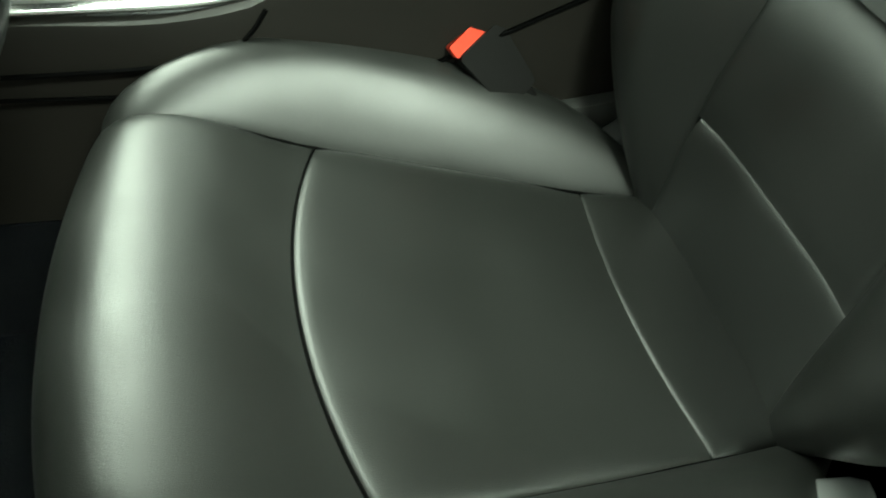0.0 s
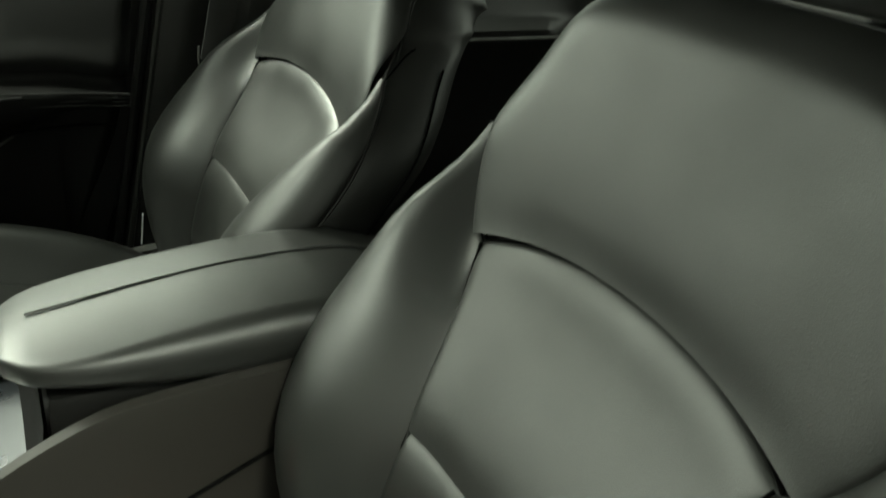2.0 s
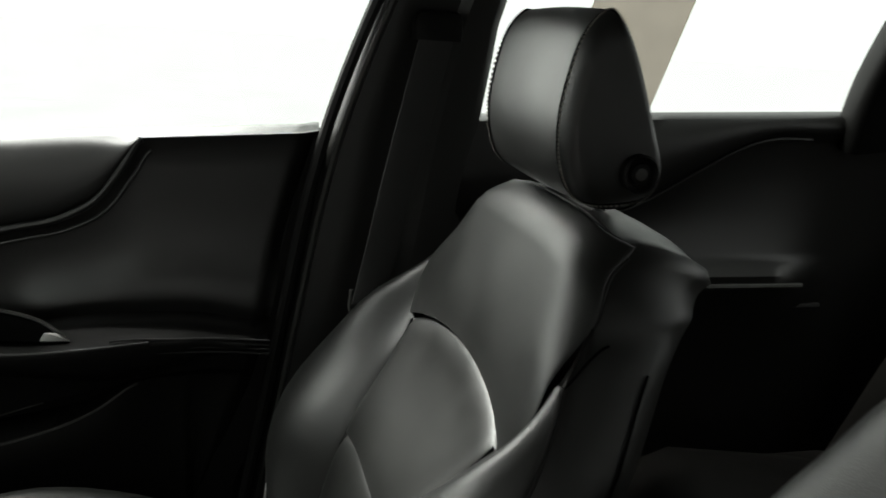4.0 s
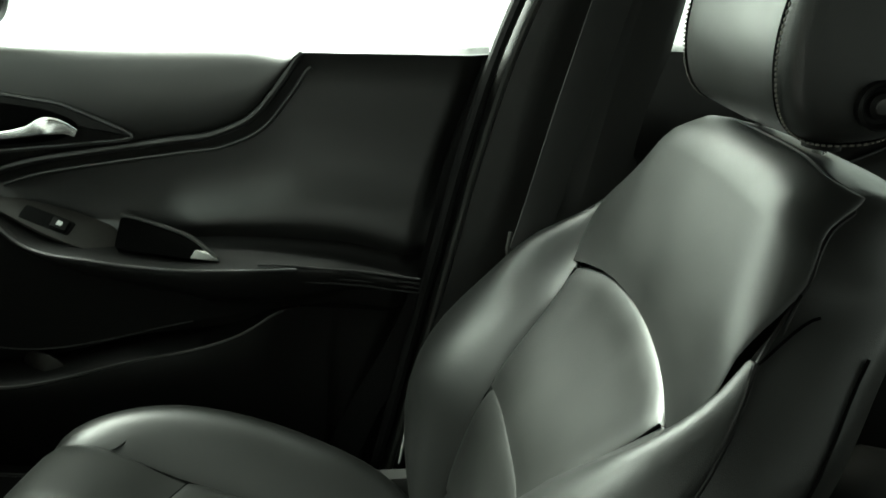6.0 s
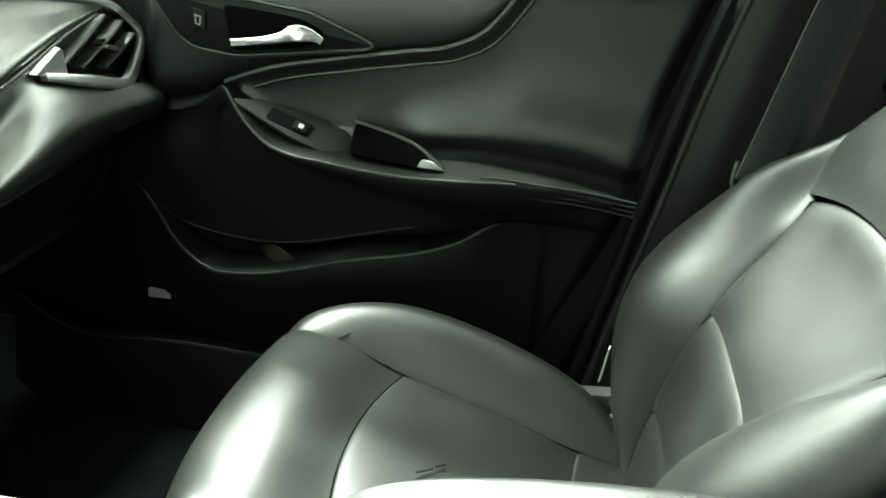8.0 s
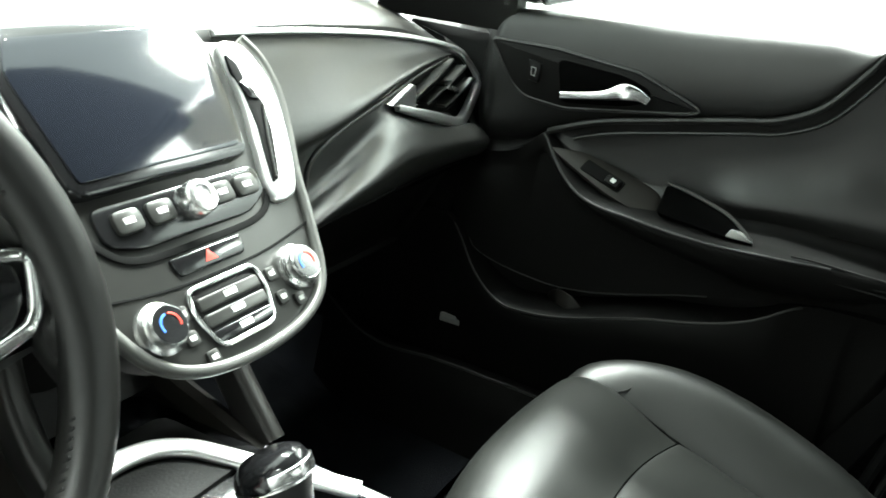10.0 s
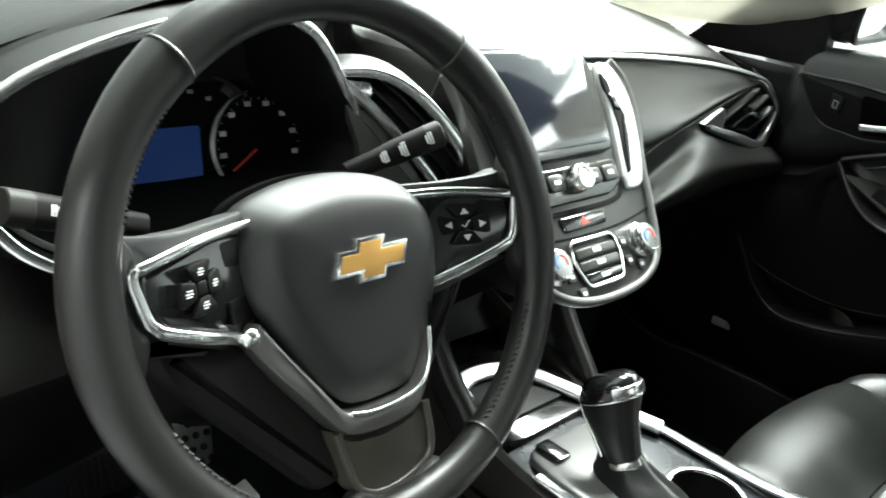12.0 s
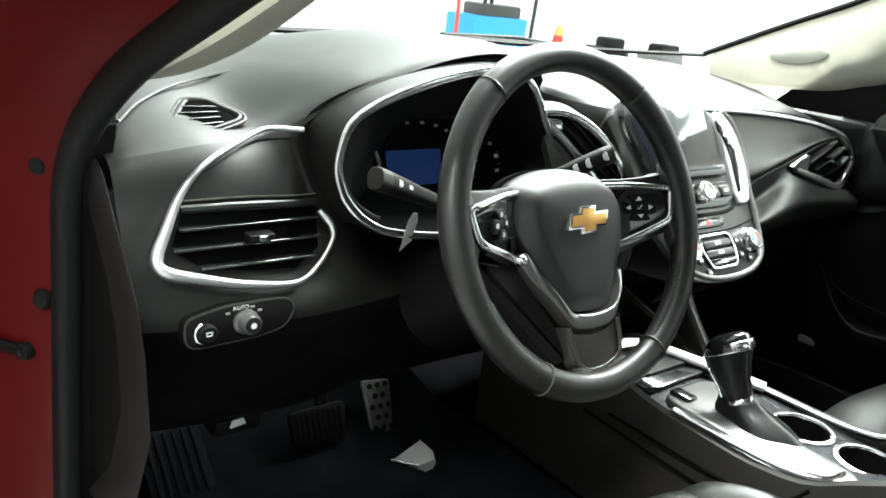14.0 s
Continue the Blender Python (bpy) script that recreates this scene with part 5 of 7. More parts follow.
# ---- dashboard ----
dash = thing("dashboard", "black soft-touch dashboard with chrome-edged air vents and glovebox", "dashboard", (-0.85, 0, 0.3))
DY = [-0.80, -0.70, -0.60, -0.52, -0.46, -0.38, -0.28, -0.18, -0.10, -0.04, 0.05, 0.16, 0.22, 0.40, 0.58, 0.70, 0.80]
DP = [  # one list per point of the section: x and z at each of the places above
    ([-1.03, -1.06, -1.09, -1.11, -1.12, -1.13, -1.14, -1.15, -1.16, -1.16, -1.16, -1.16, -1.15, -1.14, -1.11, -1.08, -1.03],
     [0.725, 0.738, 0.745, 0.75, 0.753, 0.755, 0.757, 0.758, 0.758, 0.758, 0.758, 0.758, 0.757, 0.755, 0.75, 0.743, 0.728]),
    ([-0.90, -0.91, -0.93, -0.94, -0.94, -0.95, -0.95, -0.95, -0.95, -0.95, -0.95, -0.95, -0.95, -0.95, -0.94, -0.92, -0.90],
     [0.695, 0.712, 0.725, 0.745, 0.765, 0.785, 0.79, 0.780, 0.768, 0.762, 0.76, 0.758, 0.755, 0.752, 0.742, 0.728, 0.71]),
    ([-0.78, -0.78, -0.79, -0.79, -0.79, -0.78, -0.78, -0.79, -0.79, -0.78, -0.77, -0.76, -0.76, -0.75, -0.76, -0.77, -0.78],
     [0.678, 0.694, 0.704, 0.735, 0.770, 0.796, 0.799, 0.775, 0.752, 0.742, 0.74, 0.742, 0.742, 0.738, 0.722, 0.70, 0.675]),
    ([-0.70, -0.70, -0.712, -0.715, -0.745, -0.75, -0.75, -0.76, -0.755, -0.70, -0.68, -0.675, -0.672, -0.665, -0.66, -0.655, -0.69],
     [0.662, 0.676, 0.684, 0.705, 0.745, 0.780, 0.783, 0.755, 0.728, 0.718, 0.718, 0.722, 0.722, 0.716, 0.697, 0.660, 0.63]),
    ([-0.672, -0.668, -0.672, -0.685, -0.77, -0.82, -0.82, -0.82, -0.76, -0.68, -0.66, -0.65, -0.647, -0.645, -0.640, -0.632, -0.665],
     [0.615, 0.62, 0.63, 0.68, 0.71, 0.74, 0.745, 0.72, 0.68, 0.66, 0.66, 0.66, 0.66, 0.66, 0.645, 0.625, 0.60]),
    ([-0.645, -0.638, -0.635, -0.645, -0.70, -0.80, -0.80, -0.78, -0.70, -0.64, -0.62, -0.615, -0.612, -0.606, -0.602, -0.602, -0.65],
     [0.565, 0.555, 0.55, 0.56, 0.56, 0.56, 0.56, 0.57, 0.57, 0.57, 0.57, 0.56, 0.555, 0.55, 0.55, 0.552, 0.56]),
    ([-0.62, -0.606, -0.60, -0.61, -0.62, -0.63, -0.63, -0.63, -0.62, -0.62, -0.62, -0.615, -0.606, -0.598, -0.598, -0.612, -0.67],
     [0.505, 0.502, 0.50, 0.50, 0.50, 0.50, 0.50, 0.50, 0.50, 0.50, 0.50, 0.505, 0.505, 0.50, 0.502, 0.508, 0.52]),
    ([-0.625, -0.61, -0.605, -0.61, -0.63, -0.64, -0.64, -0.64, -0.64, -0.64, -0.64, -0.64, -0.635, -0.63, -0.635, -0.655, -0.70],
     [0.465, 0.46, 0.455, 0.45, 0.45, 0.45, 0.45, 0.45, 0.46, 0.46, 0.46, 0.47, 0.475, 0.475, 0.478, 0.482, 0.49]),
    ([-0.67, -0.655, -0.65, -0.66, -0.68, -0.70, -0.70, -0.70, -0.69, -0.69, -0.69, -0.69, -0.70, -0.70, -0.71, -0.72, -0.74],
     [0.38, 0.37, 0.36, 0.355, 0.35, 0.35, 0.35, 0.35, 0.36, 0.37, 0.37, 0.39, 0.40, 0.40, 0.40, 0.41, 0.42]),
    ([-0.78, -0.765, -0.76, -0.765, -0.78, -0.80, -0.80, -0.80, -0.78, -0.78, -0.78, -0.78, -0.78, -0.78, -0.79, -0.80, -0.82],
     [0.285, 0.28, 0.275, 0.27, 0.265, 0.26, 0.26, 0.26, 0.27, 0.27, 0.27, 0.28, 0.28, 0.28, 0.28, 0.28, 0.29]),
    ([-0.98] * 17, [0.24] * 17),
]
BROW = {-0.60: (-0.715, 0.686), -0.52: (-0.678, 0.736), -0.46: (-0.665, 0.762), -0.38: (-0.655, 0.788), -0.28: (-0.655, 0.796), -0.18: (-0.69, 0.762)}
for y_, (x_, z_) in BROW.items():
    i_ = DY.index(y_)
    lift = 0.010 if y_ > -0.55 else 0.006
    DP[2][0][i_], DP[2][1][i_] = x_ - 0.075, z_ + lift
    DP[3][0][i_], DP[3][1][i_] = x_, z_
    if y_ > -0.55:
        DP[4][0][i_], DP[4][1][i_] = x_ - 0.05, z_ - 0.03
for i_ in range(0, 9):
    DP[7][0][i_] -= 0.022
    DP[8][0][i_] -= 0.045
for i_ in range(12, 17):
    for k_, back in ((4, 0.034), (5, 0.044), (6, 0.040), (7, 0.012)):
        DP[k_][0][i_] -= back * (0.6 if i_ == 16 else 1.0)
_sx = [curve1(DY, p[0]) for p in DP]
_sz = [curve1(DY, p[1]) for p in DP]


def section(y, n=5):
    return spline([V(fx(y), y, fz(y)) for fx, fz in zip(_sx, _sz)], n)


ys = np.concatenate([np.linspace(-0.80, -0.54, 18), np.linspace(-0.53, -0.05, 40), np.linspace(-0.04, 0.80, 46)])
secs = [section(y) for y in ys]
part("dash_top", sheet([s[:16] for s in secs]), SOFT, dash, "black grained dash top", sharp=50)
part("top_seam", tube(spline([V(-0.770, -0.765, 0.688), V(-0.824, -0.722, 0.700), V(-0.868, -0.668, 0.711), V(-0.893, -0.615, 0.719), V(-0.905, -0.565, 0.727), V(-0.915, -0.50, 0.737)], 6), 0.0024, 6), SOFT, dash, "raised seam of the dash top")
part("dash_face", sheet([s[15:32] for s in secs]), SOFT, dash, "black dash front", sharp=50)
part("lower_panel", sheet([s[31:] for s in secs]), PLASTIC, dash, "black lower knee panel", sharp=50)


def on_face(y, z):
    """The place on the dash front at this height."""
    s = section(y, 6)
    for p, q in zip(s[14:], s[15:]):
        if p.z >= z >= q.z:
            return p.lerp(q, (p.z - z) / max(1e-6, p.z - q.z))
    return min(s[14:], key=lambda p: abs(p.z - z)).copy()


def off(p, d=0.0):
    return p + V(0.955, 0, 0.29) * d


def poly_fn(lo, hi, d=0.0, ev=None):
    """A patch of the dash front between two lines of (y, z)."""
    cl = curve1([p[0] for p in lo], [p[1] for p in lo])
    ch = curve1([p[0] for p in hi], [p[1] for p in hi])

    def fn(a, b):
        y = lerp(lerp(lo[0][0], lo[-1][0], a), lerp(hi[0][0], hi[-1][0], a), b)
        z = lerp(cl(lerp(lo[0][0], lo[-1][0], a)), ch(lerp(hi[0][0], hi[-1][0], a)), b)
        p = on_face(y, z)
        return V(p.x + d, y, z)
    return fn


# passenger side: an upper pad that rolls under into a stitched bead, and a smooth shelf below it
def flow(*lines):
    """A sheet of leather through lines of six (y, x, z) each, drawn from the centre outwards."""
    rails = [spline([V(x, y, z) for y, x, z in ln], 8) for ln in lines]
    return sheet([spline([r[i] for r in rails], 6) for i in range(len(rails[0]))])


F_TOP = [(0.190, -0.668, 0.716), (0.30, -0.655, 0.714), (0.41, -0.646, 0.707), (0.51, -0.639, 0.697), (0.60, -0.633, 0.683), (0.662, -0.632, 0.668)]
F_MID = [(0.205, -0.632, 0.664), (0.292, -0.628, 0.672), (0.38, -0.624, 0.670), (0.475, -0.623, 0.674), (0.575, -0.625, 0.674), (0.655, -0.629, 0.667)]
F_ROLL = [(0.225, -0.598, 0.606), (0.282, -0.595, 0.614), (0.348, -0.595, 0.626), (0.445, -0.600, 0.648), (0.555, -0.613, 0.663), (0.648, -0.627, 0.666)]
F_UNDER = [(0.255, -0.606, 0.572), (0.298, -0.602, 0.596), (0.358, -0.602, 0.612), (0.452, -0.608, 0.637), (0.558, -0.619, 0.657), (0.644, -0.630, 0.664)]
F_BEAD = [(0.298, -0.622, 0.528), (0.310, -0.624, 0.571), (0.372, -0.626, 0.599), (0.462, -0.628, 0.622), (0.562, -0.630, 0.649), (0.640, -0.633, 0.662)]
pd = part("dash_pad", flow(F_TOP, F_MID, F_ROLL, F_UNDER, F_BEAD), PAD_LEATHER, dash, "padded black leather dash panel with a gathered lower edge", sharp=80)
bead = spline([V(x + 0.004, y, z - 0.002) for y, x, z in F_BEAD], 10)
part("bead", tube(bead, 0.0032, 8), PAD_LEATHER, pd, "thin stitched leather bead")
st = bmesh.new()
for i in range(0, len(bead) - 1):
    tube([bead[i] + V(0.003, 0, 0.001), bead[i].lerp(bead[i + 1], 0.55) + V(0.003, 0, 0.001)], 0.0009, 4, bm=st)
part("stitching", st, GREY_THREAD, pd, "grey stitching")
L_DIP = [(0.289, -0.619, 0.522), (0.327, -0.624, 0.556), (0.391, -0.626, 0.583), (0.470, -0.629, 0.607), (0.565, -0.644, 0.600), (0.70, -0.655, 0.573)]
L_TOP = [(0.280, -0.612, 0.516), (0.345, -0.617, 0.540), (0.410, -0.620, 0.567), (0.478, -0.620, 0.592), (0.570, -0.613, 0.576), (0.70, -0.617, 0.557)]
L_BROW = [(0.270, -0.597, 0.511), (0.332, -0.598, 0.530), (0.408, -0.599, 0.550), (0.486, -0.602, 0.569), (0.585, -0.599, 0.561), (0.710, -0.602, 0.554)]
L_EDGE = [(0.258, -0.584, 0.498), (0.320, -0.583, 0.514), (0.405, -0.584, 0.528), (0.495, -0.588, 0.541), (0.605, -0.586, 0.540), (0.722, -0.580, 0.534)]
L_BACK = [(0.255, -0.598, 0.483), (0.322, -0.598, 0.492), (0.41, -0.599, 0.500), (0.50, -0.603, 0.508), (0.61, -0.600, 0.512), (0.726, -0.592, 0.508)]
L_JOINT = [(0.252, -0.628, 0.470), (0.325, -0.628, 0.473), (0.412, -0.628, 0.478), (0.505, -0.629, 0.482), (0.615, -0.630, 0.487), (0.735, -0.625, 0.490)]
part("lower_dash_pad", flow([(y, x - 0.004, z + 0.001) for y, x, z in F_BEAD], L_DIP, L_TOP, L_BROW, L_EDGE, L_BACK, L_JOINT), PAD_LEATHER, dash, "smooth black lower dash panel", sharp=80)
part("dash_end", sheet([spline([V(x, y, z) for y, x, z in row], 5) for row in (
    ((0.66, -0.640, 0.672), (0.72, -0.645, 0.645), (0.778, -0.648, 0.612), (0.765, -0.640, 0.590), (0.715, -0.617, 0.557), (0.722, -0.582, 0.535), (0.730, -0.600, 0.500)),
    ((0.68, -0.662, 0.685), (0.75, -0.660, 0.655), (0.795, -0.660, 0.612), (0.785, -0.652, 0.583), (0.742, -0.622, 0.555), (0.738, -0.592, 0.532), (0.740, -0.61, 0.495)),
    ((0.70, -0.72, 0.692), (0.79, -0.71, 0.66), (0.84, -0.71, 0.612), (0.84, -0.70, 0.575), (0.79, -0.66, 0.545), (0.775, -0.63, 0.525), (0.775, -0.64, 0.485)))]), SOFT, dash, "black rounded dash end", sharp=80)
gb = part("glovebox", pad(lambda a, b: V(lerp(-0.715, -0.645, b) + 0.006, lerp(0.24, 0.70, a), lerp(0.33, 0.468, b)), 20, 12, 0.012, 0.0, 0.06, -1), PLASTIC, dash, "closed black glovebox lid")
part("lid_edge", tube(spline([V(x, y, z - 0.003) for y, x, z in L_JOINT], 5), 0.003, 6), PLASTIC, gb)
part("catch", box_bm(-0.655, -0.625, 0.25, 0.30, 0.452, 0.468, 0.004), SATIN, gb, "grey glovebox catch")


def chrome_line(pts, w, h=0.004, closed=False, name="chrome_trim", d=0.012, parent=None, taper=None):
    ln = spline([off(on_face(y, z), d) for y, z in pts], 7, closed)
    return part(name, sweep(ln, circle(w, 12, 0.0065), up=V(0.95, 0, 0.3), closed=closed, taper=taper), BROAD_CHROME, parent or dash, "chrome trim line")


# chrome line from the centre, round the right vent with two corners and back to a pointed tip
ch = spline([V(x + 0.003, y, z + 0.003) for y, x, z in F_TOP[:5]] + [V(-0.629, 0.672, 0.669), V(-0.632, 0.715, 0.648), V(-0.638, 0.762, 0.620)], 6)
ch += spline([V(-0.640, 0.770, 0.611), V(-0.640, 0.772, 0.603), V(-0.634, 0.752, 0.588), V(-0.625, 0.715, 0.569), V(-0.617, 0.685, 0.562), V(-0.614, 0.655, 0.564), V(-0.614, 0.60, 0.579), V(-0.618, 0.545, 0.594), V(-0.622, 0.50, 0.606)], 5)
part("chrome_trim", sweep(ch, rrect(0.0085, 0.008, 0.004), up=V(0.95, 0, 0.3), taper=lambda t: 0.42 + 0.5 * smooth((t - 0.4) / 0.3) - 0.36 * smooth((t - 0.88) / 0.12)), BROAD_CHROME, dash, "chrome trim line round the vent")


def vent(outline, nslat, tab, label, slat_dir=(0, 1, 0.0), depth=0.05, tilt=0.0):
    """An air vent on the dash: a flat black plate for its shaded depth, slats and a tab. outline in (y, z)."""
    v = part("air_vent", _vent_plate(outline, depth), PIT_SHADE, dash, label)
    z0, z1 = min(p[1] for p in outline), max(p[1] for p in outline)
    for k in range(nslat):
        t = (k + 0.7) / (nslat + 0.4)
        qs = [p[1] - tilt * p[0] for p in outline]
        zq = lerp(min(qs), max(qs), t)
        xs = []
        m = len(outline)
        for i in range(m):
            (ya, za), (yb, zb) = outline[i], outline[(i + 1) % m]
            za2, zb2 = za - tilt * ya, zb - tilt * yb
            if (za2 - zq) * (zb2 - zq) < 0:
                u = (zq - za2) / (zb2 - za2)
                xs.append((lerp(ya, yb, u), lerp(za, zb, u)))
        if len(xs) >= 2:
            xs.sort()
            a, b = xs[0], xs[-1]
            pa, pb = on_face(*a), on_face(*b)
            ln = [V(p.x + 0.006, p.y, p.z) for p in (pa, pa.lerp(pb, 0.5), pb)]
            part("slat", sweep(ln, rrect(0.0016, 0.0065, 0.0012), up=V(1, 0, -0.1)), GLOSS, v)
    p = off(on_face(*tab), 0.022)
    part("vent_tab", box_bm(p.x - 0.022, p.x - 0.003, p.y - 0.016, p.y + 0.016, p.z - 0.0035, p.z + 0.0035, 0.002), PLASTIC, v, "black vent tab")
    part("tab_tip", box_bm(p.x - 0.006, p.x, p.y - 0.006, p.y + 0.006, p.z - 0.003, p.z + 0.0035, 0.002), CHROME, v, "chrome tab tip")
    return v


def _vent_plate(outline, depth):
    # thin plate just proud of the dash, not hollow; its black is the vent's shade
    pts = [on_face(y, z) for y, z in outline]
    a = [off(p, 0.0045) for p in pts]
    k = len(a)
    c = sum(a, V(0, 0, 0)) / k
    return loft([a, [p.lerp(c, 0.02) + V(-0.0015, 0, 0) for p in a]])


vo = [(0.500, 0.606), (0.565, 0.642), (0.64, 0.658), (0.675, 0.655), (0.72, 0.636), (0.760, 0.608), (0.745, 0.590), (0.705, 0.572), (0.655, 0.570), (0.60, 0.584)]


def vent_x(y):
    return -0.626 - 0.008 * smooth((y - 0.50) / 0.26)


rv = part("air_vent", loft([[V(vent_x(y) - 0.014, y, z) for y, z in vo], [V(vent_x(y) - 0.030, y, z) for y, z in vo]]), DARK_HOLE, dash, "passenger side air vent with black slats")
for (ya, za), (yb, zb) in (((0.545, 0.612), (0.655, 0.655)), ((0.585, 0.598), (0.705, 0.640)), ((0.645, 0.586), (0.740, 0.617))):
    part("slat", sweep([V(vent_x(ya) - 0.004, ya, za), V(vent_x((ya + yb) / 2) - 0.002, (ya + yb) / 2, (za + zb) / 2), V(vent_x(yb) - 0.004, yb, zb)], rrect(0.0022, 0.010, 0.0018), up=V(1, 0, 0.15)), SATIN, rv)
part("vent_tab", sweep([V(-0.640, 0.655, 0.609), V(-0.622, 0.655, 0.613)], rrect(0.020, 0.0035, 0.002), up=V(0, 0.35, 1)), GLOSS, rv, "gloss black vent tab")
part("tab_tip", sweep([V(-0.622, 0.655, 0.6135), V(-0.618, 0.655, 0.6145)], rrect(0.009, 0.003, 0.002), up=V(0, 0.35, 1)), CHROME, rv, "chrome tab tip")
p0 = [(0.483, 0.612), (0.560, 0.590), (0.548, 0.596), (0.541, 0.634)]
part("vent_corner", loft([[V(-0.632, *p) for p in p0], [V(-0.620, lerp(p[0], 0.53, 0.06), lerp(p[1], 0.606, 0.06)) for p in p0]]), BROAD_CHROME, dash, "chrome vent corner")

# driver side: leather insert, vent and chrome loop
chrome_line([(-0.575, 0.690), (-0.61, 0.686), (-0.66, 0.674), (-0.705, 0.657), (-0.735, 0.630), (-0.757, 0.595), (-0.772, 0.568), (-0.765, 0.555), (-0.73, 0.545), (-0.68, 0.535), (-0.62, 0.530), (-0.585, 0.543), (-0.560, 0.567), (-0.556, 0.583), (-0.568, 0.60)], 0.0058, taper=lambda t: 0.5 + 0.75 * math.exp(-((t - 0.48) / 0.2) ** 2) + 0.35 * math.exp(-((t - 0.95) / 0.05) ** 2))
f = poly_fn([(-0.735, 0.622), (-0.65, 0.622), (-0.565, 0.618)], [(-0.705, 0.652), (-0.65, 0.672), (-0.585, 0.683)], 0.004)
lp = part("dash_insert", pad(f, 20, 10, 0.006, 0.0, 0.12, -1), SIDE_CLOTH, dash, "black leather dash insert with stitching")
st = bmesh.new()
ln = [p + V(0.006, 0, 0.003) for p in edge_line(f, b=0.0, n=44)]
for i in range(0, 44):
    tube([ln[i], ln[i].lerp(ln[i + 1], 0.6)], 0.0012, 4, bm=st)
part("stitching", st, GREY_THREAD, lp, "grey stitching")
part("insert_edge", tube([p + V(0.003, 0, -0.008) for p in edge_line(f, b=0.0, n=20)], 0.005, 8), LEATHER, lp)
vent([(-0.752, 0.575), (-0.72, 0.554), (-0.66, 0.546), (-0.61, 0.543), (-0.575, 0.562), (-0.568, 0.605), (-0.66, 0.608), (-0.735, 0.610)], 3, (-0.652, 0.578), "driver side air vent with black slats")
# headlamp switch panel
class SmallPanel(Plane):
    def __call__(self, a, b, h=0.0):
        return self.o + self.u * (a * 0.86) + self.v * (b * 0.8) + self.n * h


hp = SmallPanel((-0.598, -0.69, 0.499), (0, 1, 0), (-0.12, 0, 1))
lpn = part("light_panel", plate(hp, round_corners([(-0.076, 0.018), (-0.02, 0.029), (0.065, 0.028), (0.078, 0.012), (0.062, -0.015), (0.02, -0.022), (-0.065, -0.024), (-0.076, -0.014)], 0.014), -0.02, 0.003, 0.003), PLASTIC, dash, "headlamp switch panel")
part("panel_edge", tube([hp(a, b, 0.001) for a, b in round_corners([(-0.076, 0.018), (-0.02, 0.029), (0.065, 0.028), (0.078, 0.012), (0.062, -0.015), (0.02, -0.022), (-0.065, -0.024), (-0.076, -0.014)], 0.014)], 0.0016, 6, closed=True), SATIN, lpn)
part("light_knob", knob(hp, 0.004, 0.004, 0.003, ((0.0175, 0), (0.0175, 0.004), (0.014, 0.006), (0.0135, 0.017), (0.012, 0.019)), 24), PAINTED_SILVER, dash, "round headlamp knob with silver ring")
part("knob_face", knob(hp, 0.004, 0.004, 0.0218, ((0.0105, 0), (0.0105, 0.001), (0.004, 0.0013)), 20), GLOSS, lpn)
part("sun_mark", knob(hp, 0.004, 0.004, 0.0231, ((0.0042, 0), (0.0042, 0.0004), (0.003, 0.0005)), 8), MARK, lpn, "white printed symbol")
part("dimmer_wheel", knob(hp, -0.05, -0.002, 0.003, ((0.013, 0), (0.013, 0.008), (0.010, 0.010)), 20), PLASTIC, lpn, "small dimmer knob")
part("dimmer_ring", tube([hp(-0.05 + 0.0145 * math.cos(t), -0.002 + 0.0145 * math.sin(t), 0.006) for t in np.linspace(2.0, 4.4, 12)], 0.002, 6), CHROME, lpn)
part("dimmer_mark", frame_plate(hp, [(-0.054, -0.004), (-0.046, -0.004), (-0.046, 0.002), (-0.054, 0.002)], 0.0012, 0.0128, 0.0136, 0.0001), MARK, lpn)


def text_part(body, pl, a, b, size, mat, parent, h=0.004):
    cu = bpy.data.curves.new("print", "FONT")
    cu.body, cu.size, cu.align_x, cu.align_y, cu.extrude = body, size, "CENTER", "CENTER", 0.0002
    tmp = bpy.data.objects.new("print", cu)
    scene.collection.objects.link(tmp)
    bpy.context.view_layer.update()
    me = bpy.data.meshes.new_from_object(tmp.evaluated_get(bpy.context.evaluated_depsgraph_get()))
    bpy.data.objects.remove(tmp)
    bm = bmesh.new()
    bm.from_mesh(me)
    bpy.data.meshes.remove(me)
    for v in bm.verts:
        v.co = pl(a + v.co.x, b + v.co.y, h + v.co.z)
    return part("lettering", bm, mat, parent, "white printed lettering")


text_part("AUTO", hp, -0.002, 0.0245, 0.008, MARK, lpn, 0.0034)
for k, (a, b) in enumerate(((-0.020, 0.019), (0.014, 0.0235), (0.024, 0.017))):
    part("scale_mark", plate(hp, [(a - 0.003, b - 0.0018), (a + 0.003, b - 0.0018), (a + 0.003, b + 0.0018), (a - 0.003, b + 0.0018)], 0.0028, 0.0034, 0.0001), GREY_MARK, lpn)
# demister grille on the dash top
gp = Plane((-0.775, -0.66, 0.6935), (0, 1, 0.1), (-1, 0, 0.256))
gr = [(-0.064, -0.036), (-0.008, 0.043), (0.016, 0.036), (0.041, -0.012), (0.034, -0.024), (-0.010, -0.040)]
# flat black backing paints the shade below the grille slats
dv = part("demister_grille", plate(gp, round_corners(gr, 0.008), -0.006, 0.001, 0.0004), PIT_SHADE, dash, "triangular demister grille")
part("grille_rim", tube([gp(a, b, 0.001) for a, b in round_corners(gr, 0.008)], 0.0032, 6, closed=True), SOFT, dv)
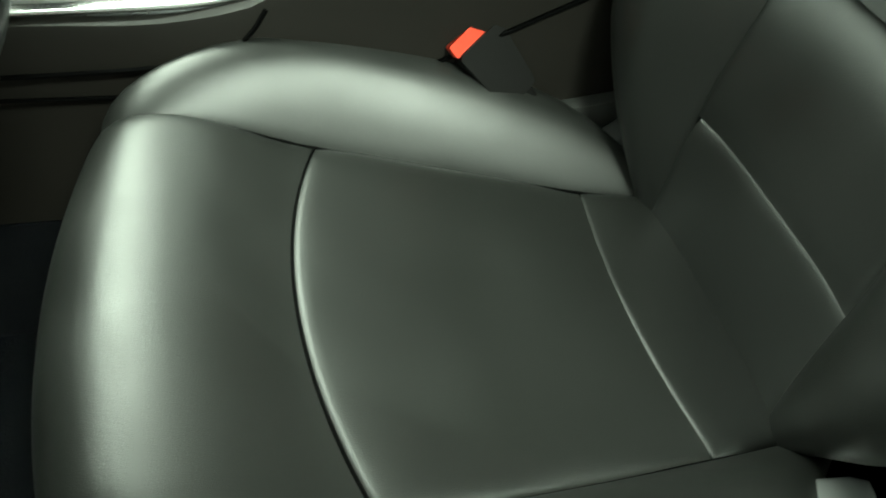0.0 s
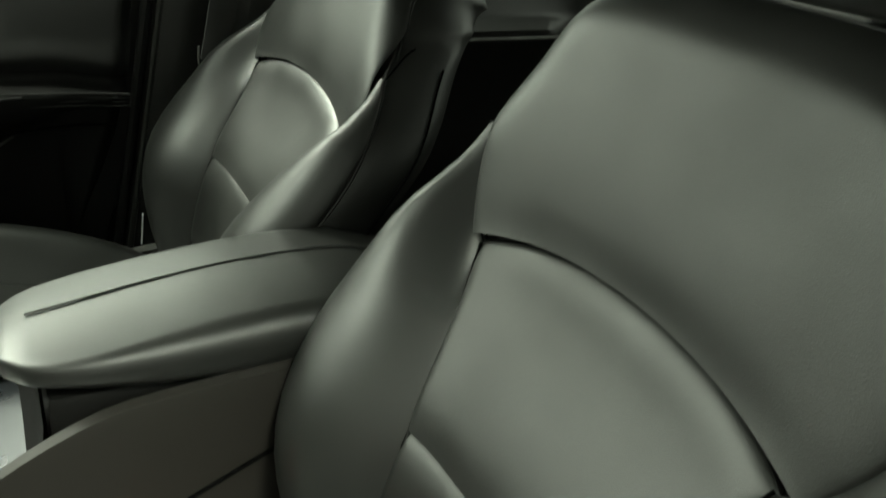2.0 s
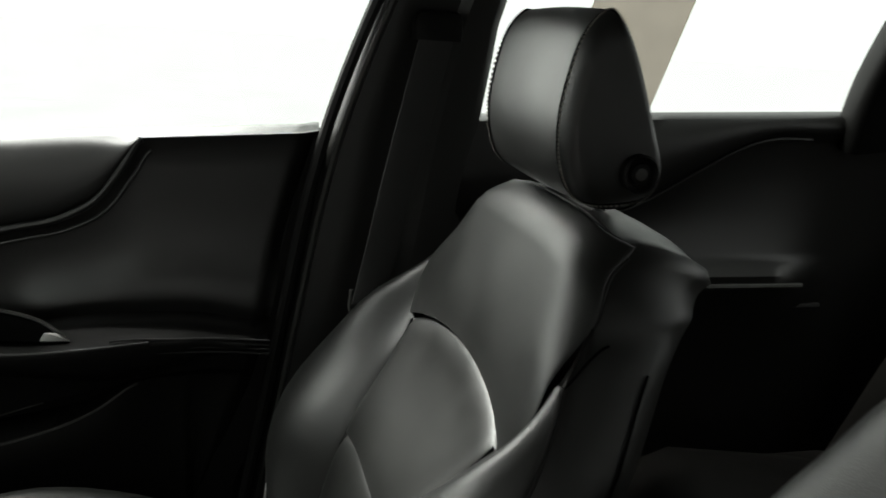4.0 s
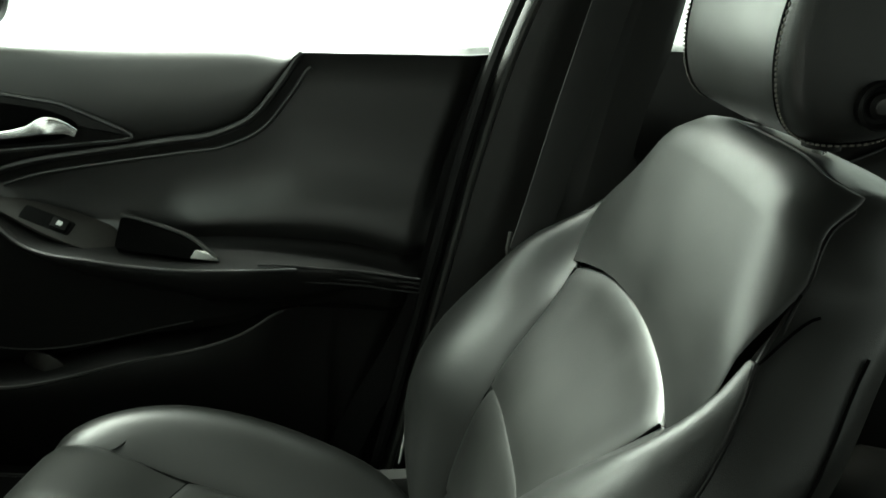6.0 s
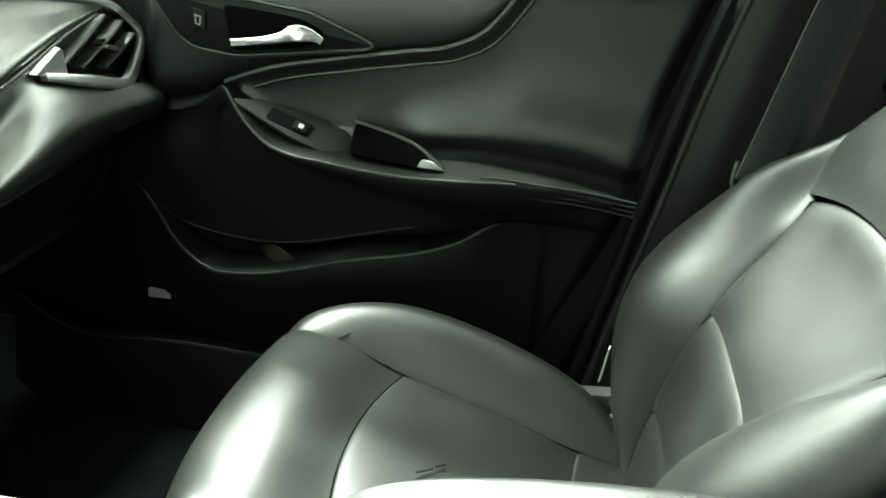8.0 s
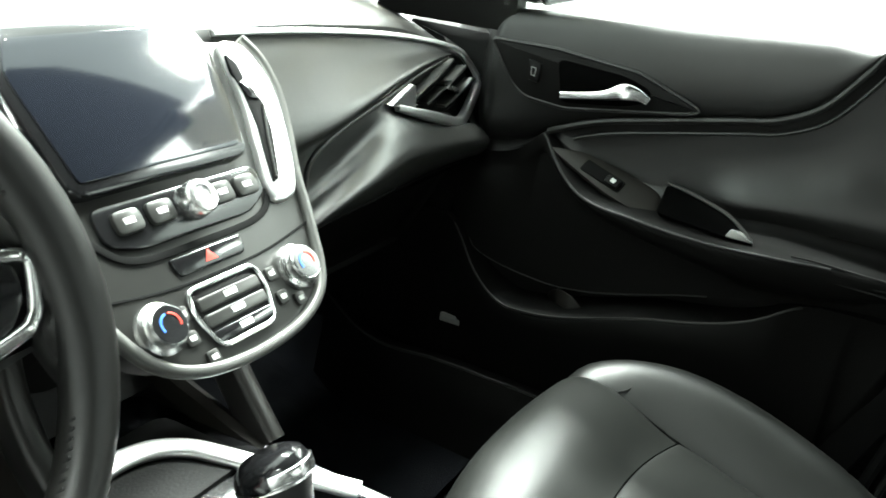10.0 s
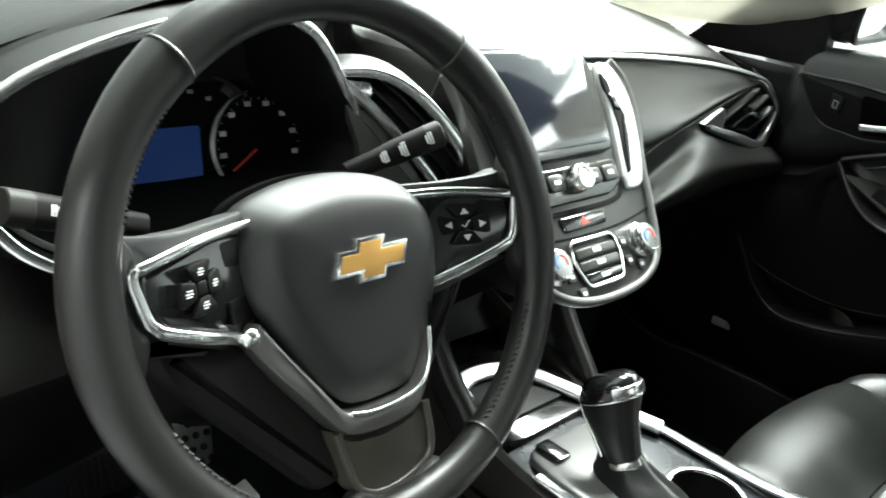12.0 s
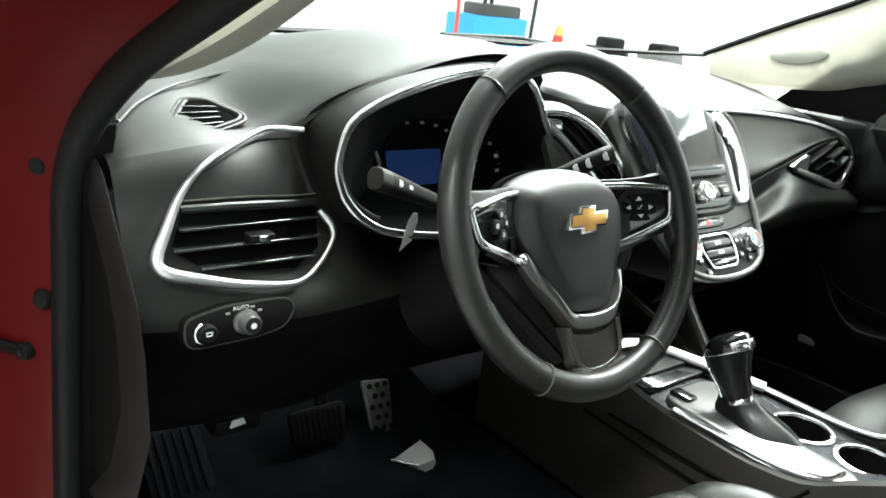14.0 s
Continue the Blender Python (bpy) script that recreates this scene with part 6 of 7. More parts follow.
part("outer_rim", tube([gp(a, b, 0.0) for a, b in inset(round_corners(gr, 0.008), -0.006)], 0.0026, 6, closed=True), SOFT, dv)
for t in (0.16, 0.36, 0.56, 0.76):
    a0, b0 = lerp(-0.064, -0.008, t), lerp(-0.036, 0.043, t)
    a1, b1 = lerp(0.010, 0.022, t), lerp(-0.037, 0.030, t)
    part("slat", sweep([gp(a0, b0, 0.002), gp(a1, b1, 0.002)], rrect(0.0014, 0.0014), up=gp.n), GLOSS, dv)
part("side_lip", sweep(spline([V(-1.0, -0.70, 0.755), V(-0.90, -0.735, 0.728), V(-0.82, -0.758, 0.700), V(-0.775, -0.775, 0.668), V(-0.74, -0.785, 0.62)], 6), rrect(0.010, 0.005, 0.004), up=V(0.1, -0.5, 0.8)), PAINTED_SILVER, dash, "satin edge lip at the dash end")
rows = [[V(x + d, -0.803 - 0.008 * k, z) for k, d in ((0, 0.0), (0.5, 0.012), (1.0, 0.0), (1.0, -0.06))] for x, z in ((-0.74, 0.675), (-0.70, 0.645), (-0.655, 0.595), (-0.605, 0.54), (-0.58, 0.488), (-0.565, 0.41), (-0.60, 0.32), (-0.68, 0.24))]
part("end_cap", sheet(rows), SOFT, dash, "black end cap of the dash")
part("corner_block", box_bm(-0.80, -0.735, -0.815, -0.775, 0.672, 0.735, 0.012), PLASTIC, dash, "black corner block under the pillar")
part("end_panel", sheet([[V(x, y, z) for x in (-0.98, -0.8, xx)] for xx, y, z in ((-0.74, -0.806, 0.675), (-0.70, -0.806, 0.645), (-0.655, -0.806, 0.595), (-0.605, -0.806, 0.54), (-0.58, -0.806, 0.488), (-0.565, -0.806, 0.41), (-0.60, -0.806, 0.32), (-0.68, -0.80, 0.24), (-0.70, -0.80, 0.0))]), PLASTIC, dash, "black fuse panel at the dash end")

# ---- instrument cluster ----
clus = thing("instrument_cluster", "dark gauges and dim blue display inside a chrome-ringed hood", "instrument cluster", (-0.74, -0.36, 0.645))
cp_ = Plane((-0.74, -0.36, 0.645), (0, 1, 0), (-0.28, 0, 0.96))


def ring_pt(a, b, d=0.0):
    """A place on the bowed rim of the hood: a to the right and b up from its middle."""
    return V(-0.605 - 0.04 * (a / 0.19) ** 2 - 0.12 * b + d, -0.362 + a, 0.68 + b)


ring = [(-0.191, -0.015), (-0.180, 0.025), (-0.157, 0.048), (-0.122, 0.067), (-0.075, 0.085), (-0.03, 0.096), (0.01, 0.101), (0.045, 0.100), (0.083, 0.087), (0.110, 0.062), (0.132, 0.03), (0.157, 0.002), (0.180, -0.025), (0.190, -0.05), (0.180, -0.085), (0.12, -0.102), (0.0, -0.108), (-0.12, -0.100), (-0.158, -0.086), (-0.180, -0.063), (-0.189, -0.040)]
rs = [(p.x, p.y) for p in spline([V(a, b, 0) for a, b in ring], 4, closed=True)]
rows = []
for d, k in ((-0.002, 0.004), (0.004, 0.0), (0.010, -0.03), (0.016, -0.07), (0.026, -0.105), (0.03, -0.13)):
    rows.append([ring_pt(a, b, k) for a, b in inset(rs, d)])
part("cluster_shroud", sheet(rows, closed=True), DARK_HOLE, clus, "black inner shroud")
part("cluster_face", plate(cp_, [(-0.20, -0.10), (0.20, -0.10), (0.20, 0.02), (0.15, 0.11), (-0.15, 0.11), (-0.20, 0.05)], -0.012, 0.0, 0.001), DARK_HOLE, clus, "black gauge face")
part("chrome_ring", sweep([ring_pt(a, b, 0.003) for a, b in rs], rrect(0.0055, 0.0035, 0.003), up=V(1, 0, 0.1), closed=True), CHROME, clus, "chrome ring of the hood")
part("inner_ring", sweep([ring_pt(a, b, -0.014) for a, b in sorted([q for q in inset(rs, 0.011) if q[0] < -0.12 and q[1] < 0.02], key=lambda q: -q[1])], rrect(0.0028, 0.002, 0.0015), up=V(1, 0, 0.1)), PAINTED_SILVER, clus, "thin satin inner ring")
for gx, gb_, r in ((-0.126, -0.022, 0.057), (0.109, -0.022, 0.057)):
    g = part("gauge", knob(cp_, gx, gb_, 0.0, ((r, 0.001), (r, 0.005), (r - 0.003, 0.007), (r - 0.006, 0.004), (r - 0.007, 0.002), (0.01, 0.0015)), 40), DARK_HOLE, clus, "round black gauge")
    t0, t1 = (1.75, 4.1) if gx > 0 else (-0.55, 1.2)
    ln = [cp_(gx + r * math.cos(t), gb_ + r * math.sin(t), 0.007) for t in np.linspace(t0, t1, 22)]
    part("gauge_rim", sweep(ln, circle(0.0026, 8), None, taper=lambda t: 0.4 + 0.8 * math.sin(math.pi * min(1, max(0, t)))), SILVER, g, "silver gauge rim")
    for k in range(9):
        t = radians(218 - 29 * k)
        c0, s0 = math.cos(t), math.sin(t)
        q = r - 0.013
        part("figure", plate(cp_, [(gx + q * c0 - 0.0036, gb_ + q * s0 - 0.0026), (gx + q * c0 + 0.0036, gb_ + q * s0 - 0.0026), (gx + q * c0 + 0.0036, gb_ + q * s0 + 0.0026), (gx + q * c0 - 0.0036, gb_ + q * s0 + 0.0026)], 0.002, 0.003, 0.0001), MARK, g, "small pale figure bar")
    for k in range(25):
        t = radians(222 - 10.6 * k)
        q0, q1 = r - 0.0072, r - (0.0098 if k % 3 else 0.0108)
        part("tick", sweep([cp_(gx + q0 * math.cos(t), gb_ + q0 * math.sin(t), 0.0024), cp_(gx + q1 * math.cos(t), gb_ + q1 * math.sin(t), 0.0024)], rrect(0.0005, 0.0003, 0.0002, 1), up=cp_.n), GREY_MARK, g)
    tn = radians(213)
    part("needle", sweep([cp_(gx, gb_, 0.006), cp_(gx + 0.043 * math.cos(tn), gb_ + 0.043 * math.sin(tn), 0.006)], rrect(0.0012, 0.0008), up=cp_.n), RED_MARK, g, "red needle")
    part("needle_hub", knob(cp_, gx, gb_, 0.002, ((0.009, 0), (0.009, 0.004), (0.006, 0.006)), 20), DARK_HOLE, g, "black needle hub")
part("display", plate(cp_, round_corners([(-0.050, -0.058), (0.040, -0.058), (0.043, 0.004), (-0.053, 0.004)], 0.004), 0.0, 0.003, 0.0006), LCD, clus, "dim blue display")
arc = spline([cp_(a, b, 0.004) for a, b in ((-0.106, 0.028), (-0.075, 0.049), (-0.035, 0.060), (0.0, 0.062), (0.035, 0.060), (0.07, 0.049), (0.098, 0.030))], 5)
part("upper_arc", tube(arc, 0.0026, 6, taper=lambda t: 0.5 + 0.9 * abs(2 * t - 1) ** 2), SATIN, clus, "grey arc above the display")
for sg in (-1, 1):
    tri_ = [(sg * 0.104, 0.030), (sg * 0.078, 0.046), (sg * 0.070, 0.036), (sg * 0.088, 0.024)]
    part("arc_corner", plate(cp_, tri_, 0.001, 0.004, 0.0006), SATIN, clus, "grey corner of the arc")
for k in range(6):
    t = lerp(0.62, 2.52, k / 5)
    a, b = 0.070 * math.cos(t), 0.012 + 0.030 * math.sin(t)
    part("figure", plate(cp_, [(a - 0.003, b - 0.002), (a + 0.003, b - 0.002), (a + 0.003, b + 0.002), (a - 0.003, b + 0.002)], 0.001, 0.002, 0.0001), GREY_MARK, clus)
# skin between the hood's ring and the overhanging dash top
oy = [-0.60, -0.575, -0.54, -0.50, -0.45, -0.40, -0.35, -0.30, -0.25, -0.20, -0.15]
brow_x = curve1(oy, [-0.72, -0.70, -0.685, -0.675, -0.665, -0.66, -0.655, -0.655, -0.66, -0.68, -0.70])
brow_z = curve1(oy, [0.683, 0.695, 0.721, 0.741, 0.763, 0.780, 0.791, 0.795, 0.789, 0.765, 0.735])
outer = []
for a, b in rs:
    if b > 0.01:
        y = -0.362 + a * 1.06 - 0.012 * max(0, -a / 0.19)
        outer.append(V(brow_x(y) - 0.004, y, max(brow_z(y) - 0.004, 0.684 + b)))
    elif a < 0 and b > -0.09:
        t = min(1, max(0, (0.01 - b) / 0.10))
        outer.append(V(lerp(-0.722, -0.668, t), lerp(-0.566, -0.556, t), lerp(0.683, 0.565, t)))
    else:
        outer.append(ring_pt(a * 1.05, b * 1.12, -0.03))
inn = [ring_pt(a, b, 0.0) for a, b in inset(rs, -0.003)]
rows = [inn]
for t in (0.2, 0.4, 0.6, 0.8, 1.0):
    rows.append([p.lerp(q, t) + V(-0.022 * math.sin(math.pi * t), 0, 0) for p, q in zip(inn, outer)])
part("hood_skin", sheet(rows, closed=True), SOFT, clus, "black soft skin round the gauges")

# ---- centre stack ----
stack = thing("center_stack", "satin grey centre stack with touch screen, radio keys and climate knobs", "center stack", (-0.5, 0, 0.5))
ST = Plane((-0.51, 0.0, 0.62), (0, 1, 0), (-0.648, 0, 0.762))
so = [(-0.110, 0.15), (-0.116, 0.10), (-0.130, 0.0), (-0.122, -0.05), (-0.098, -0.098), (-0.06, -0.122), (0.0, -0.129), (0.06, -0.122), (0.098, -0.098), (0.120, -0.05), (0.136, 0.0), (0.155, 0.045), (0.167, 0.083), (0.167, 0.115), (0.155, 0.138), (0.0, 0.15)]
so = [(p.x, p.y) for p in spline([V(a, b, 0) for a, b in so], 3, closed=True)]
part("face_plate", plate(ST, so, -0.014, 0.0, 0.006), SATIN, stack, "satin dark grey face plate")
low = spline([ST(a, b, 0.0) for a, b in ((-0.130, -0.02), (-0.124, -0.05), (-0.100, -0.100), (-0.06, -0.124), (0.0, -0.131), (0.06, -0.124), (0.100, -0.100), (0.122, -0.05), (0.138, 0.0), (0.158, 0.045), (0.170, 0.083), (0.170, 0.117), (0.158, 0.140))], 6)
part("edge_trim", sweep(low, rrect(0.005, 0.006, 0.004), up=ST.n), PAINTED_SILVER, stack, "satin silver edge trim")
under = loft([[ST(a, b, -0.012) for a, b in so], [ST(a * 0.9, b * 0.9 + 0.0, -0.06) for a, b in so], [ST(a * 0.75, b * 0.7 + 0.02, -0.13) for a, b in so]])
part("stack_body", under, PLASTIC, stack, "black body of the stack")
# chrome fin with slim vent to the right of the screen, and its partner towards the cluster
fo = [(0.124, 0.136), (0.148, 0.133), (0.160, 0.112), (0.163, 0.085), (0.156, 0.055), (0.142, 0.018), (0.126, -0.013), (0.112, -0.022), (0.096, -0.022), (0.089, -0.014), (0.092, 0.005), (0.102, 0.038), (0.113, 0.072), (0.118, 0.105)]
fo = [(p.x, p.y) for p in spline([V(a, b, 0) for a, b in fo], 3, closed=True)]
fin = part("chrome_fin", plate(ST, fo, -0.004, 0.007, 0.004), BROAD_CHROME, stack, "broad chrome fin")
slot = round_corners([(0.121, 0.124), (0.130, 0.113), (0.129, 0.092), (0.137, 0.070), (0.128, 0.040), (0.107, -0.002), (0.097, -0.005), (0.104, 0.020), (0.114, 0.050), (0.119, 0.085), (0.118, 0.105)], 0.003)
part("fin_vent", plate(ST, slot, 0.004, 0.0078, 0.0005), DARK_HOLE, fin, "slim dark vent slot")
part("slot_bar", sweep([ST(a, b, 0.0085) for a, b in ((0.134, 0.068), (0.120, 0.040), (0.103, 0.0))], rrect(0.0012, 0.0015, 0.0008), up=ST.n), SATIN, fin, "thin grey bar in the slot")
part("slot_catch", plate(ST, round_corners([(0.118, 0.094), (0.129, 0.097), (0.133, 0.074), (0.121, 0.078)], 0.002), 0.007, 0.0095, 0.0008), GLOSS, fin, "gloss black slot catch")
# screen
sc_out = round_corners([(-0.098, 0.026), (0.084, 0.026), (0.103, 0.130), (0.090, 0.163), (-0.095, 0.163), (-0.112, 0.130)], 0.012)
scr = part("screen_housing", plate(ST, sc_out, -0.01, 0.012, 0.004), GLOSS, stack, "gloss black screen housing")
part("touch_screen", plate(ST, inset(sc_out, 0.010), 0.010, 0.0135, 0.0006), SCREEN, scr, "dark glass touch screen, switched off")
# radio row
rr = part("radio_panel", plate(ST, round_corners([(-0.088, -0.012), (-0.06, -0.022), (0.06, -0.022), (0.088, -0.008), (0.088, 0.018), (-0.088, 0.018)], 0.010), -0.002, 0.004, 0.002), GLOSS, stack, "gloss black radio panel")
for a in (-0.062, -0.030, 0.036, 0.066):
    b = part("key", plate(ST, round_corners([(a - 0.013, -0.008), (a + 0.013, -0.008), (a + 0.013, 0.011), (a - 0.013, 0.011)], 0.006), 0.003, 0.008, 0.002), SATIN, rr)
    part("key_mark", plate(ST, [(a - 0.005, -0.001), (a + 0.005, -0.001), (a + 0.005, 0.004), (a - 0.005, 0.004)], 0.0078, 0.0084, 0.0001), MARK, b)
part("volume_knob", knob(ST, 0.003, 0.001, 0.004, ((0.0155, 0), (0.0155, 0.014), (0.0135, 0.017), (0.009, 0.0175), (0.008, 0.016)), 28), CHROME, stack, "chrome volume knob")
part("panel_gap", sweep(spline([ST(-0.10, -0.004, 0.001), ST(-0.07, -0.028, 0.001), ST(0.0, -0.031, 0.001), ST(0.07, -0.027, 0.001), ST(0.098, 0.0, 0.001)], 6), rrect(0.003, 0.0012), up=ST.n), DARK_HOLE, stack)
# hazard and lower joint
hz = part("hazard_button", plate(ST, round_corners([(-0.040, -0.052), (0.032, -0.052), (0.036, -0.036), (-0.044, -0.036)], 0.004), -0.002, 0.003, 0.0015), GLOSS, stack, "hazard button")
part("hazard_mark", plate(ST, [(-0.012, -0.048), (0.002, -0.048), (-0.005, -0.038)], 0.0028, 0.0034, 0.0001), RED_MARK, hz, "red triangle")
part("joint", sweep(spline([ST(-0.125, -0.047, 0.0005), ST(-0.06, -0.057, 0.0005), ST(0.0, -0.059, 0.0005), ST(0.06, -0.057, 0.0005), ST(0.125, -0.047, 0.0005)], 6), rrect(0.0012, 0.0008), up=ST.n), DARK_HOLE, stack)
# climate panel
co = round_corners([(-0.044, -0.064), (0.031, -0.064), (0.034, -0.085), (0.024, -0.114), (-0.037, -0.114), (-0.047, -0.085)], 0.008)
cl = part("climate_keys", plate(ST, co, -0.002, 0.002, 0.001), PLASTIC, stack, "climate key block")
part("key_frame", sweep([ST(a, b, 0.003) for a, b in co], circle(0.0022, 8), None, closed=True), CHROME, cl, "chrome key frame")
for b0 in (-0.078, -0.092, -0.106):
    kx = part("key", plate(ST, round_corners([(-0.040, b0 - 0.0055), (0.028, b0 - 0.0055), (0.028, b0 + 0.0055), (-0.040, b0 + 0.0055)], 0.003), 0.001, 0.005, 0.0015), SATIN if b0 > -0.1 else GLOSS, cl)
    part("key_mark", plate(ST, [(-0.013, b0 - 0.002), (0.001, b0 - 0.002), (0.001, b0 + 0.003), (-0.013, b0 + 0.003)], 0.0048, 0.0054, 0.0001), MARK, kx)
for a in (-0.079, 0.079):
    kn = part("climate_knob", knob(ST, a, -0.082, 0.0, ((0.0215, 0), (0.0205, 0.004), (0.0165, 0.006), (0.0165, 0.013), (0.015, 0.0145)), 30), CHROME, stack, "chrome temperature knob")
    part("knob_face", knob(ST, a, -0.082, 0.0143, ((0.0125, 0), (0.0145, 0.0008), (0.003, 0.001)), 24), GLOSS, kn)
    part("warm_mark", sweep([ST(a + 0.0085 * math.cos(t), -0.082 + 0.0085 * math.sin(t), 0.0154) for t in np.linspace(-0.4, 1.4, 8)], rrect(0.001, 0.0004), up=ST.n), RED_MARK, kn, "red temperature mark")
    part("cool_mark", sweep([ST(a + 0.0085 * math.cos(t), -0.082 + 0.0085 * math.sin(t), 0.0154) for t in np.linspace(1.7, 3.6, 8)], rrect(0.001, 0.0004), up=ST.n), BLUE_MARK, kn, "blue temperature mark")
for a, b in ((-0.056, -0.078), (-0.058, -0.098), (-0.048, -0.118), (0.046, -0.078), (0.046, -0.100), (0.064, -0.108)):
    part("small_key", plate(ST, round_corners([(a - 0.006, b - 0.006), (a + 0.006, b - 0.006), (a + 0.006, b + 0.006), (a - 0.006, b + 0.006)], 0.003), -0.001, 0.003, 0.001), SATIN, stack)
    part("key_mark", plate(ST, [(a - 0.003, b - 0.002), (a + 0.003, b - 0.002), (a + 0.003, b + 0.002), (a - 0.003, b + 0.002)], 0.0028, 0.0034, 0.0001), MARK, stack)
# vent between cluster and screen
CV = Plane((-0.59, -0.15, 0.68), (0.447, 0.894, 0), (-0.157, 0.079, 0.984))
ao = [(-0.090, 0.043), (-0.062, 0.0445), (-0.037, 0.039), (-0.011, 0.025), (0.012, 0.005), (0.037, -0.024), (0.048, -0.045), (0.058, -0.075), (0.064, -0.10)]
al = [(p.x, p.y) for p in spline([V(a, b, 0) for a, b in ao], 5)]
bar = [(-0.082, 0.030), (-0.061, 0.014), (-0.040, -0.005), (-0.019, -0.026), (-0.002, -0.044), (0.013, -0.062), (0.034, -0.095)]
bl = [(p.x, p.y) for p in spline([V(a, b, 0) for a, b in bar], 5)]
ven = part("center_vent", plate(CV, [*al, *bl[::-1]], -0.05, -0.014, 0.001), DARK_HOLE, dash, "slanting central air vent")
part("chrome_arch", sweep([CV(a, b, 0.001) for a, b in al], rrect(0.0065, 0.006, 0.004), up=CV.n, taper=lambda t: 0.75 + 0.6 * t), CHROME, ven, "chrome arch over the vent")
part("chrome_bar", sweep([CV(a, b, 0.000) for a, b in bl], rrect(0.0055, 0.005, 0.003), up=CV.n), CHROME, ven, "chrome vent bar")
part("chrome_corner", plate(CV, round_corners([(-0.086, 0.036), (-0.059, 0.035), (-0.057, 0.022), (-0.066, 0.016), (-0.082, 0.026)], 0.003), -0.006, 0.003, 0.002), CHROME, ven, "chrome corner of the vent")
for k in range(4):
    d = 0.016 + 0.015 * k
    pts = [(a + d * 1.05, b + d * 0.30) for a, b in bl]
    pts = [(a, b) for a, b in pts if b < (curve1([q[0] for q in al], [q[1] for q in al])(a) - 0.004) and b > -0.095]
    if len(pts) > 3:
        part("slat", sweep([CV(a, b, -0.006) for a, b in pts], rrect(0.0016, 0.006, 0.0012), up=CV.n), PLASTIC, ven)
part("bar_panel", plate(CV, round_corners([(-0.086, 0.022), (-0.062, 0.006), (-0.036, -0.015), (-0.010, -0.045), (0.024, -0.095), (-0.060, -0.095), (-0.066, -0.03)], 0.006), -0.03, -0.005, 0.002), SATIN, ven, "satin grey panel beside the vent")
arch_back = [CV(a, b, 0.0) for a, b in al]
rows = [[p + V(-0.004, 0, 0.004) for p in arch_back], [p + V(-0.03, 0.014, 0.010) for p in arch_back], [p + V(-0.08, 0.03, -0.004) for p in arch_back], [p + V(-0.13, 0.05, -0.05) for p in arch_back]]
part("vent_hood", sheet(rows), SOFT, ven, "black skin over the vent arch")


# ---- steering wheel ----
WH = Plane((-0.41, -0.37, 0.646), (0, 1, 0), (-0.381, 0, 0.925))
wheel = thing("steering_wheel", "black leather steering wheel with chrome-edged spokes and key pads", "steering wheel", (-0.41, -0.37, 0.646))
R = 0.186


def rim_pt(t, r=R, h=0.0):
    return WH(r * math.cos(t) * 1.010 - 0.004, r * math.sin(t) * 0.992, h)


NR = 72
rings = []
for i in range(NR):
    t = 2 * math.pi * i / NR
    deg = math.degrees(t) % 360
    flat = 1.0
    for c0, wd in ((128, 16), (52, 16), (0, 22), (180, 22)):
        d = abs((deg - c0 + 180) % 360 - 180)
        flat = max(flat, 1 + 0.10 * math.exp(-(d / wd) ** 2))
    rad = V(*(WH.u * math.cos(t) + WH.v * math.sin(t)))
    rings.append([rim_pt(t) + rad * (0.0165 * flat * math.cos(s)) + WH.n * (0.0155 * math.sin(s)) for s in np.linspace(0, 2 * math.pi, 16, endpoint=False)])
rim_ob = part("rim", _closed(rings), RIM_LEATHER, wheel, "black leather-wrapped rim")
for deg in (128, 52, 240, 300):
    t = radians(deg)
    rad = WH.u * math.cos(t) + WH.v * math.sin(t)
    part("rim_seam", tube([rim_pt(t) + rad * (0.0168 * math.cos(s)) * 1.06 + WH.n * (0.0158 * math.sin(s)) for s in np.linspace(0, 2 * math.pi, 22, endpoint=False)], 0.0013, 5, closed=True), SATIN, rim_ob)
for a0, a1 in ((-58, -24), (20, 44), (136, 160), (204, 238)):
    st = bmesh.new()
    for d in np.linspace(a0, a1, 20):
        t = radians(d)
        rad = WH.u * math.cos(t) + WH.v * math.sin(t)
        p = rim_pt(t) - rad * 0.0152 + WH.n * 0.004
        q = rim_pt(t + 0.018) - rad * 0.0152 + WH.n * 0.0085
        tube([p, q], 0.0011, 4, bm=st)
    part("rim_stitching", st, THREAD, rim_ob, "black cross stitching")


# spokes: black carriers, dished towards the hub
class Dish(Plane):
    def __call__(self, a, b, h=0.0):
        hh = h - 0.036 * smooth((0.150 - abs(a - 0.008)) / 0.085)
        return self.o + self.u * a + self.v * b + self.n * hh


SW = Dish(WH.o, WH.u, WH.v)
def key(name, outline, h1, marks, mat=PLASTIC):
    k = part(name, plate(SW, round_corners(outline, 0.0022, 2), -0.006, h1, 0.0012), mat, wheel)
    for m in marks:
        part("key_mark", plate(SW, m, h1 - 0.0004, h1 + 0.0004, 0.0001), MARK, k, "white printed symbol")
    return k


def bars(a, b, w):
    return [[(a - w * f, b + d - 0.0005), (a + w * g, b + d - 0.0005), (a + w * g, b + d + 0.0005), (a - w * f, b + d + 0.0005)] for d, f, g in ((0.0016, 0.6, 0.9), (-0.0002, 1.0, 1.0), (-0.0019, 0.9, 0.5))]


